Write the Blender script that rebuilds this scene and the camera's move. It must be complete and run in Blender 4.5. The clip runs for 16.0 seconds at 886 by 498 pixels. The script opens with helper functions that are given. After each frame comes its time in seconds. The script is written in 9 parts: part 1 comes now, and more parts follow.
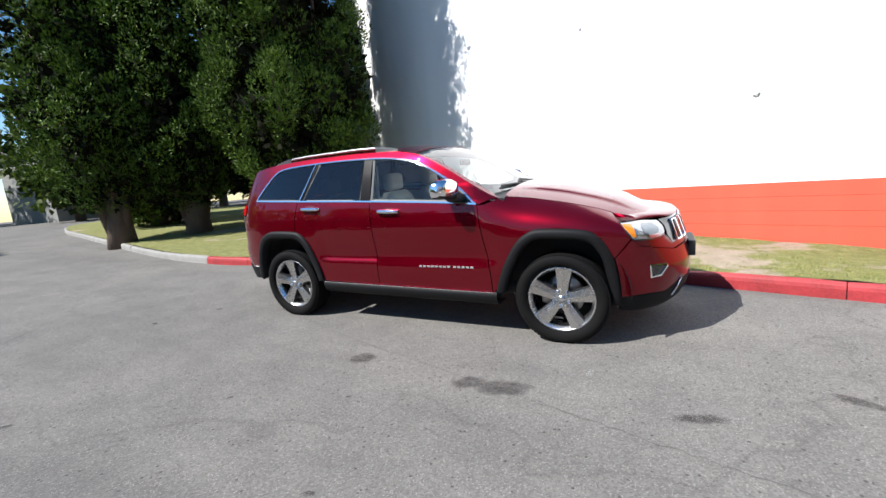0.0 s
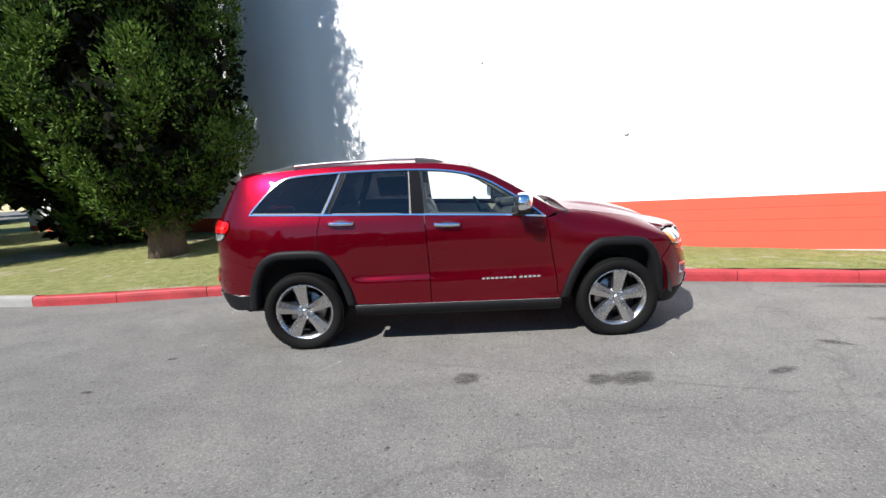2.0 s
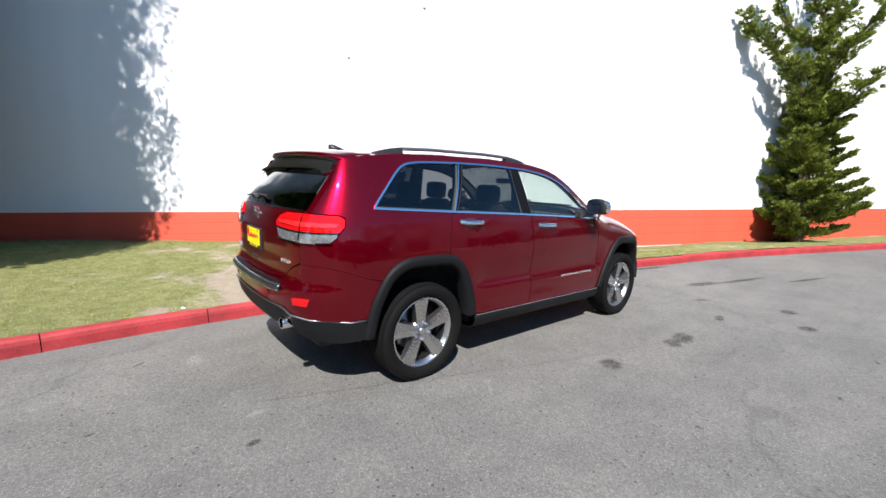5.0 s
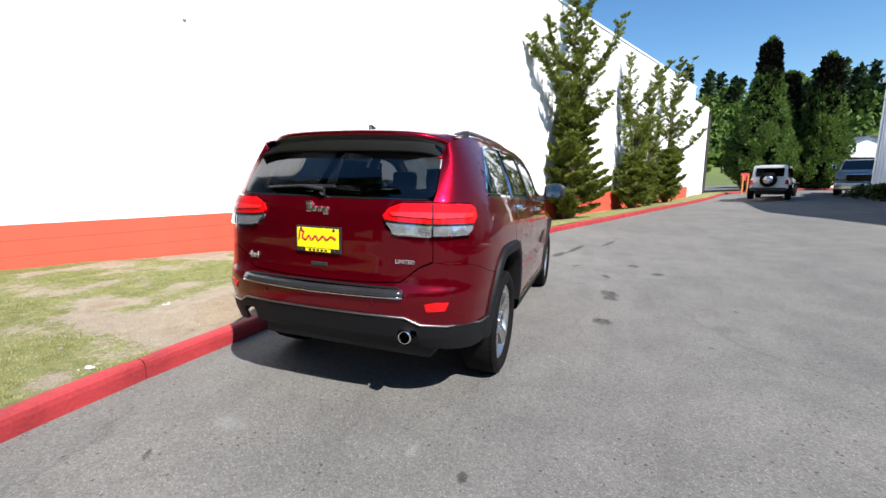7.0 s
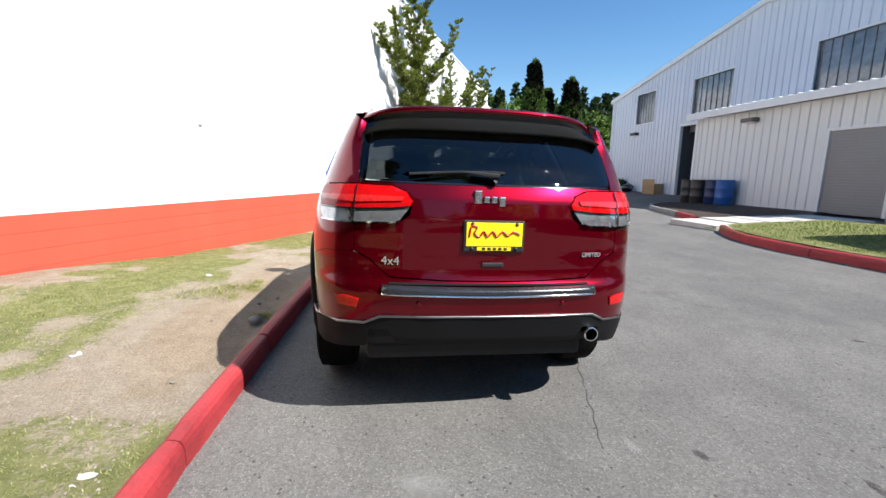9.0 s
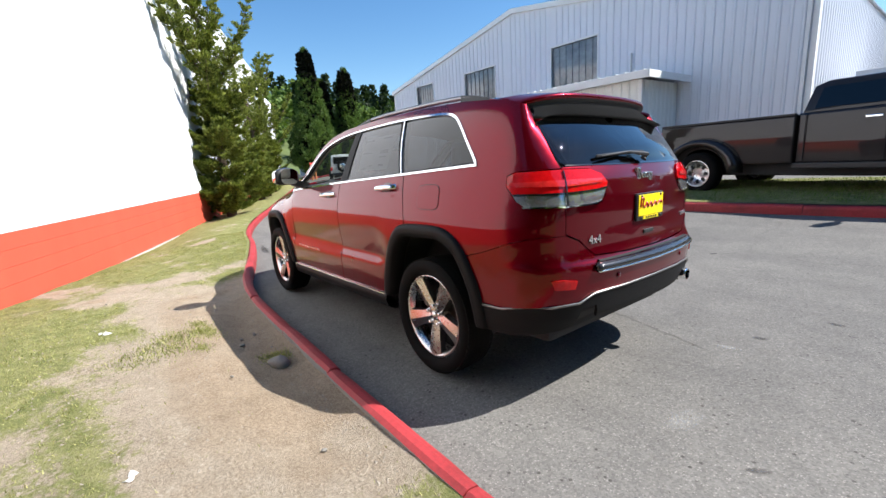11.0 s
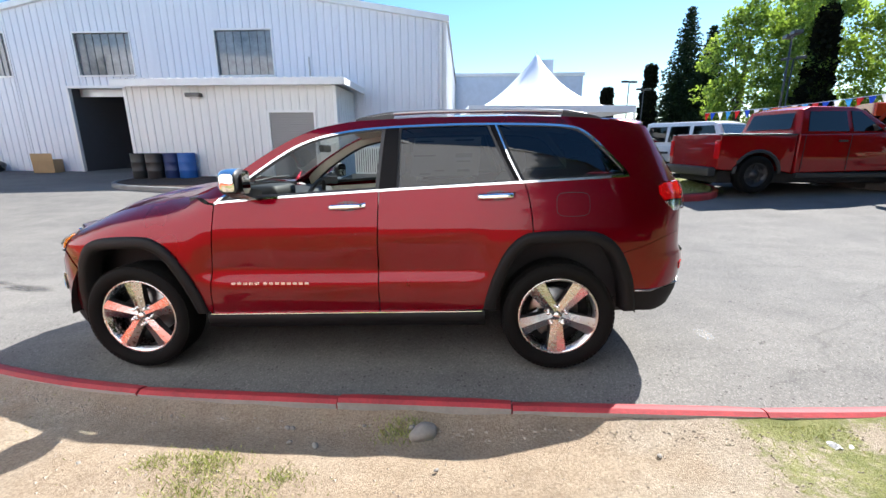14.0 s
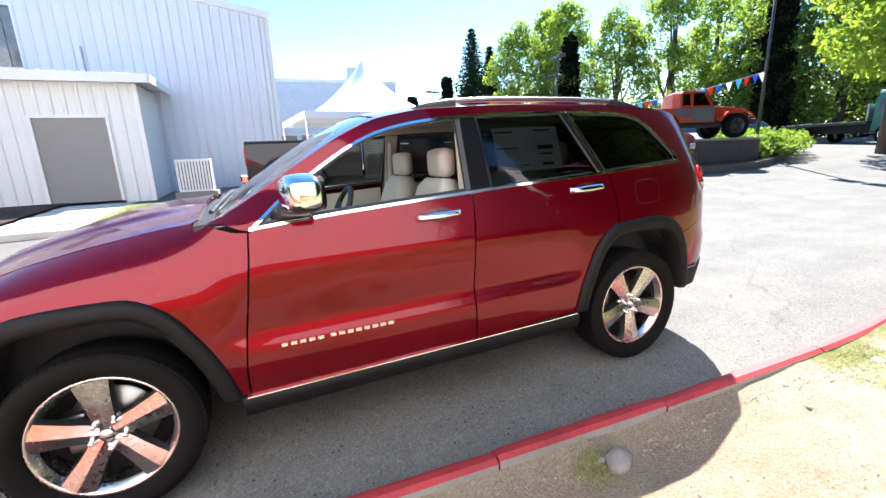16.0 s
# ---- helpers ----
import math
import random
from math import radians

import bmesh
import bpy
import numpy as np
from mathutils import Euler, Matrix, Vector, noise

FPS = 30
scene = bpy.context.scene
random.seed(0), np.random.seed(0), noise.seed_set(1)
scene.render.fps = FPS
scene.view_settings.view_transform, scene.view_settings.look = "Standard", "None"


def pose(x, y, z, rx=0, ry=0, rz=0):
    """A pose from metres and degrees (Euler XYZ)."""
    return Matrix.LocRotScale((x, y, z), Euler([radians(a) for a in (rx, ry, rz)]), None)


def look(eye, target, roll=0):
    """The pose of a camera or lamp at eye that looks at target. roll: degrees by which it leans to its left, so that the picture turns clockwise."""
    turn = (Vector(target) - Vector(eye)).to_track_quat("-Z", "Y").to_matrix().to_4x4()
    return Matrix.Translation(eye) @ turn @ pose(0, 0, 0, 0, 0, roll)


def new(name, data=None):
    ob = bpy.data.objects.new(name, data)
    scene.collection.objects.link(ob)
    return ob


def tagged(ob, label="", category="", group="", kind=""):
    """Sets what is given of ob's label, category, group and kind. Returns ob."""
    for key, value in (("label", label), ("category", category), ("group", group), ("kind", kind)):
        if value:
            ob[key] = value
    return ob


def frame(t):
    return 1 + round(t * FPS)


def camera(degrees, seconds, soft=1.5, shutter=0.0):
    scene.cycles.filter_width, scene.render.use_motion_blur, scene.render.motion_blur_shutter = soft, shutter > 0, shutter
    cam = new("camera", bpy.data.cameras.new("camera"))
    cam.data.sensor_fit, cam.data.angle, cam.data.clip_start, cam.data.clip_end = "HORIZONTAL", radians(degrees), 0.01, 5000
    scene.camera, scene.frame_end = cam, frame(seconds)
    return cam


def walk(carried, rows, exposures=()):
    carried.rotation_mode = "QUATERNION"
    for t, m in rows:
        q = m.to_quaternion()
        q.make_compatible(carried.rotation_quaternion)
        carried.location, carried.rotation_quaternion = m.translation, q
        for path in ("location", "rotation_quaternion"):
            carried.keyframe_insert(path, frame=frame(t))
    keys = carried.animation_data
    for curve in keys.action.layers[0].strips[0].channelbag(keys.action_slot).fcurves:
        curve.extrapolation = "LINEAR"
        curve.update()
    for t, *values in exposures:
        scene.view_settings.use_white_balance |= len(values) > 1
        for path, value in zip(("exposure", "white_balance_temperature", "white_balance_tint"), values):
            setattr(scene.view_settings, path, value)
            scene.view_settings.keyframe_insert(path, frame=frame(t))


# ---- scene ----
cam = camera(93.0, 16.0)
PATH = [
    (0, (2.153, -4.204, 1.348), (1.245, -2.452, 1.026), -5.5),
    (0.5, (1.63, -4.452, 1.395), (0.917, -2.611, 1.08), -5.1),
    (1, (1.064, -4.572, 1.428), (0.498, -2.673, 1.16), -6.3),
    (1.5, (0.491, -4.703, 1.462), (0.198, -2.742, 1.201), -3.8),
    (2, (-0.072, -4.698, 1.495), (-0.097, -2.723, 1.177), -4.0),
    (2.5, (-0.666, -4.699, 1.498), (-0.399, -2.746, 1.159), -1.5),
    (3, (-1.308, -4.541, 1.491), (-0.757, -2.649, 1.148), -0.6),
    (3.2, (-1.558, -4.435, 1.49), (-0.916, -2.576, 1.124), -0.3),
    (5.3, (-3.53, -3.067, 1.489), (-2.138, -1.676, 1.133), -0.1),
    (5.5, (-3.686, -2.896, 1.497), (-2.215, -1.607, 1.079), -0.7),
    (6, (-3.974, -2.444, 1.464), (-2.367, -1.315, 1.086), -1.5),
    (6.3, (-4.147, -2.185, 1.441), (-2.452, -1.17, 1.134), 1.2),
    (6.5, (-4.237, -2.003, 1.431), (-2.494, -1.083, 1.09), -0.1),
    (7, (-4.381, -1.51, 1.4), (-2.522, -0.847, 1.077), -0.3),
    (7.5, (-4.492, -1.0, 1.382), (-2.563, -0.583, 1.055), 0.4),
    (8, (-4.489, -0.506, 1.362), (-2.524, -0.332, 1.027), -0.8),
    (8.2, (-4.464, -0.314, 1.358), (-2.496, -0.23, 1.014), -0.1),
    (10.3, (-3.944, 1.776, 1.384), (-2.189, 0.9, 0.992), -1.3),
    (10.5, (-3.839, 1.946, 1.37), (-2.138, 0.975, 0.965), -1.2),
    (11, (-3.513, 2.373, 1.401), (-1.968, 1.175, 0.982), -3.7),
    (11.5, (-3.113, 2.717, 1.44), (-1.756, 1.303, 1.038), -1.2),
    (12, (-2.716, 3.01, 1.481), (-1.68, 1.373, 0.985), -0.5),
    (12.5, (-2.246, 3.245, 1.534), (-1.405, 1.507, 1.013), -0.6),
    (13, (-1.783, 3.446, 1.564), (-1.177, 1.591, 1.126), -0.2),
    (13.5, (-1.288, 3.505, 1.56), (-0.892, 1.602, 1.089), -1.1),
    (14, (-0.809, 3.551, 1.557), (-0.715, 1.614, 1.068), -0.1),
    (14.5, (-0.356, 3.472, 1.56), (-0.412, 1.527, 1.096), -1.5),
    (15, (0.077, 3.365, 1.539), (-0.242, 1.44, 1.102), -1.0),
    (15.5, (0.463, 3.125, 1.494), (-0.012, 1.247, 0.995), -1.8),
    (16, (0.733, 2.858, 1.491), (-0.013, 1.062, 1.025), -2.0),
]
walk(cam, [(t, look(eye, target, roll)) for t, eye, target, roll in PATH],
     exposures=[(0, 0.95, 6450, 10), (8, 0.95, 6450, 10), (11, 1.02, 6450, 10), (12.5, 1.27, 6450, 10), (14, 1.48, 6450, 10), (16, 2.08, 6450, 10)])

# ---- daylight ----
SUN_WAY = Vector((0.59, 0.73, -1.0)).normalized()
world = bpy.data.worlds.new("sky")
scene.world = world
world.use_nodes = True
wn, wl = world.node_tree.nodes, world.node_tree.links
sky = wn.new("ShaderNodeTexSky")
sky.sky_type, sky.sun_disc = "NISHITA", False
sky.sun_elevation = math.asin(-SUN_WAY.z)
sky.sun_rotation = math.atan2(-SUN_WAY.x, -SUN_WAY.y)
sky.air_density, sky.dust_density, sky.ozone_density = 1.1, 0.12, 3.2
deep = wn.new("ShaderNodeHueSaturation")
deep.inputs["Saturation"].default_value = 1.22
wl.new(sky.outputs["Color"], deep.inputs["Color"])
wl.new(deep.outputs["Color"], wn["Background"].inputs["Color"])
wn["Background"].inputs["Strength"].default_value = 0.088
sun = new("sun", bpy.data.lights.new("sun", "SUN"))
sun.data.energy, sun.data.angle, sun.data.color = 5.0, radians(0.53), (1.0, 0.97, 0.93)
sun.matrix_world = look((0, 0, 30), Vector((0, 0, 30)) + SUN_WAY)


# ---- materials ----
def tree_of(name):
    m = bpy.data.materials.new(name)
    m.use_nodes = True
    return m, m.node_tree.nodes, m.node_tree.links, m.node_tree.nodes["Principled BSDF"]


def noise_node(n, l, scale, detail=5.0, rough=0.6, coords="Object", stretch=None):
    tc = n.new("ShaderNodeTexCoord")
    t = n.new("ShaderNodeTexNoise")
    t.inputs["Scale"].default_value, t.inputs["Detail"].default_value, t.inputs["Roughness"].default_value = scale, detail, rough
    out = tc.outputs[coords]
    if stretch:
        mp = n.new("ShaderNodeMapping")
        mp.inputs["Scale"].default_value = stretch
        l.new(out, mp.inputs["Vector"])
        out = mp.outputs["Vector"]
    l.new(out, t.inputs["Vector"])
    return t.outputs["Fac"]


def ramp(n, l, fac, stops):
    r = n.new("ShaderNodeValToRGB")
    e = r.color_ramp.elements
    while len(e) < len(stops):
        e.new(0.5)
    for i, (p, c) in enumerate(stops):
        e[i].position, e[i].color = p, (*c, 1) if len(c) == 3 else (c[0], c[0], c[0], 1)
    l.new(fac, r.inputs["Fac"])
    return r.outputs["Color"]


def mix(n, l, fac, a, b, kind="MIX"):
    m = n.new("ShaderNodeMix")
    m.data_type, m.blend_type = "RGBA", kind
    for sock, v in ((m.inputs[0], fac), (m.inputs[6], a), (m.inputs[7], b)):
        if isinstance(v, (int, float)):
            sock.default_value = v
        elif isinstance(v, tuple):
            sock.default_value = (*v, 1)
        else:
            l.new(v, sock)
    return m.outputs[2]


def bump_to(n, l, p, height, strength, dist=0.01, slot="Normal"):
    b = n.new("ShaderNodeBump")
    b.inputs["Strength"].default_value, b.inputs["Distance"].default_value = strength, dist
    l.new(height, b.inputs["Height"])
    l.new(b.outputs["Normal"], p.inputs[slot])
    return b


def mat(name, base, rough=0.5, metal=0.0, var=0.12, scale=3.0, fine=60.0, bump=0.0, bdist=0.004, coat=0.0, spec=None, rvar=0.08, stretch=None):
    """A plain surface with variation at two scales in colour and gloss, and fine relief."""
    m, n, l, p = tree_of(name)
    big, small = noise_node(n, l, scale, stretch=stretch), noise_node(n, l, fine, stretch=stretch)
    both = mix(n, l, 0.4, big, small)
    lo, hi = tuple(c * (1 - var) for c in base), tuple(min(1, c * (1 + var)) for c in base)
    l.new(ramp(n, l, both, [(0.3, lo), (0.7, hi)]), p.inputs["Base Color"])
    l.new(ramp(n, l, both, [(0.3, (max(0, rough - rvar),)), (0.7, (min(1, rough + rvar),))]), p.inputs["Roughness"])
    p.inputs["Metallic"].default_value = metal
    if coat:
        p.inputs["Coat Weight"].default_value, p.inputs["Coat Roughness"].default_value = coat, 0.02
    if spec is not None:
        p.inputs["Specular IOR Level"].default_value = spec
    if bump:
        bump_to(n, l, p, small, bump, bdist)
    return m


def paint(name, base, flake=0.0, rough=0.35):
    """Car paint: a pigment with fine metal flake under a clear coat."""
    m, n, l, p = tree_of(name)
    fl = noise_node(n, l, 900, 2)
    big = noise_node(n, l, 1.2, 3)
    c = ramp(n, l, fl, [(0.35, tuple(x * 0.85 for x in base)), (0.7, tuple(min(1, x * 1.15) for x in base))])
    l.new(c, p.inputs["Base Color"])
    p.inputs["Metallic"].default_value, p.inputs["Specular IOR Level"].default_value = flake, 0.0
    l.new(ramp(n, l, big, [(0.3, (rough - 0.03,)), (0.7, (rough + 0.05,))]), p.inputs["Roughness"])
    p.inputs["Coat Weight"].default_value, p.inputs["Coat Roughness"].default_value, p.inputs["Coat IOR"].default_value = 1.0, 0.012, 1.4
    return m


def glass(name, tint, rough=0.0):
    m, n, l, p = tree_of(name)
    dust = noise_node(n, l, 6)
    l.new(ramp(n, l, dust, [(0.3, tint), (0.8, tuple(min(1, c * 1.04) for c in tint))]), p.inputs["Base Color"])
    p.inputs["Transmission Weight"].default_value, p.inputs["Roughness"].default_value, p.inputs["IOR"].default_value = 1.0, rough, 1.45
    return m


def asphalt_mat():
    m, n, l, p = tree_of("worn_asphalt")
    big, mid, fine = noise_node(n, l, 0.35, 6), noise_node(n, l, 2.2, 6), noise_node(n, l, 150, 4, 0.75)
    tc = n.new("ShaderNodeTexCoord")

    def chips(scale, lo, hi):
        """Single stones picked out at random: one in every few cells shows."""
        v = n.new("ShaderNodeTexVoronoi")
        v.inputs["Scale"].default_value = scale
        l.new(tc.outputs["Object"], v.inputs["Vector"])
        sep = n.new("ShaderNodeSeparateColor")
        l.new(v.outputs["Color"], sep.inputs["Color"])
        near = ramp(n, l, v.outputs["Distance"], [(0.28, (1.0,)), (0.42, (0.0,))])
        return mix(n, l, 1.0, ramp(n, l, sep.outputs["Red"], [(lo, (0.0,)), (hi, (1.0,))]), near, "MULTIPLY"), v.outputs["Color"]
    pale, grain_c = chips(105, 0.82, 0.86)
    dark, _ = chips(42, 0.95, 0.962)
    grain = mix(n, l, 0.6, grain_c, fine)
    bw = n.new("ShaderNodeRGBToBW")
    l.new(grain, bw.inputs["Color"])
    c = ramp(n, l, bw.outputs["Val"], [(0.24, (0.091, 0.089, 0.087)), (0.5, (0.142, 0.139, 0.135)), (0.78, (0.197, 0.193, 0.187))])
    c = mix(n, l, mix(n, l, 1.0, pale, (0.7, 0.7, 0.7), "MULTIPLY"), c, (0.3, 0.292, 0.28))
    c = mix(n, l, mix(n, l, 1.0, dark, (0.8, 0.8, 0.8), "MULTIPLY"), c, (0.045, 0.043, 0.041))
    c = mix(n, l, 1.0, c, ramp(n, l, big, [(0.3, (0.86, 0.855, 0.85)), (0.7, (1.13, 1.11, 1.07))]), "MULTIPLY")
    c = mix(n, l, 1.0, c, ramp(n, l, mid, [(0.35, (0.92, 0.915, 0.91)), (0.65, (1.07, 1.065, 1.05))]), "MULTIPLY")
    drift = noise_node(n, l, 1.0, 5, 0.65, stretch=(0.5, 2.2, 1))
    c = mix(n, l, 1.0, c, ramp(n, l, drift, [(0.36, (0.93, 0.925, 0.92)), (0.6, (1.05, 1.045, 1.03))]), "MULTIPLY")
    # cracks filled with tar, as thin wandering lines
    wv = n.new("ShaderNodeTexVoronoi")
    wv.feature = "DISTANCE_TO_EDGE"
    wv.inputs["Scale"].default_value = 0.16
    warp = n.new("ShaderNodeMapping")
    wob = n.new("ShaderNodeTexNoise")
    wob.inputs["Scale"].default_value = 1.3
    l.new(tc.outputs["Object"], wob.inputs["Vector"])
    add = n.new("ShaderNodeVectorMath")
    add.operation = "ADD"
    l.new(tc.outputs["Object"], warp.inputs["Vector"])
    l.new(warp.outputs["Vector"], add.inputs[0])
    l.new(wob.outputs["Color"], add.inputs[1])
    l.new(add.outputs["Vector"], wv.inputs["Vector"])
    crack = ramp(n, l, wv.outputs["Distance"], [(0.0, (0.84,)), (0.0016, (1.0,))])
    c = mix(n, l, 1.0, c, crack, "MULTIPLY")
    l.new(c, p.inputs["Base Color"])
    p.inputs["Roughness"].default_value = 0.88
    p.inputs["Specular IOR Level"].default_value = 0.2
    bump_to(n, l, p, bw.outputs["Val"], 0.4, 0.005)
    return m


def lawn_mat():
    """Worn turf: bare sandy soil where the cover attribute is low, dry and green grass where it is high."""
    m, n, l, p = tree_of("worn_turf")
    at = n.new("ShaderNodeAttribute")
    at.attribute_name = "cover"
    fine, mid = noise_node(n, l, 75, 7, 0.8), noise_node(n, l, 7, 6, 0.7)
    soil = ramp(n, l, fine, [(0.28, (0.165, 0.13, 0.095)), (0.5, (0.335, 0.28, 0.212)), (0.72, (0.52, 0.455, 0.362))])
    soil = mix(n, l, 1.0, soil, ramp(n, l, mid, [(0.3, (0.82, 0.8, 0.78)), (0.7, (1.1, 1.1, 1.1))]), "MULTIPLY")
    turf = ramp(n, l, mix(n, l, 0.5, fine, mid), [(0.32, (0.07, 0.09, 0.026)), (0.5, (0.185, 0.19, 0.072)), (0.7, (0.36, 0.33, 0.165))])
    clump = noise_node(n, l, 22, 8, 0.8)
    f = mix(n, l, 0.55, at.outputs["Color"], clump)
    k = ramp(n, l, f, [(0.41, (0.0,)), (0.49, (1.0,))])
    # soil turns slightly darker and browner where cover is lowest
    soil = mix(n, l, 1.0, soil, ramp(n, l, at.outputs["Color"], [(0.03, (0.92, 0.86, 0.8)), (0.14, (1, 1, 1))]), "MULTIPLY")
    l.new(mix(n, l, k, soil, turf), p.inputs["Base Color"])
    p.inputs["Roughness"].default_value = 0.95
    p.inputs["Specular IOR Level"].default_value = 0.15
    bump_to(n, l, p, fine, 0.8, 0.02)
    return m


def leaf_mat(name, dark, light, rough=0.55, through_light=0.22):
    m, n, l, p = tree_of(name)
    info = n.new("ShaderNodeNewGeometry")
    big = noise_node(n, l, 0.9, 4)
    c = ramp(n, l, mix(n, l, 0.5, info.outputs["Random Per Island"], big), [(0.2, dark), (0.8, light)])
    l.new(c, p.inputs["Base Color"])
    p.inputs["Roughness"].default_value = rough
    p.inputs["Specular IOR Level"].default_value = 0.12
    p.inputs["Subsurface Weight"].default_value = 0.0
    tr = n.new("ShaderNodeBsdfTranslucent")
    l.new(mix(n, l, 1.0, c, (1.0, 1.1, 0.5), "MULTIPLY"), tr.inputs["Color"])
    ms = n.new("ShaderNodeMixShader")
    ms.inputs["Fac"].default_value = through_light
    l.new(p.outputs["BSDF"], ms.inputs[1])
    l.new(tr.outputs["BSDF"], ms.inputs[2])
    l.new(ms.outputs["Shader"], n["Material Output"].inputs["Surface"])
    return m


def wall_mat(name, base, streak=0.06, bump=0.25):
    """Painted masonry with faint rain streaks, scuffs and roller texture."""
    m, n, l, p = tree_of(name)
    st = noise_node(n, l, 1.0, 5, 0.6, stretch=(1.6, 1.6, 0.12))
    sp = noise_node(n, l, 2.5, 8, 0.75)
    fine = noise_node(n, l, 40, 5, 0.7)
    c = ramp(n, l, st, [(0.3, tuple(x * (1 - streak) for x in base)), (0.65, base)])
    c = mix(n, l, 1.0, c, ramp(n, l, sp, [(0.24, (0.7, 0.69, 0.66)), (0.32, (1, 1, 1))]), "MULTIPLY")
    l.new(c, p.inputs["Base Color"])
    p.inputs["Roughness"].default_value = 0.72
    bump_to(n, l, p, fine, bump, 0.004)
    return m


M_ASPHALT, M_LAWN = asphalt_mat(), lawn_mat()
M_WALL_WHITE, M_WALL_RED = wall_mat("white_masonry_paint", (0.82, 0.82, 0.83)), wall_mat("red_masonry_paint", (0.62, 0.085, 0.045), 0.12)
M_FOOT = mat("bare_concrete_footing", (0.42, 0.4, 0.37), 0.9, var=0.25, bump=0.5, bdist=0.01)
M_KERB_RED = mat("worn_red_kerb_paint", (0.31, 0.026, 0.03), 0.65, var=0.45, scale=3, fine=50, bump=0.35, bdist=0.006)
M_KERB_GREY = mat("kerb_concrete", (0.24, 0.235, 0.22), 0.9, var=0.25, fine=45, bump=0.4, bdist=0.006)
M_WALK = mat("pale_walk_concrete", (0.5, 0.48, 0.44), 0.85, var=0.12, bump=0.25)
M_MULCH = mat("dark_bark_mulch", (0.055, 0.035, 0.025), 0.95, var=0.5, scale=14, fine=90, bump=1.0, bdist=0.03)
M_SIDING = mat("white_ribbed_steel", (0.7, 0.72, 0.76), 0.42, var=0.05, scale=1.2, fine=20, stretch=(3, 3, 0.3))
M_SIDING_SHED = mat("offwhite_ribbed_steel", (0.74, 0.74, 0.71), 0.48, var=0.05, scale=1.2, fine=20, stretch=(3, 3, 0.3))
M_TRIM = mat("white_trim", (0.78, 0.78, 0.76), 0.45, var=0.05)
M_GREYDOOR = mat("grey_door_paint", (0.27, 0.26, 0.25), 0.5, var=0.06)
M_DARK = mat("dark_interior", (0.02, 0.02, 0.022), 0.8)
M_BLACKPL = mat("black_plastic", (0.018, 0.018, 0.019), 0.5, var=0.2, bump=0.1, bdist=0.001)
M_CLAD = mat("grained_black_cladding", (0.007, 0.0072, 0.008), 0.58, spec=0.16, var=0.15, fine=300, bump=0.25, bdist=0.001)
M_RUBBER = mat("tyre_rubber", (0.005, 0.005, 0.005), 0.8, spec=0.12, var=0.25, fine=120, bump=0.2, bdist=0.001)
M_CHROME = mat("chrome", (0.86, 0.87, 0.88), 0.06, 1.0, var=0.02, rvar=0.03)
M_ALU = mat("machined_aluminium", (0.66, 0.66, 0.67), 0.27, 1.0, var=0.04)
M_DARKALU = mat("dark_wheel_paint", (0.045, 0.045, 0.048), 0.4, 0.6, var=0.1)
M_STEEL = mat("brake_steel", (0.32, 0.31, 0.3), 0.35, 1.0, var=0.15)
M_GALV = mat("galvanised_steel", (0.45, 0.46, 0.46), 0.4, 0.8, var=0.15)
M_POST = mat("dark_lamp_post_paint", (0.05, 0.05, 0.05), 0.5)
M_BARK = mat("brown_bark", (0.12, 0.085, 0.06), 0.95, var=0.35, scale=5, fine=40, bump=0.9, bdist=0.03, stretch=(3, 3, 0.6))
M_STONE = mat("grey_stone", (0.22, 0.205, 0.18), 0.9, var=0.25, bump=0.5, bdist=0.006)
M_PAPER = mat("litter_paper", (0.5, 0.5, 0.49), 0.7, var=0.12)
M_WHITE = mat("white_plastic", (0.78, 0.78, 0.77), 0.5, var=0.05)
M_RED = paint("deep_cherry_paint", (0.152, 0.0008, 0.0075), 0.75, 0.28)


# ---- building blocks ----
def part(name, bm, material, parent=None, label="", smooth=False):
    me = bpy.data.meshes.new(name)
    bm.normal_update()
    bm.to_mesh(me)
    bm.free()
    for m in (material if isinstance(material, (list, tuple)) else [material]):
        me.materials.append(m)
    if smooth:
        me.shade_smooth()
    ob = new(name, me)
    if parent:
        ob.parent = parent
    if label:
        ob["label"] = label
    return ob


def thing(name, label, category, m=None, group="", kind=""):
    ob = new(name)
    ob.empty_display_size = 0.2
    if m is not None:
        ob.matrix_world = m
    return tagged(ob, label, category, group, kind)


def box(bm, x0, y0, z0, x1, y1, z1, bevel=0.0, m=None, mi=0):
    vs = [bm.verts.new((x, y, z)) for x in (x0, x1) for y in (y0, y1) for z in (z0, z1)]
    fs = [bm.faces.new([vs[i] for i in q]) for q in ((0, 1, 3, 2), (4, 6, 7, 5), (0, 4, 5, 1), (2, 3, 7, 6), (0, 2, 6, 4), (1, 5, 7, 3))]
    for f in fs:
        f.material_index = mi
    if bevel:
        es = list({e for f in fs for e in f.edges})
        out = bmesh.ops.bevel(bm, geom=es, offset=bevel, segments=2, affect="EDGES", profile=0.6, material=-1)
        vs = list({v for f in out["faces"] for v in f.verts} | {v for v in vs if v.is_valid})
    if m is not None:
        bmesh.ops.transform(bm, matrix=m, verts=vs)
    return vs


def boxed(x0, y0, z0, x1, y1, z1, bevel=0.0, m=None):
    bm = bmesh.new()
    box(bm, x0, y0, z0, x1, y1, z1, bevel, m)
    return bm


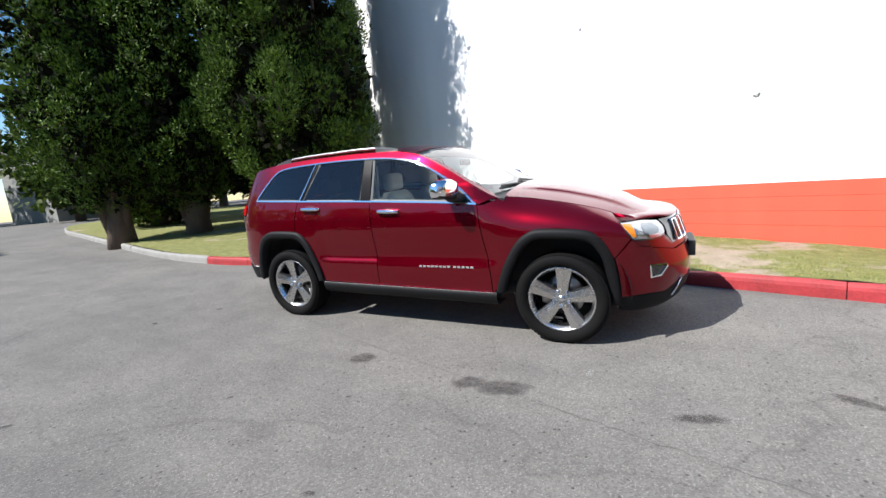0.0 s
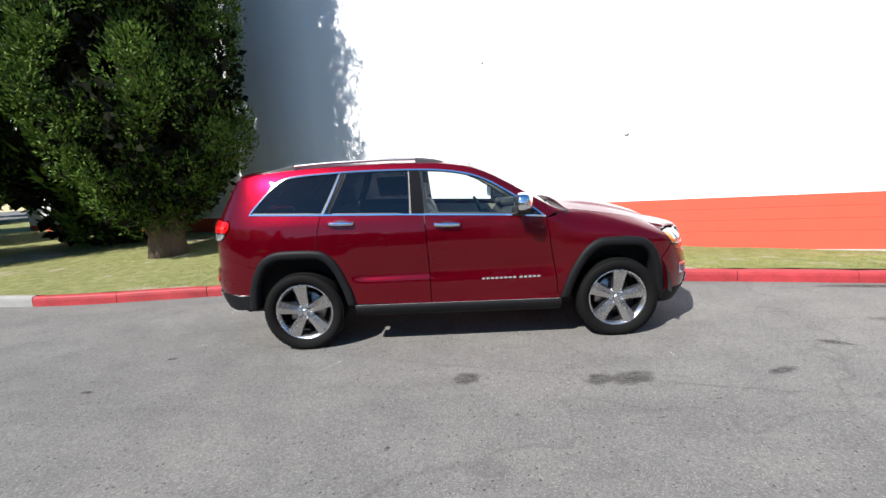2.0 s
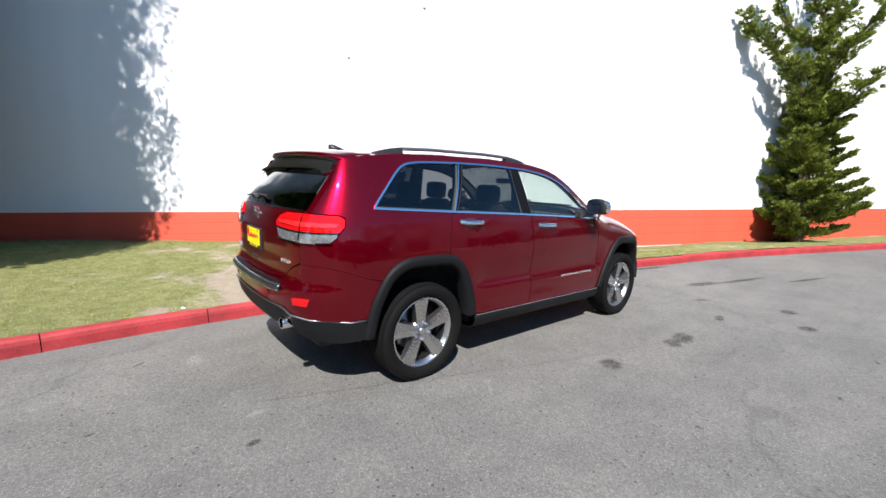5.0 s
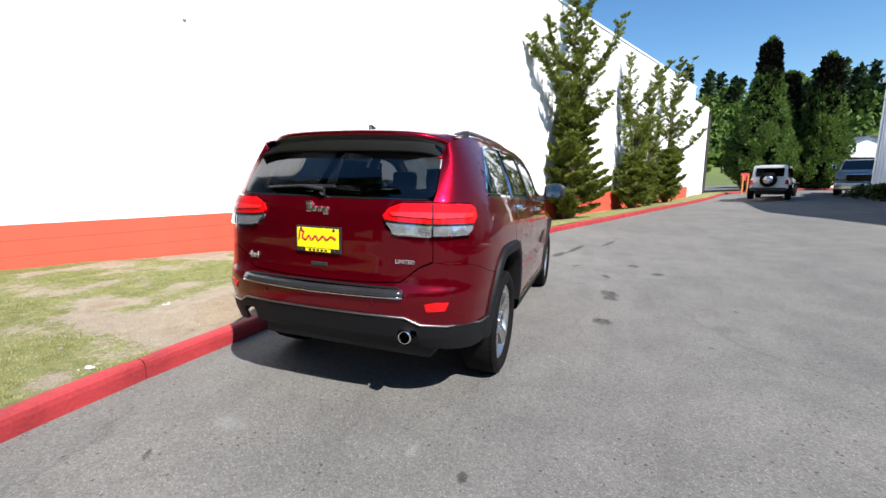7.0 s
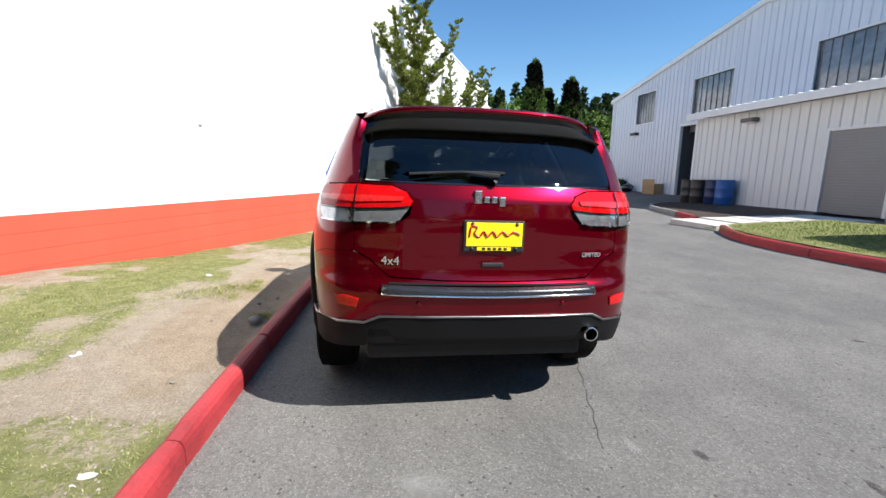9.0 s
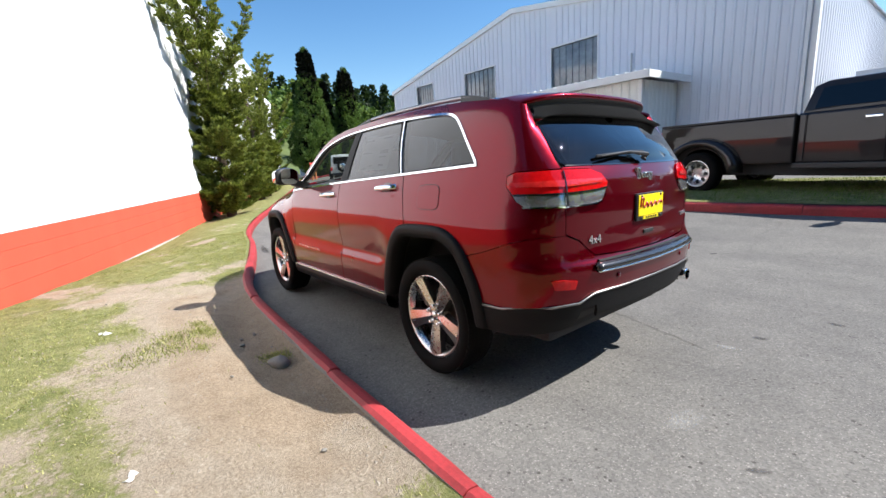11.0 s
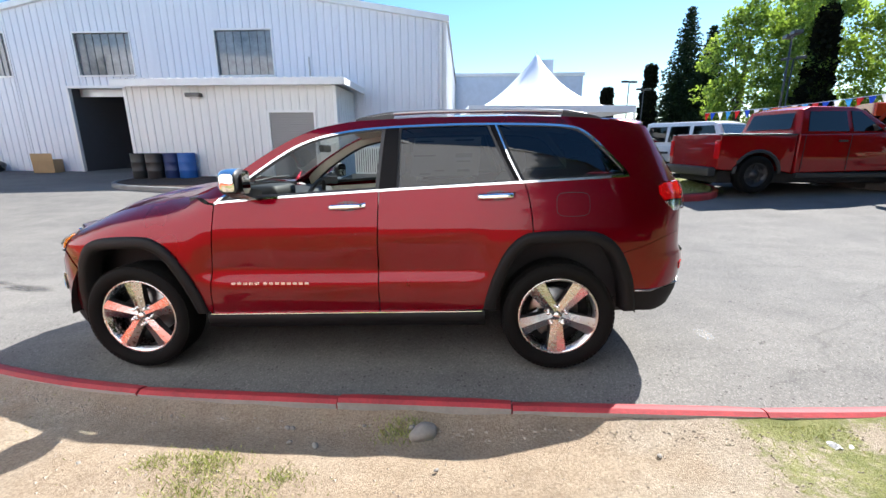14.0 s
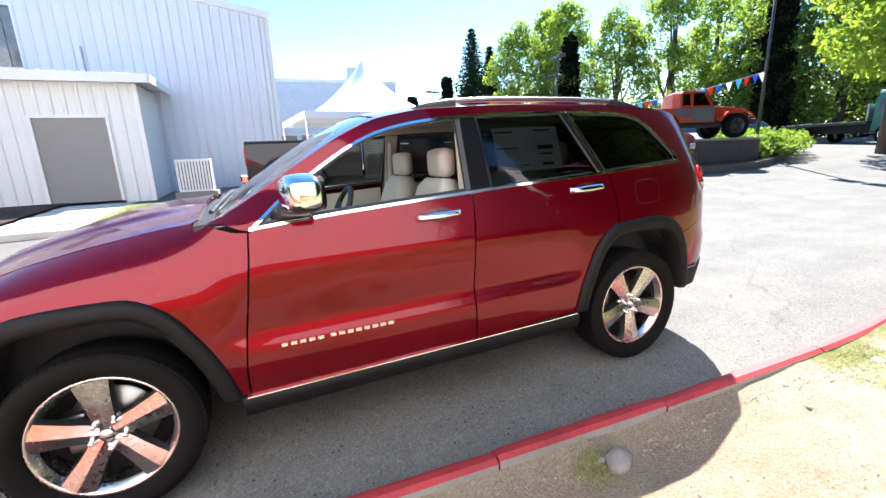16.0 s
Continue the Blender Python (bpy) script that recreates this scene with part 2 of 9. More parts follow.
def ring_loft(bm, rings, close=True, cap=True, mi=0):
    """Joins rings of points with quads; closed rings may be capped at both ends."""
    vs = [[bm.verts.new(p) for p in r] for r in rings]
    n = len(rings[0])
    for a, b in zip(vs, vs[1:]):
        for i in range(n if close else n - 1):
            j = (i + 1) % n
            f = bm.faces.new((a[i], a[j], b[j], b[i]))
            f.material_index = mi
    if cap and close:
        for r in (vs[0][::-1], vs[-1]):
            f = bm.faces.new(r)
            f.material_index = mi
    return vs


def tube(bm, pts, radius, sides=8, cap=True, mi=0):
    """A round bar along points; radius may be one number or one for each point."""
    pts = [Vector(p) for p in pts]
    rs = radius if isinstance(radius, (list, tuple)) else [radius] * len(pts)
    rings = []
    for i, p in enumerate(pts):
        d = (pts[min(i + 1, len(pts) - 1)] - pts[max(i - 1, 0)]).normalized()
        a = d.cross(Vector((0, 0, 1)) if abs(d.z) < 0.9 else Vector((1, 0, 0))).normalized()
        b = d.cross(a)
        rings.append([p + (a * math.cos(t) + b * math.sin(t)) * rs[i] for t in [k * 2 * math.pi / sides for k in range(sides)]])
    return ring_loft(bm, rings, True, cap, mi)


def lathe(bm, profile, axis="Z", steps=24, mi=0, m=None):
    """Turns (radius, height) points about an axis."""
    rings = []
    for k in range(steps):
        a = 2 * math.pi * k / steps
        c, s = math.cos(a), math.sin(a)
        rings.append([{"Z": (r * c, r * s, h), "Y": (r * c, h, r * s), "X": (h, r * c, r * s)}[axis] for r, h in profile])
    vs = [[bm.verts.new(p if m is None else m @ Vector(p)) for p in r] for r in rings]
    for k in range(steps):
        a, b = vs[k], vs[(k + 1) % steps]
        for i in range(len(profile) - 1):
            try:
                f = bm.faces.new((a[i], a[i + 1], b[i + 1], b[i]))
                f.material_index, f.smooth = mi, True
            except ValueError:
                pass
    bmesh.ops.remove_doubles(bm, verts=[v for r in vs for v in r], dist=1e-5)
    return vs


def spline(pts, n=8, closed=False):
    """Smooth points through the given ones (Catmull-Rom)."""
    pts = [np.array(p, float) for p in pts]
    out = []
    m = len(pts)
    for i in range(m if closed else m - 1):
        g = (lambda k: pts[k % m]) if closed else (lambda k: pts[min(max(k, 0), m - 1)])
        p0, p1, p2, p3 = g(i - 1), g(i), g(i + 1), g(i + 2)
        for k in range(n):
            t = k / n
            out.append(0.5 * (2 * p1 + (p2 - p0) * t + (2 * p0 - 5 * p1 + 4 * p2 - p3) * t * t + (3 * p1 - p0 - 3 * p2 + p3) * t ** 3))
    if not closed:
        out.append(pts[-1])
    return out


# ---- the lie of the land ----
XS = [(-60, 1.0), (-30, 0.62), (-12, 0.25), (-6, 0.117), (0, 0), (6, -0.117), (12, -0.11), (25, -0.02), (45, 0.05), (90, 0.1)]
YNEAR = [(-60, 0.6), (-14.4, 0.42), (-10.8, 0.36), (-7.5, 0.3), (-5.8, 0.19), (-3.5, 0.02), (-1.65, -0.03), (0, 0), (0.95, 0.022), (1.4, -0.06), (2.6, -0.01), (6, 0.12), (40, 0.3)]
YFAR = [(-60, 0.6), (-14.4, 0.48), (-12, 0.3), (-10, 0.12), (-8, 0.05), (0, 0), (40, 0.1)]


def smooth_table(table, v, w=0.7):
    xs, ys = [a for a, _ in table], [b for _, b in table]
    return float(sum(np.interp(v + d * w, xs, ys) for d in (-1, -0.5, 0, 0.5, 1)) / 5)


def ground_z(x, y):
    k = min(max((x - 6) / 14, 0), 1)
    k = k * k * (3 - 2 * k)
    return smooth_table(XS, x) + (1 - k) * smooth_table(YNEAR, y, 0.35 if y > 0 else 0.7) + k * smooth_table(YFAR, y)


def axis(near, far, fine, steps):
    a = list(np.arange(-near, near + 1e-6, fine))
    g = list(near + (far - near) * (np.linspace(0, 1, steps + 1)[1:] ** 2.2))
    return [-v for v in reversed(g)] + a + g


def ground_sheet():
    bm = bmesh.new()
    xs, ys = axis(16, 900, 0.5, 26), axis(16, 900, 0.5, 26)
    rows = [[bm.verts.new((x, y, ground_z(max(-90, min(90, x)), max(-60, min(60, y))))) for y in ys] for x in xs]
    for a, b in zip(rows, rows[1:]):
        for i in range(len(ys) - 1):
            bm.faces.new((a[i], b[i], b[i + 1], a[i + 1]))
    return tagged(part("ground", bm, M_ASPHALT, smooth=True), "grey worn asphalt road and yard with oil stains", "road", kind="structure")


ground_sheet()


def stain(x, y, rx, ry, turn, material, seed, name="stain", label="dark oil stain soaked into the asphalt", lift=0.004):
    """A ragged thin blot lying on the road."""
    bm = bmesh.new()
    rnd = random.Random(seed)
    n, c, s = 40, math.cos(turn), math.sin(turn)
    ring = []
    ph = [rnd.uniform(0, 6.3) for _ in range(4)]
    for k in range(n):
        a = 2 * math.pi * k / n
        r = 1 + 0.14 * math.sin(2 * a + ph[0]) + 0.07 * math.sin(5 * a + ph[1]) + 0.04 * math.sin(9 * a + ph[2]) + 0.03 * rnd.uniform(-1, 1)
        u, v = rx * r * math.cos(a), ry * r * math.sin(a)
        X, Y = x + u * c - v * s, y + u * s + v * c
        ring.append((X, Y))
    lay = bm.verts.layers.float_color.new("fade")
    mid = bm.verts.new((x, y, ground_z(x, y) + lift))
    inner = [bm.verts.new((x + (X - x) * 0.6, y + (Y - y) * 0.6, ground_z(x + (X - x) * 0.6, y + (Y - y) * 0.6) + lift)) for X, Y in ring]
    outer = [bm.verts.new((X, Y, ground_z(X, Y) + lift * 0.6)) for X, Y in ring]
    for k in range(n):
        j = (k + 1) % n
        bm.faces.new((mid, inner[k], inner[j]))
        bm.faces.new((inner[k], outer[k], outer[j], inner[j]))
    for verts, fade in (([mid], 1.0), (inner, 0.72), (outer, 0.0)):
        for v in verts:
            v[lay] = (fade, fade, fade, 1)
    return tagged(part(name, bm, material, smooth=True), label, "stain", "marks on the road", "structure")


def stain_mat(name, base, edge):
    m, n, l, p = tree_of(name)
    f = noise_node(n, l, 14, 6, 0.7)
    g = noise_node(n, l, 60, 4)
    l.new(ramp(n, l, g, [(0.3, tuple(c * 0.7 for c in base)), (0.75, tuple(c * 1.5 for c in base))]), p.inputs["Base Color"])
    p.inputs["Roughness"].default_value = 0.7
    at = n.new("ShaderNodeAttribute")
    at.attribute_name = "fade"
    soft = ramp(n, l, at.outputs["Color"], [(0.0, (0.0,)), (0.8, (1.0,))])
    l.new(mix(n, l, 1.0, soft, ramp(n, l, f, [(0.3, (edge * 0.35,)), (0.6, (edge,))]), "MULTIPLY"), p.inputs["Alpha"])
    bump_to(n, l, p, g, 0.5, 0.005)
    return m


M_OIL, M_CHALK = stain_mat("oil_stain", (0.055, 0.05, 0.046), 0.62), stain_mat("pale_scrape", (0.36, 0.35, 0.33), 0.32)
for i, (sx, sy, rx, ry, tn) in enumerate([(0.0, -1.65, 0.13, 0.1, 0), (1.22, -1.76, 0.2, 0.13, 0.1), (0.98, -1.76, 0.13, 0.09, 0.4), (2.35, -1.75, 0.14, 0.06, 0.3),
                                           (2.7, -2.5, 0.12, 0.12, 0), (3.15, -1.3, 0.16, 0.05, -0.4), (4.3, -0.9, 0.5, 0.1, -0.25), (5.3, -1.2, 0.7, 0.09, -0.2),
                                           (6.4, -1.9, 0.6, 0.07, -0.3), (-3.0, -1.6, 0.06, 0.03, 0), (-2.7, -1.0, 0.05, 0.03, 0.5), (4.9, 0.2, 0.6, 0.08, -0.15), (-1.6, -3.3, 0.05, 0.03, 1), (0.72, -3.0, 0.035, 0.025, 0.4), (-0.5, -2.5, 0.03, 0.02, 1.2), (1.9, -3.1, 0.04, 0.02, 0.2), (0.3, -2.2, 0.022, 0.018, 0.8), (-3.4, -0.4, 0.03, 0.015, 0.3), (-3.1, 0.5, 0.05, 0.02, 0.6), (3.4, -2.2, 0.16, 0.1, 0.5)]):
    stain(sx, sy, rx, ry, tn, M_OIL, i)
for i, (sx, sy, rx, ry, tn) in enumerate([(-1.17, -1.35, 0.13, 0.02, 0.9), (-1.1, -1.25, 0.06, 0.03, 0.2), (1.73, -1.38, 0.03, 0.08, 0.1), (-2.6, -0.7, 0.1, 0.03, 0.2), (-2.75, 0.35, 0.14, 0.07, 1.2)]):
    stain(sx, sy, rx, ry, tn, M_CHALK, 50 + i, "scrape", "pale scrape mark on the asphalt")



def crack(points, width, seed):
    """A thin wandering seam in the asphalt."""
    rnd = random.Random(seed)
    bm = bmesh.new()
    prev = None
    for p in spline(points, 26):
        jx, jy = rnd.uniform(-0.012, 0.012), rnd.uniform(-0.012, 0.012)
        w = width * rnd.uniform(0.3, 1.2)
        row = [bm.verts.new((p[0] + jx, p[1] + jy + d, ground_z(p[0] + jx, p[1] + jy + d) + 0.003)) for d in (-w, w)]
        if prev:
            bm.faces.new((prev[0], row[0], row[1], prev[1]))
        prev = row
    return tagged(part("crack", bm, M_CRACK), "thin dark crack in the asphalt", "crack", "marks on the road", "structure")


M_CRACK = mat("dark_crack_fill", (0.08, 0.075, 0.07), 0.9, var=0.4, fine=30)
crack([(-2.6, -0.55), (-1.22, -1.02), (-0.3, -1.34), (1.05, -1.74), (2.2, -2.07), (3.2, -2.34), (5.2, -2.9)], 0.0026, 3)
# ---- long white building ----
WA, WB = 5.02, -0.43


def wall_y(x):
    return WA + WB * x


WDIR = Vector((1, WB, 0)).normalized()
WOUT = Vector((WB, -1, 0)).normalized()


def wall_slab(name, x0, x1, z0, z1, material, proud, deep, label):
    bm = bmesh.new()
    a, b = Vector((x0, wall_y(x0), 0)), Vector((x1, wall_y(x1), 0))
    n = max(2, int((b - a).length / 2))
    rings = []
    for k in range(n + 1):
        p = a.lerp(b, k / n)
        o, i = p + WOUT * proud, p - WOUT * deep
        rings.append([(o.x, o.y, z0), (o.x, o.y, z1), (i.x, i.y, z1), (i.x, i.y, z0)])
    ring_loft(bm, rings)
    return part(name, bm, material, label=label)


wall_n = thing("wall_north", "tall white painted block wall above a red painted base", "wall", kind="structure")
for ob in (wall_slab("white_wall", -17.0, 29.6, 0.86, 7.5, M_WALL_WHITE, 0.0, 0.4, "white painted masonry, blotched and streaked"),
           wall_slab("white_wall", 29.6, 33.6, -0.6, 6.7, M_WALL_WHITE, 0.0, 0.4, "lower white end of the wall"),
           wall_slab("footing", -17.0, 29.4, -0.8, -0.08, M_FOOT, 0.05, 0.3, "crumbling bare concrete footing"),
           wall_slab("coping", -17.0, 29.65, 7.5, 7.58, M_TRIM, 0.04, 0.45, "thin white metal coping")):
    ob.parent = wall_n
# red base laid in courses of blocks
COURSE = [(-0.3, 0.24), (0.243, 0.447), (0.45, 0.654), (0.657, 0.86)]
for z0, z1 in COURSE:
    ob = wall_slab("block_course", -17.0, 29.4, z0, z1, M_WALL_RED, 0.006, 0.38, "course of red painted blocks")
    ob.parent = wall_n
for wx, wz, r in ((3.45, 2.16, 0.05), (2.3, 5.0, 0.04), (0.9, 3.9, 0.03)):
    bm = bmesh.new()
    lathe(bm, [(0.0, 0.035), (r * 0.5, 0.035), (r, 0.02), (r, 0.0)], "Y", 16)
    pt = part("pipe_cap", bm, M_WALL_WHITE, wall_n, smooth=True)
    p = Vector((wx, wall_y(wx), wz)) + WOUT * 0.001
    pt.matrix_world = Matrix.Translation(p) @ Matrix.Rotation(math.atan2(WOUT.y, WOUT.x) - math.pi / 2, 4, "Z")
# near-black slab: the end return's shade put into its colour
wall_slab("end_strip", 33.6, 34.4, -0.6, 6.3, mat("end_return_shade", (0.035, 0.032, 0.03), 0.7), 0.02, 0.3, "dark strip painted as the shaded return at the wall's end").parent = wall_n
# the end return and the low wall past the end
bm = boxed(-0.2, 0, -0.6, 0.2, 12, 6.7)
ob = part("end_wall", bm, mat("grey_return_wall", (0.25, 0.26, 0.28), 0.8), wall_n)
ob.matrix_world = Matrix.Translation((33.75, wall_y(33.75) + 0.05, 0)) @ Matrix.Rotation(math.atan2(WDIR.y, WDIR.x), 4, "Z")
bm = boxed(-26, 0.5, 7.3, 17.5, 26, 7.4)
ob = part("roof", bm, M_GALV, wall_n)
ob.matrix_world = Matrix.Translation((12, wall_y(12), 0)) @ Matrix.Rotation(math.atan2(WDIR.y, WDIR.x), 4, "Z")

# ---- kerbs ----
NORTH = [tuple(p) for p in spline([(-24.5, 21), (-27.5, 14), (-28.3, 10), (-26.8, 7.4), (-23, 5.5), (-18, 4.1), (-13.3, 2.85), (-9, 1.75), (-6, 1.2), (-4.3, 1.28), (-3, 1.41), (-1.5, 1.4), (0, 1.345), (1.2, 1.275), (2.2, 1.1),
                                  (3.6, 0.69), (5.2, 0.27), (6.9, -0.08), (9, -0.74), (11, -1.55), (13, -2.44), (18.5, -4.85), (24, -7.2), (29, -9.2), (32, -10.4), (33.6, -11.4), (34.6, -13.6), (35.2, -17), (35.4, -24)], 12)]


class Line:
    """A plan line by its length, with the way to its left."""

    def __init__(self, pts):
        self.p = [Vector((a[0], a[1])) for a in pts]
        self.s = [0.0]
        for a, b in zip(self.p, self.p[1:]):
            self.s.append(self.s[-1] + (b - a).length)
        self.length = self.s[-1]

    def at(self, s):
        s = min(max(s, 0), self.length)
        k = min(int(np.searchsorted(self.s, s, "right")) - 1, len(self.p) - 2)
        a, b = self.p[k], self.p[k + 1]
        d = (b - a).normalized()
        return a + d * (s - self.s[k]), Vector((-d.y, d.x))

    def near_x(self, x):
        return min(np.arange(0, self.length, 0.05), key=lambda s: abs(self.at(s)[0].x - x) + (10 if self.at(s)[0].x < -27 else 0))


north = Line(NORTH)


def kerb_block(line, s0, s1, side, parent, material, width=0.11, high=0.15, jitter=0.0, rnd=None):
    """One cast length of kerb with a rounded road edge. Its road face is painted to the top."""
    bm = bmesh.new()
    prof = [(0.0, -0.12), (0.002, high - 0.06), (0.009, high - 0.026), (0.026, high - 0.008), (0.05, high), (width - 0.025, high + 0.003), (width, high - 0.012), (width, -0.12)]
    n = max(3, int((s1 - s0) / 0.18))
    rings = []
    dz, dy = (rnd.uniform(-jitter, jitter), rnd.uniform(-jitter, jitter)) if rnd else (0, 0)
    for k in range(n + 1):
        p, left = line.at(s0 + (s1 - s0) * k / n)
        inset = 0.006 if k in (0, n) else 0.0
        rings.append([(*(p + left * side * (u + dy + (inset if u < 0.02 else -inset if u > width - 0.05 else 0))), ground_z(p.x, p.y) + h + dz - (inset if h > 0.1 else 0)) for u, h in prof])
    ring_loft(bm, rings)
    for f in bm.faces:
        c = f.calc_center_median()
        f.material_index = 0
    bmesh.ops.recalc_face_normals(bm, faces=bm.faces)
    # the back of a block is bare concrete
    for f in bm.faces:
        p, left = line.at(min(max((s0 + s1) / 2, 0), line.length))
        if Vector((f.normal.x, f.normal.y)).dot(left * side) > 0.7:
            f.material_index = 1
    ob = part("kerb_block", bm, [material, M_KERB_GREY], parent)
    return ob


kerb_n = thing("kerb_north", "cast concrete kerb painted red, chipped at its joints", "kerb", kind="structure")
rk = random.Random(4)
s_red0 = north.near_x(-6.1)
joints = [0.0]
for jx in (-2.42, -1.09, -0.09, 1.17):
    joints.append(float(north.near_x(jx)))
s_first = joints[1]
lead = list(np.arange(s_first - 1.25, 2.0, -1.25))[::-1]
tail = list(np.arange(joints[-1] + 1.3, north.length - 0.5, 1.3))
cuts = [0.0] + [float(v) for v in lead] + joints[1:] + [float(v) for v in tail] + [north.length]
for a, b in zip(cuts, cuts[1:]):
    if b - a < 0.1:
        continue
    kerb_block(north, a + 0.004, b - 0.004, 1, kerb_n, M_KERB_RED if (a + b) / 2 > s_red0 else M_KERB_GREY, jitter=0.006, rnd=rk)

# ---- lawn under the white wall ----


def cover_at(x, y):
    v = noise.fractal(Vector((x * 0.55, y * 0.75, 3.1)), 1.0, 2.0, 5) * 0.5 + 0.5
    w = noise.fractal(Vector((x * 2.1, y * 2.6, 7.7)), 1.0, 2.0, 4) * 0.5 + 0.5
    c = 0.5 + (0.55 * v + 0.45 * w - 0.5) * 1.9
    c += 0.09 - 0.3 * math.exp(-((x + 0.3) / 2.2) ** 2) * (1 if y < 2.6 else max(0.15, 1 - (y - 2.6)))
    if x > 4:
        c += 0.12
    if x < -2.2:
        c += 0.18
    # nearly bare along the kerb beside the car
    bare = math.exp(-((x + 0.1) / 2.3) ** 4) * (1 if y < 2.15 else max(0.0, 1 - (y - 2.15) / 0.5))
    c *= 1 - 0.9 * bare
    return min(max(c, 0), 1)


def lawn_sag(x, v):
    """The lawn falls towards the wall's foot past the car's nose."""
    a, b = min(max((x - 0.4) / 2.8, 0), 1), min(max((v - 0.2) / 0.8, 0), 1)
    return a * a * (3 - 2 * a) * b * b * (3 - 2 * b)


def lawn_z(x, y, v):
    """v: 0 at the kerb, 1 at the far side."""
    lip = 0.155 - (0.075 + 0.03 * noise.noise(Vector((x * 3, 0, 5)))) * math.exp(-((v - 0.05) / 0.075) ** 2) * math.exp(-((x + 0.4) / 2.3) ** 2)
    return ground_z(x, y) + lip + 0.02 * v - 0.12 * lawn_sag(x, v) + 0.02 * noise.noise(Vector((x * 1.3, y * 1.3, 0))) * min(1, v * 8) + 0.008 * noise.noise(Vector((x * 6, y * 6, 0)))


def lawn_strip():
    bm = bmesh.new()
    lay = bm.verts.layers.float_color.new("cover")
    ss = []
    s = 0.0
    while s < north.length:
        ss.append(s)
        x = north.at(s)[0].x
        s += 0.07 if -5 < x < 5 else 0.25 if -9 < x < 14 else 0.8
    ss.append(north.length)
    vs = [0, 0.012, 0.03, 0.05] + list(np.linspace(0.075, 1, 44))
    rows = []
    for s in ss:
        p, left = north.at(s)
        p = p + left * 0.105
        # the far side: the foot of the wall, or open ground past its ends
        if p.x < -12:
            q = Vector((p.x + (p.x + 12) * 0.15 + 2, 24.0)) if p.x > -27 else Vector((-20.0, 24.0))
        elif p.x < 29:
            q = Vector((p.x + WB * -0.9 * (wall_y(p.x) - p.y) * 0.5, 0))
            q.y = wall_y(q.x) - 0.03
        else:
            q = Vector((max(p.x + 4, 36), p.y + 6))
        row = []
        for v in vs:
            u = p.lerp(q, v)
            bv = bm.verts.new((u.x, u.y, lawn_z(u.x, u.y, v)))
            c = cover_at(u.x, u.y)
            bv[lay] = (c, c, c, 1)
            row.append(bv)
        rows.append(row)
    for a, b in zip(rows, rows[1:]):
        for i in range(len(vs) - 1):
            bm.faces.new((a[i], b[i], b[i + 1], a[i + 1]))
    ob = part("lawn", bm, M_LAWN, smooth=True)
    return tagged(ob, "patchy dry lawn with bare sandy soil below the wall", "lawn", kind="structure")


lawn_strip()


# ---- south side: kerbs, beds and lawn ----
kerb_s = thing("kerb_south", "red painted concrete kerb along a narrow lawn", "kerb", kind="structure")
SOUTH = Line([tuple(p) for p in spline([(3.9, -6.75), (2.9, -6.2), (1.7, -5.9), (0, -5.78), (-2, -5.76), (-4, -5.78), (-5.4, -5.82), (-6.3, -6.05), (-6.8, -6.7), (-6.9, -7.6)], 10)])
for a in np.arange(0, SOUTH.length - 0.3, 1.5):
    kerb_block(SOUTH, float(a) + 0.004, float(min(a + 1.496, SOUTH.length)), 1, kerb_s, M_KERB_RED, jitter=0.005, rnd=rk)
kerb_bed = thing("kerb_bed", "weathered concrete kerb with a red painted end round a bark bed", "kerb", kind="structure")
BED = Line([tuple(p) for p in spline([(11.4, -12.1), (11.0, -10.2), (9.9, -9.1), (8.4, -8.4), (6.8, -7.9), (5.7, -7.5)], 10)])
bl = list(np.arange(0, BED.length - 0.3, 1.35))
for i, a in enumerate(bl):
    kerb_block(BED, float(a) + 0.004, float(min(a + 1.346, BED.length)), 1, kerb_bed, M_KERB_RED if i == len(bl) - 1 else M_KERB_GREY, jitter=0.008, rnd=rk)


def sheet_between(name, line, far_y, material, label, category, lift, cover=None, n=14, inset=0.14):
    bm = bmesh.new()
    lay = bm.verts.layers.float_color.new("cover")
    rows = []
    for s in np.arange(0, line.length + 0.24, 0.25):
        p, left = line.at(float(s))
        p = p + left * inset
        row = []
        for k in range(n + 1):
            v = k / n
            x, y = p.x, p.y + (far_y - p.y) * v
            z = ground_z(x, y) + lift + 0.015 * noise.noise(Vector((x, y, 2)))
            bv = bm.verts.new((x, y, z))
            c = (cover if cover is not None else 0.5) + 0.25 * noise.noise(Vector((x * 2, y * 2, 5)))
            bv[lay] = (c, c, c, 1)
            row.append(bv)
        rows.append(row)
    for a, b in zip(rows, rows[1:]):
        for i in range(n):
            bm.faces.new((a[i], a[i + 1], b[i + 1], b[i]))
    bmesh.ops.recalc_face_normals(bm, faces=bm.faces)
    return tagged(part(name, bm, material, smooth=True), label, category, kind="structure")


sheet_between("lawn_south", SOUTH, -9.4, M_LAWN, "mown green grass strip behind a red kerb", "lawn", 0.15, 0.85)
sheet_between("bark_bed", BED, -11.74, M_MULCH, "dark bark mulch bed in front of a shed", "planting bed", 0.12)
bm = bmesh.new()
for k in range(5):
    y0, y1 = -6.75 - k * 0.83, -6.75 - (k + 1) * 0.83 + 0.012
    z = ground_z(4.8, (y0 + y1) / 2)
    box(bm, 3.98, y1, z - 0.1, 5.5, y0, z + 0.1, 0.01)
tagged(part("walk", bm, M_WALK), "pale concrete walk leading to the shed door", "path", kind="structure")


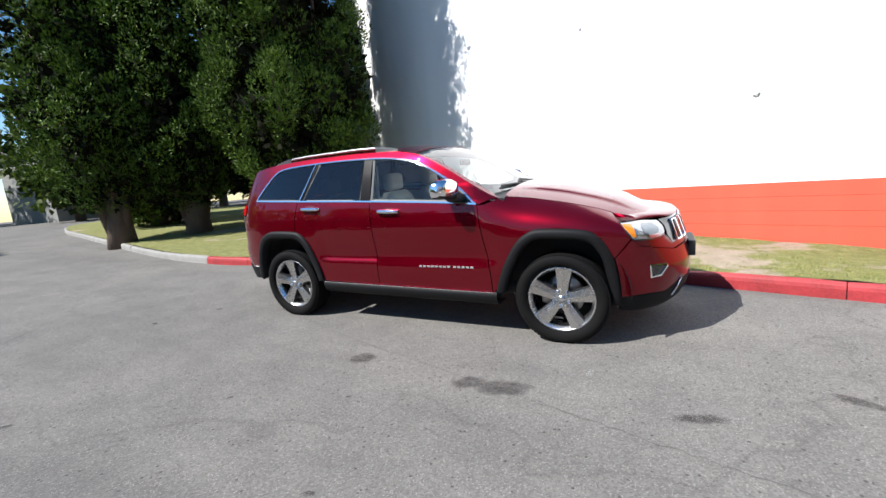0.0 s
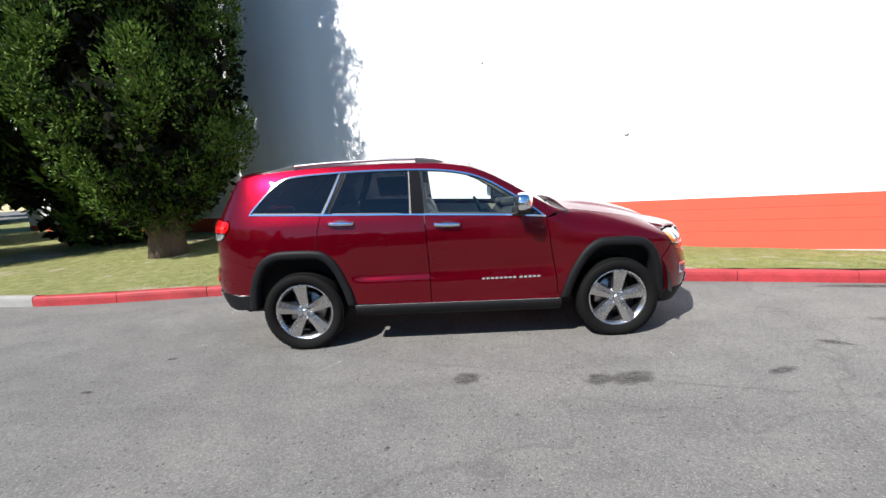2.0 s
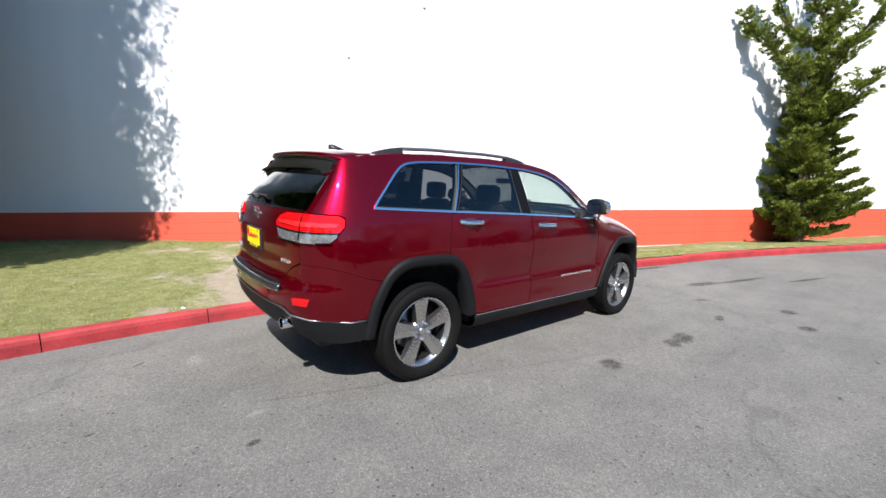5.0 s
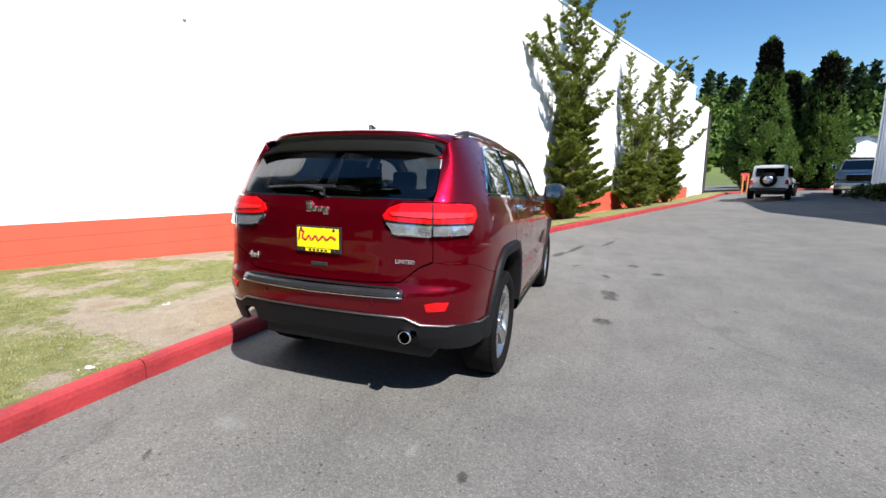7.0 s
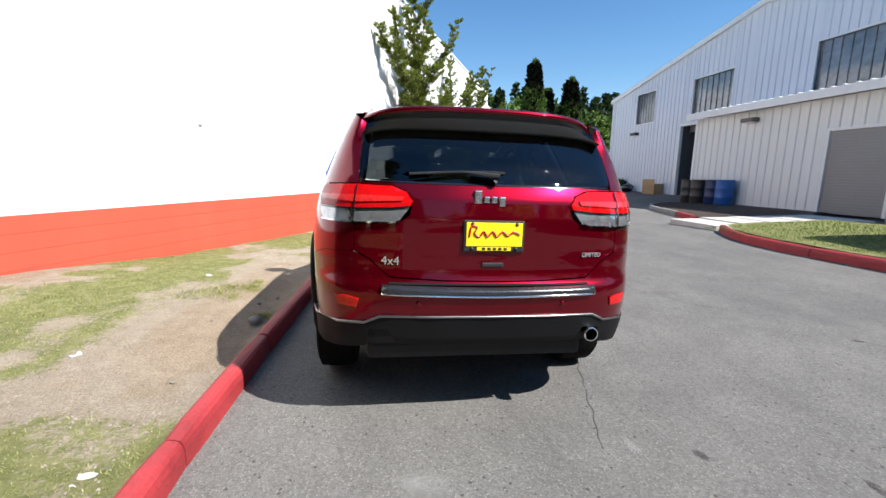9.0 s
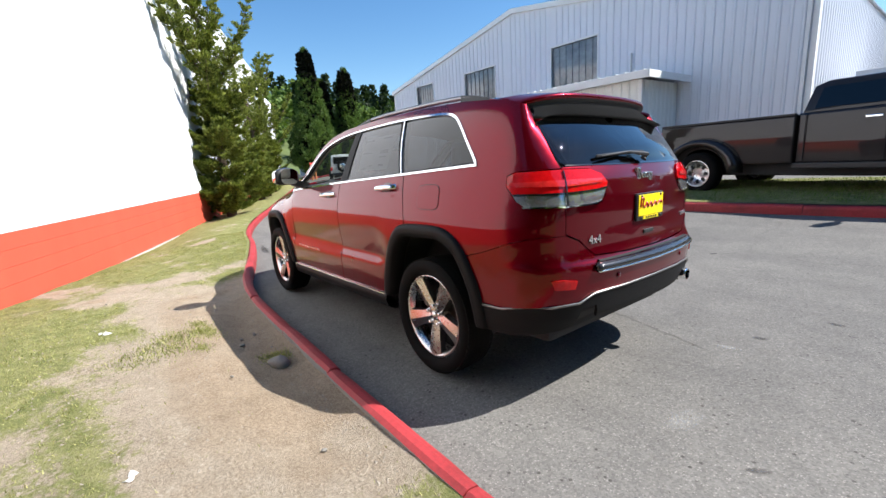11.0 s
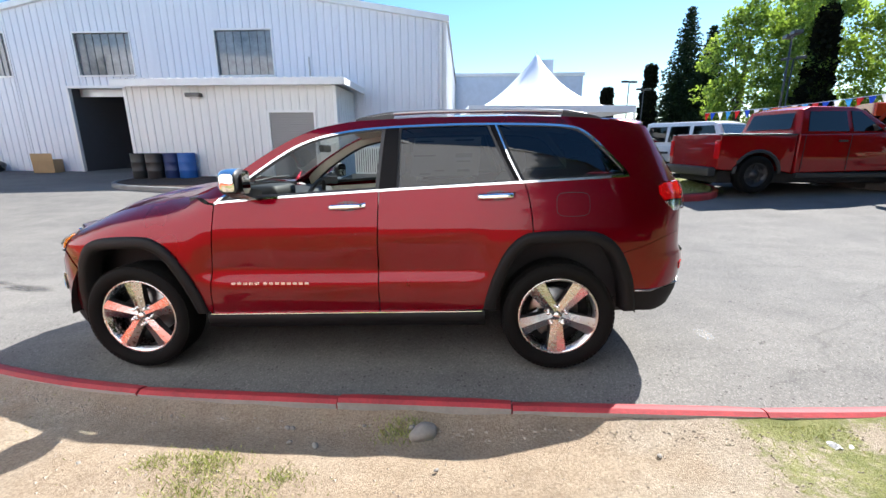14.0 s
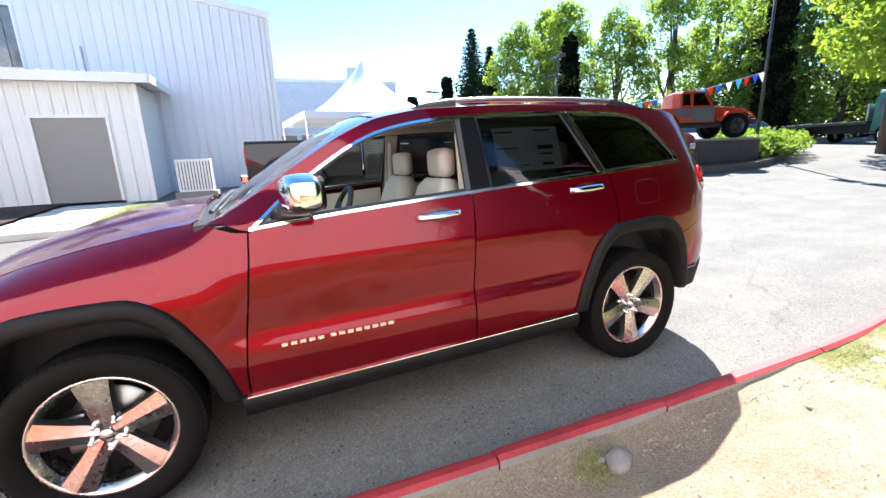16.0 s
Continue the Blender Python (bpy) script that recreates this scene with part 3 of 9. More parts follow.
# ---- ribbed steel buildings ----
def ribbed(bm, p, q, zlo, ztop, pitch=0.3, rib=0.03, holes=(), rw=0.05):
    """Steel siding from plan point p to q: flat pans with raised ribs. ztop(u) is the height of the top at u metres; holes are (u0, u1, z0, z1)."""
    p, q = Vector((*p, 0)), Vector((*q, 0))
    d = (q - p).normalized()
    out = Vector((d.y, -d.x, 0))
    L = (q - p).length
    us = [0.0]
    u = 0.0
    cuts = sorted({h for a, b, _, _ in holes for h in (a, b)})
    prof = []
    while u < L:
        for du, o in ((0, 0), (pitch - 2.2 * rw, 0), (pitch - 1.7 * rw, rib), (pitch - 0.5 * rw, rib), (pitch, 0)):
            if u + du <= L:
                prof.append((u + du, o))
        u += pitch
    prof.append((L, 0))
    for c in cuts:
        o = float(np.interp(c, [a for a, _ in prof], [b for _, b in prof]))
        prof += [(c - 1e-4, o), (c + 1e-4, o)]
    prof = sorted(set(prof))
    for (u0, o0), (u1, o1) in zip(prof, prof[1:]):
        if u1 - u0 < 2e-4 + 1e-9 and u1 - u0 < 1e-6:
            continue
        mid = (u0 + u1) / 2
        spans = [(zlo, None)]
        hs = sorted([(a, b) for h0, h1, a, b in holes if h0 <= mid <= h1])
        edges, lo = [], zlo
        for a, b in hs:
            if a > lo:
                edges.append((lo, a))
            lo = max(lo, b)
        edges.append((lo, None))
        for a, b in edges:
            P0, P1 = p + d * u0 + out * o0, p + d * u1 + out * o1
            t0, t1 = (ztop(u0), ztop(u1)) if b is None else (b, b)
            bm.faces.new([bm.verts.new(c) for c in ((P0.x, P0.y, a), (P1.x, P1.y, a), (P1.x, P1.y, t1), (P0.x, P0.y, t0))])


BX0, BX1, BPK, BY = -0.05, 22.4, 11.45, -14.4


def gable(x):
    return 6.2 + (8.1 - 6.2) * (1 - abs(x - BPK) / (BPK - BX0)) if x <= BPK else 6.0 + (8.1 - 6.0) * (1 - (x - BPK) / (BX1 - BPK))


WINS = [(18.05, 19.74, 4.3, 5.95), (12.75, 15.1, 4.3, 5.9), (6.9, 9.2, 4.25, 5.93)]
house = thing("steel_building", "large white ribbed steel workshop with a low gable", "building", kind="structure")
bm = bmesh.new()
holes = [(BX1 - b, BX1 - a, c, d) for a, b, c, d in WINS] + [(BX1 - 15.75, BX1 - 11.9, -1, 3.8)]
ribbed(bm, (BX1, BY), (BX0, BY), 0.2, lambda u: gable(BX1 - u), 0.3, 0.03, holes)
part("front_wall", bm, M_SIDING, house)
bm = bmesh.new()
ribbed(bm, (BX0, BY), (BX0, -52), -0.2, lambda u: 6.2, 0.3, 0.03)
part("side_wall", bm, M_SIDING, house)
bm = bmesh.new()
ribbed(bm, (BX1, -52), (BX1, BY), -0.2, lambda u: 6.0, 0.3, 0.03)
part("side_wall", bm, M_SIDING, house)
bm = bmesh.new()
for x0, x1, z0, z1 in ((BX0 - 0.12, BPK, 6.2, 8.12), (BPK, BX1 + 0.12, 8.12, 6.0)):
    v = [bm.verts.new(c) for c in ((x0, BY + 0.12, z0), (x1, BY + 0.12, z1), (x1, -52, z1), (x0, -52, z0), (x0, BY + 0.12, z0 + 0.06), (x1, BY + 0.12, z1 + 0.06), (x1, -52, z1 + 0.06), (x0, -52, z0 + 0.06))]
    for q in ((0, 1, 2, 3), (4, 7, 6, 5), (0, 4, 5, 1), (3, 2, 6, 7), (0, 3, 7, 4), (1, 5, 6, 2)):
        bm.faces.new([v[i] for i in q])
bmesh.ops.recalc_face_normals(bm, faces=bm.faces)
part("roof", bm, M_GALV, house, "pale metal roof")
bm = bmesh.new()
for x0, x1 in ((BX0 - 0.14, BPK), (BPK, BX1 + 0.14)):
    ring_loft(bm, [[(x, BY + a, gable(min(max(x, BX0), BX1)) + b) for a, b in ((0.02, -0.12), (0.16, -0.12), (0.16, 0.1), (0.02, 0.1))] for x in (x0, x1)])
part("rake_trim", bm, M_TRIM, house)
part("corner_trim", boxed(BX0 - 0.05, BY - 0.1, 0.1, BX0 + 0.09, BY + 0.05, 6.16, 0.005), M_TRIM, house)
part("corner_trim", boxed(BX1 - 0.09, BY - 0.1, 0.1, BX1 + 0.05, BY + 0.05, 5.96, 0.005), M_TRIM, house)
part("downpipe", boxed(BX0 + 0.12, BY + 0.03, 0.3, BX0 + 0.22, BY + 0.12, 6.1, 0.01), M_TRIM, house)
# broad tone blotches in the colour stand for clouds mirrored in the panes
M_FIBRE = mat("ribbed_pane_cloud_blotch", (0.17, 0.175, 0.18), 0.13, var=0.55, scale=0.7, fine=5, coat=1.0)
for a, b, c, d in WINS:
    w = part("window", boxed(a - 0.05, BY - 0.02, d, b + 0.05, BY + 0.05, d + 0.06, 0.004), M_TRIM, house, "high window of ribbed panels reflecting sky")
    part("window_sill", boxed(a - 0.07, BY - 0.02, c - 0.06, b + 0.07, BY + 0.07, c, 0.004), M_TRIM, w)
    for e in (a - 0.05, b):
        part("window_frame", boxed(e, BY - 0.02, c, e + 0.05, BY + 0.05, d, 0.004), M_TRIM, w)
    n = 7
    for k in range(n):
        x0 = a + (b - a) * k / n
        bm = bmesh.new()
        wdt = (b - a) / n
        ring_loft(bm, [[(x0 + u, BY - 0.09 + o, z) for u, o in ((0, 0), (wdt * 0.82, 0), (wdt * 0.86, 0.035), (wdt * 0.96, 0.035), (wdt, 0))] for z in (c, d)], close=False)
        part("pane", bm, M_FIBRE, w)
# open workshop door with a dim bay behind
bm = bmesh.new()
for q in (((15.75, -14.5), (15.75, -26)), ((11.9, -26), (11.9, -14.5)), ((15.75, -26), (11.9, -26))):
    (x0, y0), (x1, y1) = q
    bm.faces.new([bm.verts.new(c) for c in ((x0, y0, 0.3), (x1, y1, 0.3), (x1, y1, 3.9), (x0, y0, 3.9))])
bm.faces.new([bm.verts.new(c) for c in ((11.9, -14.5, 3.9), (15.75, -14.5, 3.9), (15.75, -26, 3.9), (11.9, -26, 3.9))])
part("bay", bm, mat("workshop_bay", (0.08, 0.08, 0.085), 0.85), house, "dim workshop bay behind an open roller door")
for x0 in (15.75, 11.8):
    part("door_jamb", boxed(x0, BY - 0.12, 0.3, x0 + 0.1, BY + 0.05, 3.86, 0.006), M_TRIM, house)
part("door_head", boxed(11.8, BY - 0.12, 3.8, 15.85, BY + 0.05, 3.9, 0.006), M_TRIM, house)
part("roller_door", boxed(11.95, BY - 0.5, 3.5, 15.7, BY - 0.44, 3.84, 0.01), M_GALV, house)
bm = bmesh.new()
tube(bm, [(5.4, BY + 0.1, 3.62), (5.4, BY + 0.1, 4.9)], 0.035, 8)
part("vent_pipe", bm, M_GALV, house)
for lx, lz in ((19.6, 3.75),):
    part("wall_lamp", boxed(lx - 0.25, BY + 0.02, lz - 0.07, lx + 0.25, BY + 0.3, lz + 0.08, 0.02), M_BLACKPL, house)

shed = thing("shed", "low offwhite ribbed steel annex with a flat roof", "shed", kind="structure")
SX0, SX1, SY = 3.69, 11.25, -11.75
bm = bmesh.new()
ribbed(bm, (SX1, SY), (SX0, SY), 0.2, lambda u: 3.52, 0.3, 0.025, [(SX1 - 6.17, SX1 - 4.4, -1, 2.69)])
part("front_wall", bm, M_SIDING_SHED, shed)
bm = bmesh.new()
ribbed(bm, (SX0, SY), (SX0, BY + 0.04), 0.2, lambda u: 3.52, 0.3, 0.025)
ribbed(bm, (SX1, BY + 0.04), (SX1, SY), 0.2, lambda u: 3.52, 0.3, 0.025)
part("side_wall", bm, M_SIDING_SHED, shed)
part("roof", boxed(SX0 - 0.42, BY + 0.05, 3.62, SX1 + 0.15, SY + 0.4, 3.72, 0.01), M_TRIM, shed)
part("fascia", boxed(SX0 - 0.45, SY + 0.36, 3.48, SX1 + 0.18, SY + 0.42, 3.7, 0.01), M_TRIM, shed)
part("fascia", boxed(SX0 - 0.47, BY + 0.05, 3.48, SX0 - 0.41, SY + 0.42, 3.7, 0.01), M_TRIM, shed)
bm = bmesh.new()
for k in range(25):
    x = SX0 - 0.3 + k * 0.31
    box(bm, x, SY + 0.2, 3.72, x + 0.06, SY + 0.43, 3.745, 0.006)
tagged(part("roof_ribs", bm, M_TRIM, shed), kind="stuff")
door = part("door_2", boxed(4.49, SY - 0.09, 0.36, 6.08, SY - 0.03, 2.61, 0.006), M_GREYDOOR, shed, "grey ribbed steel roller door")
for k in range(28):
    part("door_slat", boxed(4.5, SY - 0.03, 0.38 + k * 0.08, 6.07, SY - 0.018, 0.445 + k * 0.08, 0.006), M_GREYDOOR, door)
part("door_frame", boxed(4.41, SY - 0.1, 0.36, 4.49, SY + 0.04, 2.69, 0.006), M_TRIM, door)
part("door_frame", boxed(6.08, SY - 0.1, 0.36, 6.16, SY + 0.04, 2.69, 0.006), M_TRIM, door)
part("door_frame", boxed(4.49, SY - 0.1, 2.61, 6.08, SY + 0.04, 2.69, 0.006), M_TRIM, door)
part("corner_trim", boxed(SX0 - 0.05, SY - 0.05, 0.3, SX0 + 0.07, SY + 0.04, 3.5, 0.005), M_TRIM, shed)
part("corner_trim", boxed(SX1 - 0.07, SY - 0.05, 0.3, SX1 + 0.05, SY + 0.04, 3.5, 0.005), M_TRIM, shed)
lampb = part("wall_lamp", boxed(8.4, SY + 0.03, 3.13, 8.9, SY + 0.3, 3.27, 0.03), mat("bronze_lamp", (0.12, 0.11, 0.1), 0.5), shed, "bronze floodlight box")
part("lens", boxed(8.45, SY + 0.08, 3.11, 8.85, SY + 0.26, 3.13), M_WHITE, lampb)


# ---- trees ----
M_CYP = leaf_mat("cypress_spray", (0.008, 0.02, 0.004), (0.12, 0.2, 0.03), through_light=0.1)
# near-black leaf tone that paints shade between the outer sprays
M_INNER = leaf_mat("inner_shade_twig", (0.005, 0.006, 0.0025), (0.012, 0.013, 0.006), rough=0.95, through_light=0.02)
M_JUN = leaf_mat("juniper_spray", (0.02, 0.04, 0.01), (0.33, 0.37, 0.08), through_light=0.2)
M_DARKC = leaf_mat("dark_conifer_spray", (0.016, 0.03, 0.01), (0.085, 0.115, 0.032), through_light=0.32)
M_HEDGE = leaf_mat("hedge_conifer_spray", (0.03, 0.06, 0.016), (0.16, 0.24, 0.06), through_light=0.3)
M_FIR = leaf_mat("far_fir_needles", (0.012, 0.024, 0.013), (0.045, 0.07, 0.032), through_light=0.3)
M_BROAD = leaf_mat("broadleaf_green", (0.1, 0.16, 0.035), (0.42, 0.52, 0.15), through_light=0.6)
M_WOODS = leaf_mat("hillside_leaf", (0.03, 0.065, 0.015), (0.16, 0.23, 0.055))
M_SPRING = leaf_mat("bright_spring_leaf", (0.2, 0.27, 0.04), (0.44, 0.54, 0.13), through_light=0.55)


def add_sprays(blocks, centre, radius, count, size, rnd, squash=1.0, up=0.4, flat=0.35, shell=0.55, along=None):
    """Clumps of pointed leaf sprays round a centre, each a bent blade of two triangles; along bends them one way."""
    g_ = np.random.default_rng(rnd.getrandbits(32))
    th, cz = g_.uniform(0, 6.283, count), g_.uniform(-1, 1, count)
    sr_ = np.sqrt(1 - cz * cz)
    d = np.stack((sr_ * np.cos(th), sr_ * np.sin(th), cz * squash), 1)
    c = np.asarray(centre) + d * (radius * g_.uniform(shell, 1.0, (count, 1)))
    g = d * 0.8 + g_.uniform(-0.55, 0.55, (count, 3)) + (0, 0, up)
    if along is not None:
        g += np.asarray(along)
    g /= np.linalg.norm(g, axis=1, keepdims=True) + 1e-9
    s = np.cross(g, g_.uniform(-1, 1, (count, 3)))
    s /= np.linalg.norm(s, axis=1, keepdims=True) + 1e-9
    L, w = size * g_.uniform(0.7, 1.4, (count, 1)), size * flat * g_.uniform(0.7, 1.3, (count, 1))
    mid = c + g * L * 0.45 + np.cross(g, s) * w * 0.35
    blocks.append(np.stack((c, mid + s * w, c + g * L, mid - s * w), 1))


def leaf_mesh(name, blocks, material, parent=None):
    v = np.concatenate(blocks).reshape(-1, 3)
    n = len(v) // 4
    tri = (np.arange(n)[:, None, None] * 4 + np.array(((0, 1, 3), (1, 2, 3)))[None]).reshape(-1)
    me = bpy.data.meshes.new(name)
    me.vertices.add(len(v))
    me.vertices.foreach_set("co", v.astype(np.float32).reshape(-1))
    me.loops.add(len(tri))
    me.loops.foreach_set("vertex_index", tri.astype(np.int32))
    me.polygons.add(2 * n)
    me.polygons.foreach_set("loop_start", np.arange(0, 6 * n, 3, dtype=np.int32))
    me.update(calc_edges=True)
    me.materials.append(material)
    ob = new(name, me)
    ob.parent = parent
    return ob


def trunk_mesh(parent, pts, radii, material=None, name="trunk", sides=10):
    bm = bmesh.new()
    tube(bm, pts, radii, sides)
    return part(name, bm, material or M_BARK, parent, smooth=True)


def columnar_tree(name, x, y, z, height, radius, seed, label, material, clear=1.0, dens=1.0, size=0.22, stems=3, leafy=1.0, waist=0.25, tip=0.75, heart=0.78):
    """A dense upright evergreen: several stems, a crown of many overlapping clumps with a lumpy outline."""
    rnd = random.Random(seed)
    t = thing(name, label, "tree", Matrix.Translation((x, y, z)), "evergreens by the wall")
    trunk_mesh(t, [(0, 0, -0.2), (0.05, 0, 0.6), (0.0, 0.1, clear + 0.8), (0.05, 0, height * 0.6), (0, 0, height * 0.92)], [0.42, 0.33, 0.28, 0.14, 0.03])
    for k in range(stems):
        a = k * 6.283 / stems + rnd.uniform(0, 1)
        trunk_mesh(t, [(0.15 * math.cos(a), 0.15 * math.sin(a), 0.0), (0.4 * math.cos(a), 0.4 * math.sin(a), clear), (radius * 0.55 * math.cos(a), radius * 0.55 * math.sin(a), height * 0.4)], [0.14, 0.1, 0.03], name="limb", sides=7)
    leaves = []
    n = int(300 * dens)
    for i in range(n):
        h = clear + (height - clear) * (i + rnd.random()) / n
        f = (h - clear) / (height - clear)
        prof = min(1, (f + 0.03) * 7) ** 0.6 * (1 - max(0, f - waist) / (1 - waist)) ** tip
        a = i * 2.39996 + rnd.uniform(-0.4, 0.4)
        lump = 0.96 + 0.32 * noise.noise(Vector((1.6 * math.cos(a), 1.6 * math.sin(a), h * 0.75 + seed * 7.3))) + 0.08 * rnd.uniform(-1, 1)
        R = radius * prof * lump
        cr = rnd.uniform(0.2, 0.5) * (0.6 + 0.5 * (1 - f))
        r = max(0.0, R - cr)
        add_sprays(leaves, np.array((r * math.cos(a), r * math.sin(a), h)), cr, int(70 * leafy * (cr / 0.36) ** 1.5), size, rnd, 1.0, 0.75, 0.2, 0.6)
    # inner twigs coloured near black as crown shade; they close the crown to light
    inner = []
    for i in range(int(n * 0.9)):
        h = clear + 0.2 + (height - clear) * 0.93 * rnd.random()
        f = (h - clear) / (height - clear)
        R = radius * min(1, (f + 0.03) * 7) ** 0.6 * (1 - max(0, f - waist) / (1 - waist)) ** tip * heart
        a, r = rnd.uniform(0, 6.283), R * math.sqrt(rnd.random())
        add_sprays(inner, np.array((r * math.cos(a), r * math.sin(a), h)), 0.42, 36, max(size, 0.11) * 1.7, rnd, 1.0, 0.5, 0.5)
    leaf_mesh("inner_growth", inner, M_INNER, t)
    leaf_mesh("crown", leaves, material, t)
    return t


def lawn_base(x, y):
    return ground_z(x, y) + 0.15


TALL = "tall dense green cypress standing against a wall"
FORK = "tall dense green cypress with a bare forked trunk"
columnar_tree("cypress_tree", -6.1, 4.22, lawn_base(-6.1, 4.22), 17, 1.98, 1, TALL, M_CYP, 0.8, 2.3, 0.082, leafy=4.0, waist=0.5, tip=0.6)
columnar_tree("cypress_tree", -11.0, 4.3, lawn_base(-11.0, 4.3), 15, 2.15, 2, FORK, M_CYP, 1.1, 1.5, 0.1, leafy=2.6)
columnar_tree("cypress_tree", -12.4, 2.75, lawn_base(-12.4, 2.75), 15, 1.9, 3, FORK, M_CYP, 1.1, 1.5, 0.1, leafy=2.6)
columnar_tree("cypress_tree", -16.6, 6.4, lawn_base(-16.6, 6.4), 15, 2.8, 4, "tall dense green cypress near the lawn's end", M_CYP, 0.2, 1.1, 0.2, leafy=1.5)
columnar_tree("cypress_tree", -21.5, 8.6, lawn_base(-21.5, 8.6), 14, 2.8, 5, "tall dense green cypress near the lawn's end", M_CYP, 0.2, 1.1, 0.22, leafy=1.5)
columnar_tree("cypress_tree", -9.0, 6.6, lawn_base(-9, 6.6), 13, 2.2, 6, TALL, M_CYP, 0.15, 1.0, 0.2, leafy=1.3)


def twisted_juniper(x, y, height, seed, label, width, bushy, plumes):
    """A ragged juniper: tiers of boughs that sweep out and up with light showing between, thickest below, and long arms above.
    plumes: starting height, side and forward reach, tip height, thickness (heights as shares of the whole)."""
    rnd = random.Random(seed)
    t = thing("juniper_tree", label, "tree", Matrix.Translation((x, y, lawn_base(x, y))), "junipers along the wall")
    trunk_mesh(t, [(0, 0, -0.3), (0.05, 0.02, height * 0.3), (0.0, -0.03, height * 0.5), (0, 0, height * 0.62)], [0.17, 0.13, 0.07, 0.02], sides=8)
    leaves = []

    def bough(p0, a, reach, rise, thick, wood=True):
        """One bough: it leaves the trunk nearly level, turns up at its end and carries flat heaps of foliage."""
        bend = rnd.uniform(-0.35, 0.35)

        def on(u):
            b = a + bend * u
            return np.array((p0[0] + reach * u * math.cos(b), p0[1] + reach * u * math.sin(b), p0[2] + rise * (0.25 * u + 0.75 * u ** 2.4)))
        if wood:
            bm = bmesh.new()
            tube(bm, [Vector(on(u)) for u in (0, 0.35, 0.7, 0.95)], [0.045, 0.032, 0.02, 0.008], 5)
            part("branch", bm, M_BARK, t)
        n = max(4, int(math.hypot(reach, rise) / 0.1))
        for k in range(n):
            u = 0.22 + 0.78 * (k + rnd.random()) / n
            c, d = on(u), on(min(1, u + 0.08)) - on(u - 0.08)
            d = d / (np.linalg.norm(d) + 1e-9)
            r = thick * (1.15 - 0.75 * u) * rnd.uniform(0.7, 1.2)
            add_sprays(leaves, c, r, int(45 + 340 * r), 0.095, rnd, 0.5, 0.35, 0.15, 0.35, d * 0.9)
            for sg in (-1, 1):
                b, q = math.atan2(d[1], d[0]) + sg * rnd.uniform(0.5, 1.1), r * rnd.uniform(0.9, 1.7)
                w = np.array((math.cos(b), math.sin(b), rnd.uniform(0.15, 0.6)))
                add_sprays(leaves, c + w * q, r * 0.5, int(26 + 140 * r), 0.09, rnd, 0.6, 0.4, 0.15, 0.3, w * 1.1)

    tiers = int(46 * bushy * height / 3.2)
    for i in range(tiers):
        f = (i + 0.5 * rnd.random()) / tiers
        h = height * bushy * (0.01 + 0.97 * f)
        a = i * 2.39996 + rnd.uniform(-0.5, 0.5)
        body = width * (0.78 + 0.22 * math.sin(math.pi * min(1, f * 1.05 + 0.12))) * (1 - 0.42 * f) * rnd.uniform(0.72, 1.12)
        bough((0.0, 0.0, h), a, body, body * rnd.uniform(0.2, 0.55), 0.235 * rnd.uniform(0.7, 1.15), i % 2 == 0)
    for i in range(int(34 * bushy)):
        f = rnd.random()
        a, r = rnd.uniform(0, 6.283), width * 0.5 * (1 - 0.42 * f) * math.sqrt(rnd.random())
        add_sprays(leaves, (r * math.cos(a), r * math.sin(a), height * bushy * f), 0.26, 36, 0.15, rnd, 0.9, 0.4, 0.5)
    # arms: side twigs all along, ragged to the tip
    for h0, side_reach, fore_reach, h1, thick in plumes:
        p0 = np.array((0.0, 0.0, height * h0))
        p1 = np.array((fore_reach, side_reach, height * h1))
        run = float(np.linalg.norm(p1 - p0))
        sway, ph = rnd.uniform(0.06, 0.14), rnd.uniform(0, 6.283)

        def arm(u):
            e = u ** 0.8
            return np.array((p1[0] * e + sway * math.sin(5 * u + ph) * u, p1[1] * e + sway * math.cos(4 * u + ph) * u, p0[2] + (p1[2] - p0[2]) * u ** 1.25))
        bm = bmesh.new()
        tube(bm, [Vector(arm(u)) for u in (0, 0.3, 0.6, 1.0)], [0.055, 0.042, 0.026, 0.008], 6)
        part("branch", bm, M_BARK, t)
        n = max(7, int(run / 0.17))
        for k in range(n):
            u = 0.12 + 0.88 * (k + rnd.random()) / n
            c, d = arm(u), arm(min(1, u + 0.05)) - arm(u - 0.05)
            d = d / (np.linalg.norm(d) + 1e-9)
            rad = thick * (1.0 - 0.78 * u) * rnd.uniform(0.6, 1.2) + 0.03
            add_sprays(leaves, c, rad * 0.6, int(30 + 150 * rad), 0.1, rnd, 0.9, 0.4, 0.13, 0.3, d)
            for _ in range(3 if rad > 0.12 else 2):
                b = rnd.uniform(0, 6.283)
                q = rad * rnd.uniform(0.9, 2.1) + 0.04
                w = np.array((math.cos(b), math.sin(b), 0.0)) * 0.9 + d * 0.5
                for j in (0.45, 0.8, 1.1):
                    add_sprays(leaves, c + w * q * j + np.array((0, 0, 0.25 * q * j * j)), rad * 0.32 * (1.3 - 0.6 * j) + 0.025, int(18 + 70 * rad), 0.09, rnd, 0.6, 0.35, 0.15, 0.3, w * 1.1)
        add_sprays(leaves, arm(1.0), 0.05, 26, 0.11, rnd, 1.2, 0.6, 0.2, 0.2, d * 1.4)
    leaf_mesh("crown", leaves, M_JUN, t)
    return t


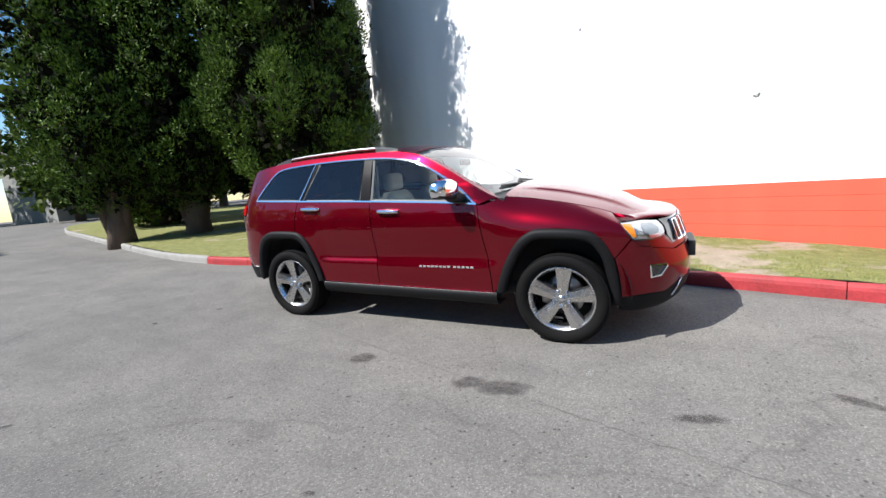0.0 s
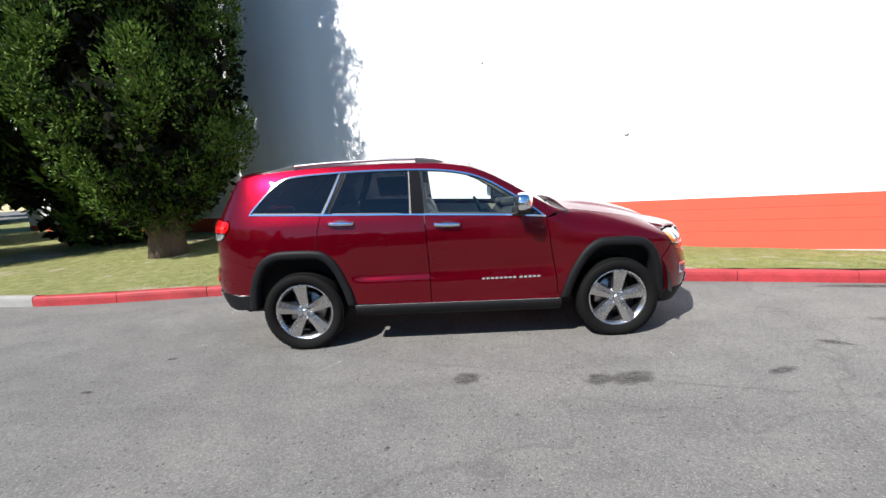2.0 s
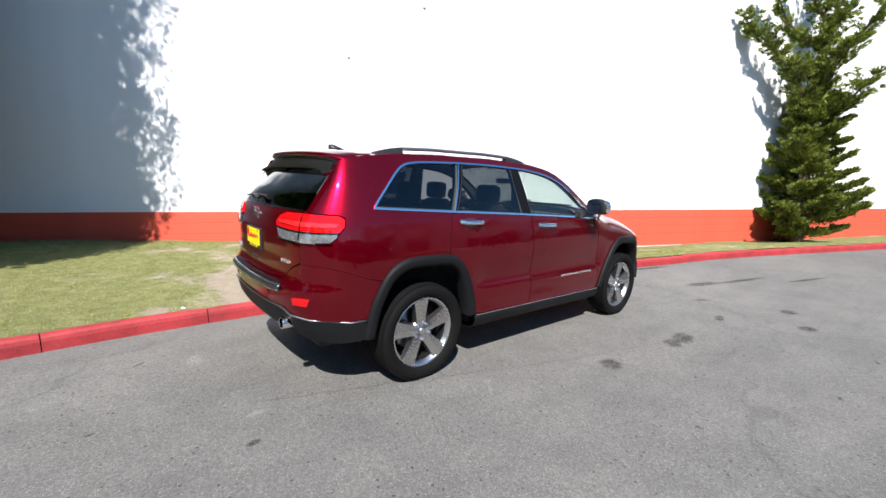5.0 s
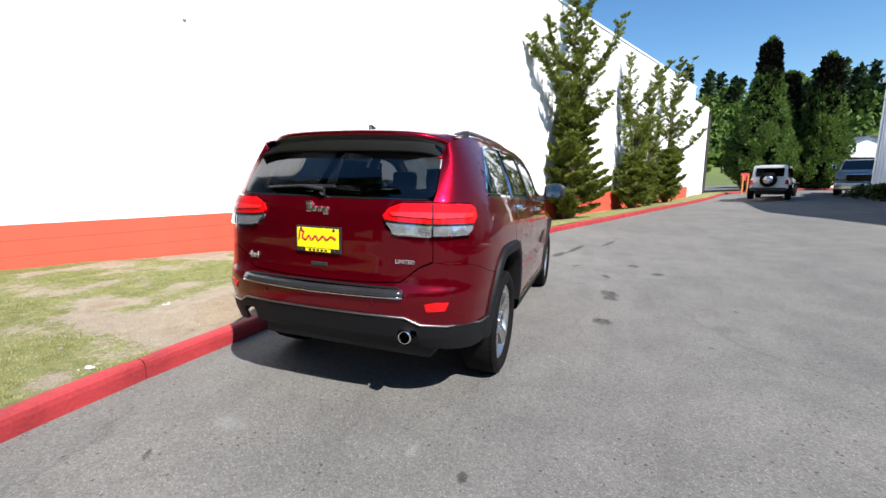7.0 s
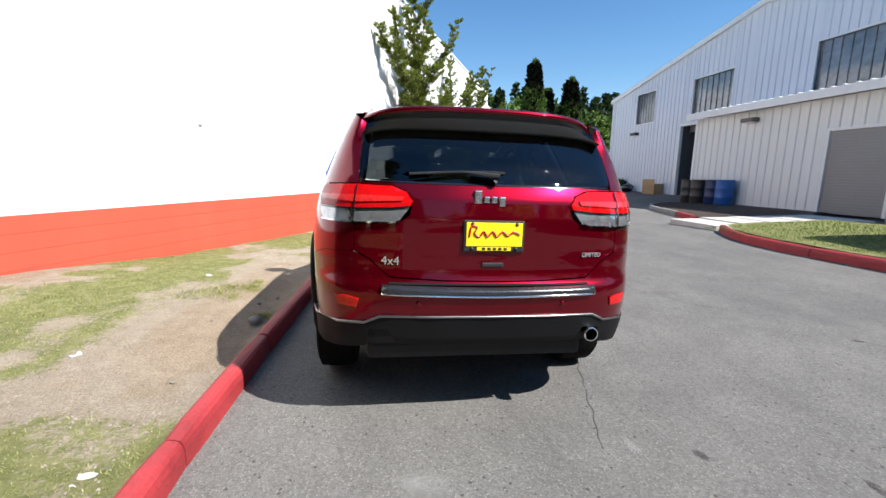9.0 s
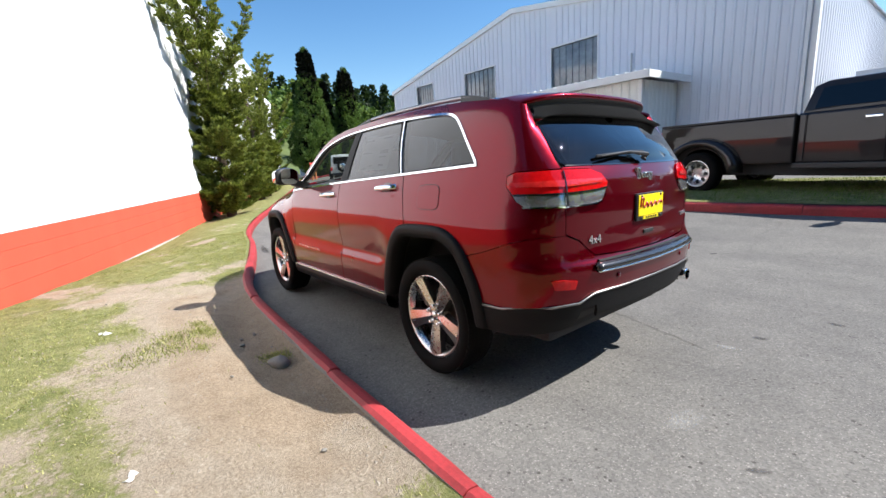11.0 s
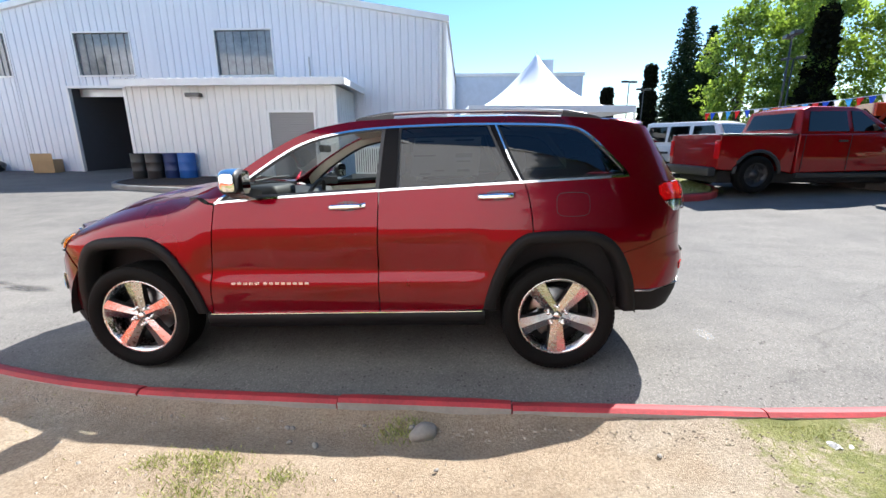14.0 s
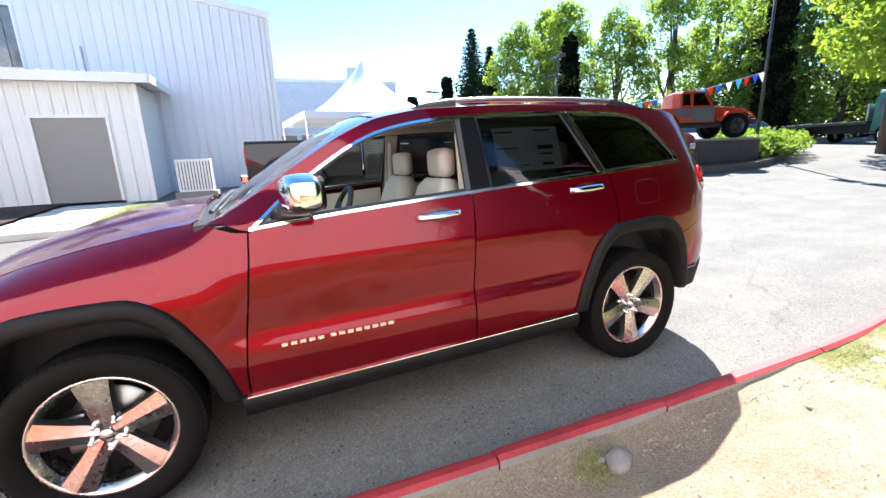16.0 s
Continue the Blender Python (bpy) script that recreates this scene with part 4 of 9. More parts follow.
twisted_juniper(11.7, -0.72, 8.0, 11, "ragged green juniper with wide upswept arms", 1.3, 0.47, [
    (0.3, 0.05, 0.1, 1.0, 0.34), (0.42, -0.15, -0.2, 0.84, 0.22), (0.58, -1.5, -0.3, 0.82, 0.19), (0.52, 1.3, -2.0, 0.72, 0.24), (0.62, 0.95, -1.5, 0.8, 0.15),
    (0.45, 0.4, -1.3, 0.57, 0.28), (0.5, -0.7, -0.9, 0.62, 0.26), (0.4, -1.15, -0.4, 0.52, 0.24), (0.43, 0.9, 0.7, 0.55, 0.22), (0.68, -0.6, 0.2, 0.8, 0.12), (0.72, 0.5, -0.6, 0.84, 0.12), (0.82, -0.4, -0.2, 0.92, 0.1)])
twisted_juniper(17.2, -3.2, 7.0, 12, "ragged leaning juniper with a forked top", 0.95, 0.34, [
    (0.2, 0.42, -0.3, 0.96, 0.27), (0.5, 0.75, -0.2, 0.78, 0.12), (0.3, -0.75, 0.2, 0.88, 0.22), (0.66, -1.15, 0.1, 0.9, 0.12), (0.42, -0.6, -0.4, 0.56, 0.16), (0.6, 0.95, -0.2, 0.72, 0.1)])
twisted_juniper(18.9, -4.0, 5.6, 13, "short ragged juniper with browned inner twigs", 0.6, 0.36, [
    (0.2, 0.1, 0.1, 0.98, 0.22), (0.4, -0.5, 0.2, 0.8, 0.13), (0.45, 0.5, -0.2, 0.76, 0.12)])
twisted_juniper(22.2, -5.3, 7.6, 14, "ragged green juniper with outstretched side arms", 1.1, 0.37, [
    (0.2, -0.25, 0.1, 1.0, 0.3), (0.66, -0.75, -0.1, 0.98, 0.13), (0.58, 0.7, 0.0, 0.9, 0.13), (0.44, -1.7, -0.2, 0.72, 0.15), (0.32, -1.5, 0.0, 0.5, 0.15), (0.45, 0.85, 0.2, 0.64, 0.14), (0.5, -0.7, -0.5, 0.62, 0.18)])


def broad_tree(name, x, y, z, height, radius, seed, label, material, size=0.45, count=90, group="trees beyond the yard", clear=0.25, sprays=46):
    """A leafy tree: a tapered trunk, limbs, and a crown of many small clumps with gaps."""
    rnd = random.Random(seed)
    t = thing(name, label, "tree", Matrix.Translation((x, y, z)), group)
    trunk_mesh(t, [(0, 0, -0.5), (0.1, 0, height * 0.3), (0, 0.1, height * 0.8)], [height * 0.03, height * 0.022, 0.05], sides=7)
    leaves = []
    for i in range(count):
        a, f = rnd.uniform(0, 6.283), rnd.random()
        h = height * (clear + (1 - clear) * f)
        prof = math.sin(math.pi * min(1, 0.16 + f * 0.84)) ** 0.6
        r = radius * prof * rnd.uniform(0.35, 1.0)
        add_sprays(leaves, np.array((r * math.cos(a), r * math.sin(a), h)), radius * rnd.uniform(0.16, 0.3), sprays, size, rnd, 0.8, 0.1, 0.55)
        if i < 9:
            trunk_mesh(t, [(0, 0, height * 0.25 + i * 0.05 * height), (r * 0.8 * math.cos(a), r * 0.8 * math.sin(a), h)], [height * 0.01, 0.03], name="limb", sides=5)
    leaf_mesh("crown", leaves, material, t)
    return t


def fir(name, x, y, z, height, radius, seed, label, material=None, group="trees beyond the yard", tiers=30, size=0.5, sprays=12):
    """A conifer of drooping tiers."""
    rnd = random.Random(seed)
    t = thing(name, label, "tree", Matrix.Translation((x, y, z)), group)
    trunk_mesh(t, [(0, 0, -0.5), (0, 0, height * 0.97)], [height * 0.018, 0.03], sides=6)
    leaves = []
    for i in range(tiers):
        f = i / tiers
        h = height * (0.06 + 0.94 * f)
        R = radius * (1 - f) ** 0.85 + 0.12
        n = max(5, int(13 * (1 - f) + 4))
        for k in range(n):
            a = k * 6.283 / n + rnd.uniform(-0.3, 0.3)
            q = R * rnd.uniform(0.7, 1.12)
            for u in (0.25, 0.5, 0.75, 1.0):
                add_sprays(leaves, np.array((q * u * math.cos(a), q * u * math.sin(a), h - 0.25 * q * u)), 0.16 * R + 0.1, sprays, size * (0.5 + 0.5 * (1 - f)), rnd, 0.5, -0.1, 0.26)
    leaf_mesh("crown", leaves, material or M_FIR, t)
    return t


# ---- the red car ----
TILT = Matrix(((0.99981, 0.00026, 0.01949, 0), (0.00026, 0.99964, -0.02699, 0), (-0.01949, 0.02699, 0.99945, 0), (0, 0, 0, 1)))


def sstep(a, b, v):
    t = min(max((v - a) / (b - a), 0.0), 1.0)
    return t * t * (3 - 2 * t)


def table(t, v):
    """Smooth reading of a table (monotone between its rows)."""
    if v <= t[0][0]:
        return t[0][1]
    for (a, p), (b, q) in zip(t, t[1:]):
        if v <= b:
            return p + (q - p) * ((v - a) / (b - a))
    return t[-1][1]


def soft_table(rows, w):
    xs = np.linspace(rows[0][0], rows[-1][0], 400)
    ys = np.interp(xs, [a for a, _ in rows], [b for _, b in rows])
    k = max(1, int(w / (xs[1] - xs[0])))
    pad = np.concatenate([ys[0] - (ys[1:k + 1][::-1] - ys[0]), ys, ys[-1] + (ys[-1] - ys[-k - 1:-1][::-1])])
    ker = np.hanning(2 * k + 1)
    ker /= ker.sum()
    sm = np.convolve(pad, ker, "valid")
    return xs, sm


def read(tab, v):
    return float(np.interp(v, tab[0], tab[1]))


# plan outline of one half at the shoulder, from the nose round to the tail
PLAN = np.array(spline([(2.40, 0), (2.385, 0.2), (2.34, 0.4), (2.25, 0.58), (2.12, 0.73), (1.95, 0.84), (1.75, 0.905), (1.5, 0.938), (1.1, 0.948), (0.6, 0.95), (0, 0.952), (-0.6, 0.953), (-1.2, 0.953),
                         (-1.55, 0.948), (-1.85, 0.93), (-2.07, 0.885), (-2.22, 0.8), (-2.305, 0.68), (-2.35, 0.5), (-2.375, 0.25), (-2.38, 0)], 16))
_seg = np.hypot(*np.diff(PLAN, axis=0).T)
ARC = np.concatenate([[0], np.cumsum(_seg)])
ARC = -(ARC - np.interp(0, -PLAN[:, 0], ARC))          # zero at x = 0, positive towards the nose
A_X, A_Y = PLAN[::-1, 0], PLAN[::-1, 1]
A_S = ARC[::-1]
S_NOSE, S_TAIL = float(A_S[-1]), float(A_S[0])


def sx(x):
    return float(np.interp(x, A_X, A_S))


def sr(y):
    """Arc place on the tail at a distance y from the middle."""
    k = A_X < -1.9
    return float(np.interp(y, A_Y[k], A_S[k]))


def sf(y):
    k = A_X > 1.7
    return float(np.interp(y, A_Y[k][::-1], A_S[k][::-1]))


D_SIDE = soft_table([(0.15, 0.13), (0.27, 0.05), (0.36, 0.022), (0.45, 0.01), (0.56, 0.003), (0.63, 0.004), (0.652, 0.008), (0.69, 0.029), (0.712, 0.03), (0.78, 0.02), (0.88, 0.005), (0.95, 0.0), (1.0, 0.0), (1.1, 0.012), (1.18, 0.03), (1.24, 0.05), (1.3, 0.072), (1.4, 0.112), (1.5, 0.155), (1.6, 0.205), (1.68, 0.255), (1.8, 0.34)], 0.016)
D_ARCH = soft_table([(0.15, 0.13), (0.27, 0.05), (0.4, 0.02), (0.6, 0.006), (0.75, -0.002), (0.9, -0.004), (1.0, 0.0), (1.1, 0.012), (1.18, 0.03), (1.24, 0.05), (1.3, 0.072), (1.4, 0.112), (1.5, 0.155), (1.6, 0.205), (1.68, 0.255), (1.8, 0.34)], 0.03)
D_TAIL = soft_table([(0.2, 0.2), (0.34, 0.13), (0.42, 0.055), (0.5, 0.0), (0.62, -0.03), (0.70, -0.04), (0.76, -0.036), (0.80, -0.008), (0.84, 0.002), (0.95, 0.008), (1.02, 0.004), (1.1, 0.006), (1.2, 0.024), (1.27, 0.06), (1.4, 0.165), (1.55, 0.315), (1.62, 0.395), (1.8, 0.58)], 0.02)
D_NOSE = soft_table([(0.1, 0.3), (0.2, 0.16), (0.3, 0.06), (0.4, 0.015), (0.5, 0.0), (0.6, 0.002), (0.72, 0.03), (0.82, 0.06), (0.9, 0.085), (0.98, 0.13), (1.04, 0.22), (1.12, 0.4)], 0.03)
HOODLINE = soft_table([(0.7, 1.235), (0.95, 1.213), (1.17, 1.185), (1.46, 1.137), (1.7, 1.088), (1.85, 1.046), (1.96, 1.004), (2.1, 0.965), (2.3, 0.93)], 0.08)


def inward(s, z):
    x, y = float(np.interp(s, A_S, A_X)), float(np.interp(s, A_S, A_Y))
    k = sstep(-1.05, -0.85, x) * (1 - sstep(0.85, 1.05, x))
    d = k * read(D_SIDE, z) + (1 - k) * read(D_ARCH, z)
    # the front wings roll over to the bonnet
    wing = sstep(0.72, 1.2, x)
    if wing > 0:
        top = read(HOODLINE, x)
        t = min(max((z - 0.84) / (top - 0.84), 0), 1.3)
        d = d * (1 - wing) + wing * (read(D_ARCH, min(z, 0.95)) + 0.2 * t ** 3.2)
    # pillars lean in towards the screen
    if z > 1.2:
        d += 0.075 * sstep(0.15, 0.95, x) * min(1, (z - 1.2) / 0.12)
    wt = 1 - sstep(S_TAIL + 0.42, S_TAIL + 0.42 + 0.72, s)
    across = d
    d = d * (1 - wt) + wt * read(D_TAIL, z)
    wn_ = sstep(S_NOSE - 1.05, S_NOSE - 0.45, s)
    d = d * (1 - wn_) + wn_ * read(D_NOSE, z)
    # above the belt the tail's corners lean in across the car no more than its flanks do
    k = sstep(1.12, 1.36, z) * (1 if x < 0 else 0)
    return d, d * (1 - k) + across * k


_TX, _TY = np.gradient(A_X, A_S), np.gradient(A_Y, A_S)


def skin(s, z, out=0.0):
    """A point of the body's left flank, tail or nose; out moves it off the skin."""
    x, y = float(np.interp(s, A_S, A_X)), float(np.interp(s, A_S, A_Y))
    tx, ty = float(np.interp(s, A_S, _TX)), float(np.interp(s, A_S, _TY))
    n = math.hypot(tx, ty)
    nx, ny = -ty / n, tx / n
    d, across = inward(s, z)
    return Vector((x - nx * (d - out), y - ny * (across - out), z))


ROOFEDGE = soft_table([(-2.1, 1.60), (-1.95, 1.635), (-1.6, 1.672), (-1.2, 1.69), (-0.6, 1.695), (-0.1, 1.678), (0.15, 1.635), (0.32, 1.565), (0.5, 1.465), (0.7, 1.34), (0.9, 1.225), (1.0, 1.19)], 0.1)
CROWN = soft_table([(-2.1, 0.03), (-1.8, 0.04), (-0.6, 0.055), (0.0, 0.06), (0.3, 0.075), (0.7, 0.08), (1.0, 0.045)], 0.1)


def roof_at(x, v, out=0.0):
    """Roof and screen: x along the car, v from -1 to 1 across it."""
    ze = read(ROOFEDGE, x)
    e = skin(sx(x), ze)
    y = e.y * v
    return Vector((e.x, y, ze + read(CROWN, x) * (1 - abs(v) ** 2.2) + out))


def hood_at(x, v, out=0.0):
    ze = read(HOODLINE, x)
    e = skin(sx(x), ze)
    bul = 0.02 * (1 - sstep(0.6, 0.7, abs(v))) * sstep(1.0, 1.3, x) * (1 - sstep(1.8, 2.05, x))
    return Vector((e.x + 0.12 * (1 - v * v) * sstep(1.5, 2.05, x), e.y * v, ze + 0.075 * (1 - abs(v) ** 2.4) * (1 - 0.65 * sstep(1.4, 2.1, x)) + bul + out))


def panel(name, outline, f, material, parent, label="", step=(0.07, 0.05), depth=0.018, out=0.0, mirror=False, rim=True):
    """A curved sheet: a flat outline cut into a fine mesh and laid on the surface f, its edge turned in."""
    bm = bmesh.new()
    pts = []
    for p in outline:
        if not pts or math.hypot(p[0] - pts[-1][0], p[1] - pts[-1][1]) > 1e-4:
            pts.append(p)
    bm.faces.new([bm.verts.new((a, b, 0)) for a, b in pts])
    for k in (0, 1):
        lo, hi = min(p[k] for p in pts), max(p[k] for p in pts)
        n = int((hi - lo) / step[k]) + 1
        for i in range(1, n):
            c = lo + (hi - lo) * i / n
            co, no = [0, 0, 0], [0, 0, 0]
            co[k], no[k] = c + 1.3e-5, 1
            bmesh.ops.bisect_plane(bm, geom=bm.verts[:] + bm.edges[:] + bm.faces[:], plane_co=co, plane_no=no, dist=1e-6)
    e = 2e-3
    flip = -1 if mirror else 1
    place = {}
    for v in bm.verts:
        a, b = v.co.x, v.co.y
        p = f(a, b, out)
        n = (f(a + e, b, 0) - f(a - e, b, 0)).cross(f(a, b + e, 0) - f(a, b - e, 0)).normalized()
        place[v] = (p, n)
    mid = sum((n for _, n in place.values()), Vector()) / len(place)
    c = sum((p for p, _ in place.values()), Vector()) / len(place)
    sign = 1 if mid.dot(c - Vector((0.0, 0, 0.9))) > 0 else -1
    for v, (p, n) in place.items():
        v.co = Vector((p.x, p.y * flip, p.z))
    ns = {v: Vector((n.x, n.y * flip, n.z)) * sign for v, (p, n) in place.items()}
    fs = bm.faces[:]
    for q in fs:
        q.smooth = True
        if len(q.verts) > 2 and q.normal.length == 0:
            q.normal_update()
    bm.normal_update()
    for q in fs:
        if q.normal.dot(sum((ns[v] for v in q.verts), Vector())) < 0:
            q.normal_flip()
    edges = [ed for ed in bm.edges if len(ed.link_faces) == 1] if rim else []
    norms = [tuple(ns[v]) for v in bm.verts]
    twin = {}
    for ed in edges:
        for v in ed.verts:
            if v not in twin:
                twin[v] = (bm.verts.new(v.co), bm.verts.new(v.co - ns[v] * depth))
    for ed in edges:
        l = ed.link_loops[0]
        a, b = l.vert, l.link_loop_next.vert
        bm.faces.new((twin[b][0], twin[a][0], twin[a][1], twin[b][1]))
    norms += [(0, 0, 0)] * (2 * len(twin))
    me = bpy.data.meshes.new(name)
    bm.to_mesh(me)
    bm.free()
    me.materials.append(material)
    me.normals_split_custom_set_from_vertices(norms)
    ob = new(name, me)
    ob.parent = parent
    if label:
        ob["label"] = label
    return ob


def both(name, outline, f, material, parent, label="", **kw):
    return [panel(name, outline, f, material, parent if not isinstance(parent, tuple) else parent[i], label, mirror=bool(i), **kw) for i in (0, 1)]


def side(pts):
    return [(sx(x), z) for x, z in pts]


def pane_mat(name, tint, gloss=1.0):
    """A thin pane: tinted light passes straight through, the sheen follows Fresnel."""
    m = bpy.data.materials.new(name)
    m.use_nodes = True
    n, l = m.node_tree.nodes, m.node_tree.links
    n.remove(n["Principled BSDF"])
    tr, gl, ms, fr = n.new("ShaderNodeBsdfTransparent"), n.new("ShaderNodeBsdfGlossy"), n.new("ShaderNodeMixShader"), n.new("ShaderNodeLayerWeight")
    tr.inputs["Color"].default_value = (*tint, 1)
    gl.inputs["Roughness"].default_value = 0.01
    gl.inputs["Color"].default_value = (gloss, gloss, gloss, 1)
    fr.inputs["Blend"].default_value = 0.5
    pw, sc = n.new("ShaderNodeMath"), n.new("ShaderNodeMath")
    pw.operation, pw.inputs[1].default_value = "POWER", 4.0
    sc.operation, sc.inputs[1].default_value, sc.inputs[2].default_value = "MULTIPLY_ADD", 0.92, 0.05
    l.new(fr.outputs["Facing"], pw.inputs[0])
    l.new(pw.outputs[0], sc.inputs[0])
    l.new(sc.outputs[0], ms.inputs["Fac"])
    l.new(tr.outputs["BSDF"], ms.inputs[1])
    l.new(gl.outputs["BSDF"], ms.inputs[2])
    l.new(ms.outputs["Shader"], n["Material Output"].inputs["Surface"])
    return m


M_STEPPAD = mat("dark_step_pad", (0.03, 0.03, 0.032), 0.24, 0.3, var=0.3, scale=4, fine=90, coat=0.5)
M_RAIL = mat("satin_roof_rail", (0.3, 0.3, 0.31), 0.38, 0.9, var=0.06)
M_PILLAR = mat("satin_black_pillar", (0.006, 0.006, 0.007), 0.3, spec=0.06, rvar=0.03)
M_SPOKE = mat("machined_alloy", (0.56, 0.555, 0.54), 0.27, metal=1.0, var=0.05)
M_TINT, M_CLEAR = pane_mat("privacy_glass", (0.11, 0.116, 0.12)), pane_mat("clear_glass", (0.68, 0.74, 0.7))
M_REARGLASS = pane_mat("rear_privacy_glass", (0.06, 0.065, 0.07))
M_LAMPRED = mat("red_lamp_lens", (0.5, 0.004, 0.006), 0.12, var=0.2, scale=30, coat=1.0, spec=0.0)
M_LAMPCLR = mat("silver_lamp_reflector", (0.42, 0.43, 0.45), 0.12, 0.75, var=0.4, scale=26, coat=1.0)
M_AMBER = mat("amber_lamp", (0.75, 0.22, 0.01), 0.15, coat=1.0)
M_GLOSSBLK = mat("gloss_black", (0.008, 0.008, 0.009), 0.1, coat=1.0, rvar=0.03)
M_LEATHER = mat("pale_leather", (0.5, 0.45, 0.38), 0.55, var=0.06, fine=150, bump=0.15, bdist=0.001)
M_DASH = mat("dark_dashboard", (0.03, 0.03, 0.032), 0.6)
M_TAN = mat("tan_trim", (0.42, 0.37, 0.3), 0.6)
M_YELLOW = mat("yellow_plate", (0.85, 0.66, 0.01), 0.35, var=0.03)
M_SCRIPT = mat("red_print", (0.5, 0.02, 0.02), 0.4)

M_BADGE = mat("bright_badge", (0.6, 0.6, 0.61), 0.25, 0.7, var=0.05)
car = thing("sport_utility_car", "dark cherry red four door sport utility car parked beside a kerb", "car", TILT)

# flank lines
BELT = [(-1.885, 1.292), (-1.5, 1.276), (-1.0, 1.256), (-0.4, 1.232), (0.2, 1.203), (0.55, 1.183), (0.795, 1.163)]
DLO_TOP = [(-1.885, 1.292), (-1.87, 1.33), (-1.79, 1.42), (-1.68, 1.535), (-1.60, 1.595), (-1.5, 1.622), (-1.3, 1.637), (-0.9, 1.648), (-0.5, 1.644), (-0.17, 1.628), (0.08, 1.59), (0.26, 1.53), (0.44, 1.43), (0.62, 1.31), (0.76, 1.2), (0.795, 1.163)]
dlo_top = [tuple(p) for p in spline(DLO_TOP, 5)]
belt = [tuple(p) for p in spline(BELT, 5)]
ARCH_R = [(-1.96, 0.42), (-1.94, 0.56), (-1.9, 0.70), (-1.815, 0.86), (-1.71, 0.94), (-1.58, 0.967), (-1.3, 0.962), (-1.19, 0.93), (-1.095, 0.83), (-1.02, 0.67), (-0.978, 0.54), (-0.958, 0.44)]
ARCH_F = [(0.925, 0.415), (0.965, 0.55), (1.03, 0.7), (1.125, 0.85), (1.225, 0.93), (1.335, 0.955), (1.6, 0.945), (1.73, 0.9), (1.825, 0.77), (1.88, 0.6), (1.905, 0.45), (1.91, 0.33)]
arch_r = [tuple(p) for p in spline(ARCH_R, 4)]
arch_f = [tuple(p) for p in spline(ARCH_F, 4)]
RD = [(-1.222, 1.262), (-1.24, 1.2), (-1.262, 1.08), (-1.272, 0.96)]
MD = [(-0.292, 1.222), (-0.283, 1.05), (-0.272, 0.85), (-0.266, 0.65), (-0.266, 0.425)]
FD = [(0.8, 1.155), (0.812, 1.05), (0.835, 0.9), (0.87, 0.7), (0.89, 0.55), (0.895, 0.405)]
GAP = 0.004


def shift(line, dx):
    return [(x + dx, z) for x, z in line]


# doors
fdoor = both("front_door", side(shift(MD, GAP) + shift(FD, -GAP)[::-1] + [p for p in belt[::-1] if -0.285 < p[0] < 0.79]), skin, M_RED, car, "dark red front door with chrome handle")
rpart = [p for p in arch_r if p[0] > -1.262 and p[1] > 0.44]
rdoor = both("rear_door", side(shift(RD, GAP)[::1] + rpart + [(-0.955, 0.442)] + shift(MD, -GAP)[::-1] + [p for p in belt[::-1] if -1.21 < p[0] < -0.3]), skin, M_RED, car, "dark red rear door with chrome handle")
# quarter with the roof rail down to the screen pillar
redge = [(x, read(ROOFEDGE, x)) for x in np.linspace(0.97, -1.93, 40)]
tail_gap = [(sr(0.722), 1.57), (sr(0.706), 1.42), (sr(0.69), 1.30), (sr(0.676), 1.258)]
lamp_out = [(sr(0.68), 1.258), (sx(-2.13), 1.254), (sx(-2.085), 1.235), (sx(-2.085), 1.18), (sx(-2.13), 1.12), (sx(-2.18), 1.078), (sr(0.68), 1.068)]
bump_line = [(sr(0.68), 0.93), (sx(-2.2), 0.925), (sx(-2.1), 0.9), (sx(-1.95), 0.845), (sx(-1.82), 0.815)]
quarter = both("quarter_panel", bump_line + side([p for p in arch_r if p[0] < -1.275 and p[1] > 0.84]) + side(shift(RD, -GAP)[::-1]) + side([p for p in belt[::-1] if -1.88 < p[0] < -1.23])
               + side(dlo_top) + side([(0.83, 1.17), (0.9, 1.2)]) + [(sx(x), z) for x, z in redge] + tail_gap + lamp_out[1:], skin, M_RED, car, step=(0.06, 0.05), depth=0.012)
# wing
U = lambda u: S_NOSE - u
wing = both("front_wing", side(shift(FD, GAP)[::-1]) + side([(0.86, 1.16), (0.93, 1.185)]) + side([(x, read(HOODLINE, x)) for x in np.linspace(1.0, 1.89, 14)]) + [(U(1.06), 0.972), (U(1.042), 0.93), (U(0.998), 0.848)]
            + side([(1.852, 0.712)]) + side([p for p in arch_f if p[1] > 0.42 and p[0] < 1.84][::-1]), skin, M_RED, car, step=(0.05, 0.04))
# tail


def tail_skin(y, z, out=0.0):
    """The tail by its distance from the middle, both halves at once."""
    p = skin(sr(abs(y)), z, out)
    return Vector((p.x, p.y if y >= 0 else -p.y, p.z))


def tail_poly(half):
    """Mirrors an outline given from the middle of the top round to the middle of the bottom."""
    return half + [(-y, z) for y, z in half[::-1] if y > 1e-6]


gate = panel("tailgate", tail_poly([(0.0, 1.262), (0.3, 1.262), (0.62, 1.262), (0.66, 1.262), (0.674, 1.256), (0.50, 1.252), (0.425, 1.225), (0.398, 1.17), (0.41, 1.11), (0.455, 1.08), (0.5, 1.07), (0.676, 1.066), (0.676, 0.936), (0.60, 0.9), (0.54, 0.845), (0.5, 0.815), (0.25, 0.803), (0.0, 0.8)]),
             tail_skin, M_RED, car, "red tailgate with badge and plate recess", step=(0.06, 0.03))


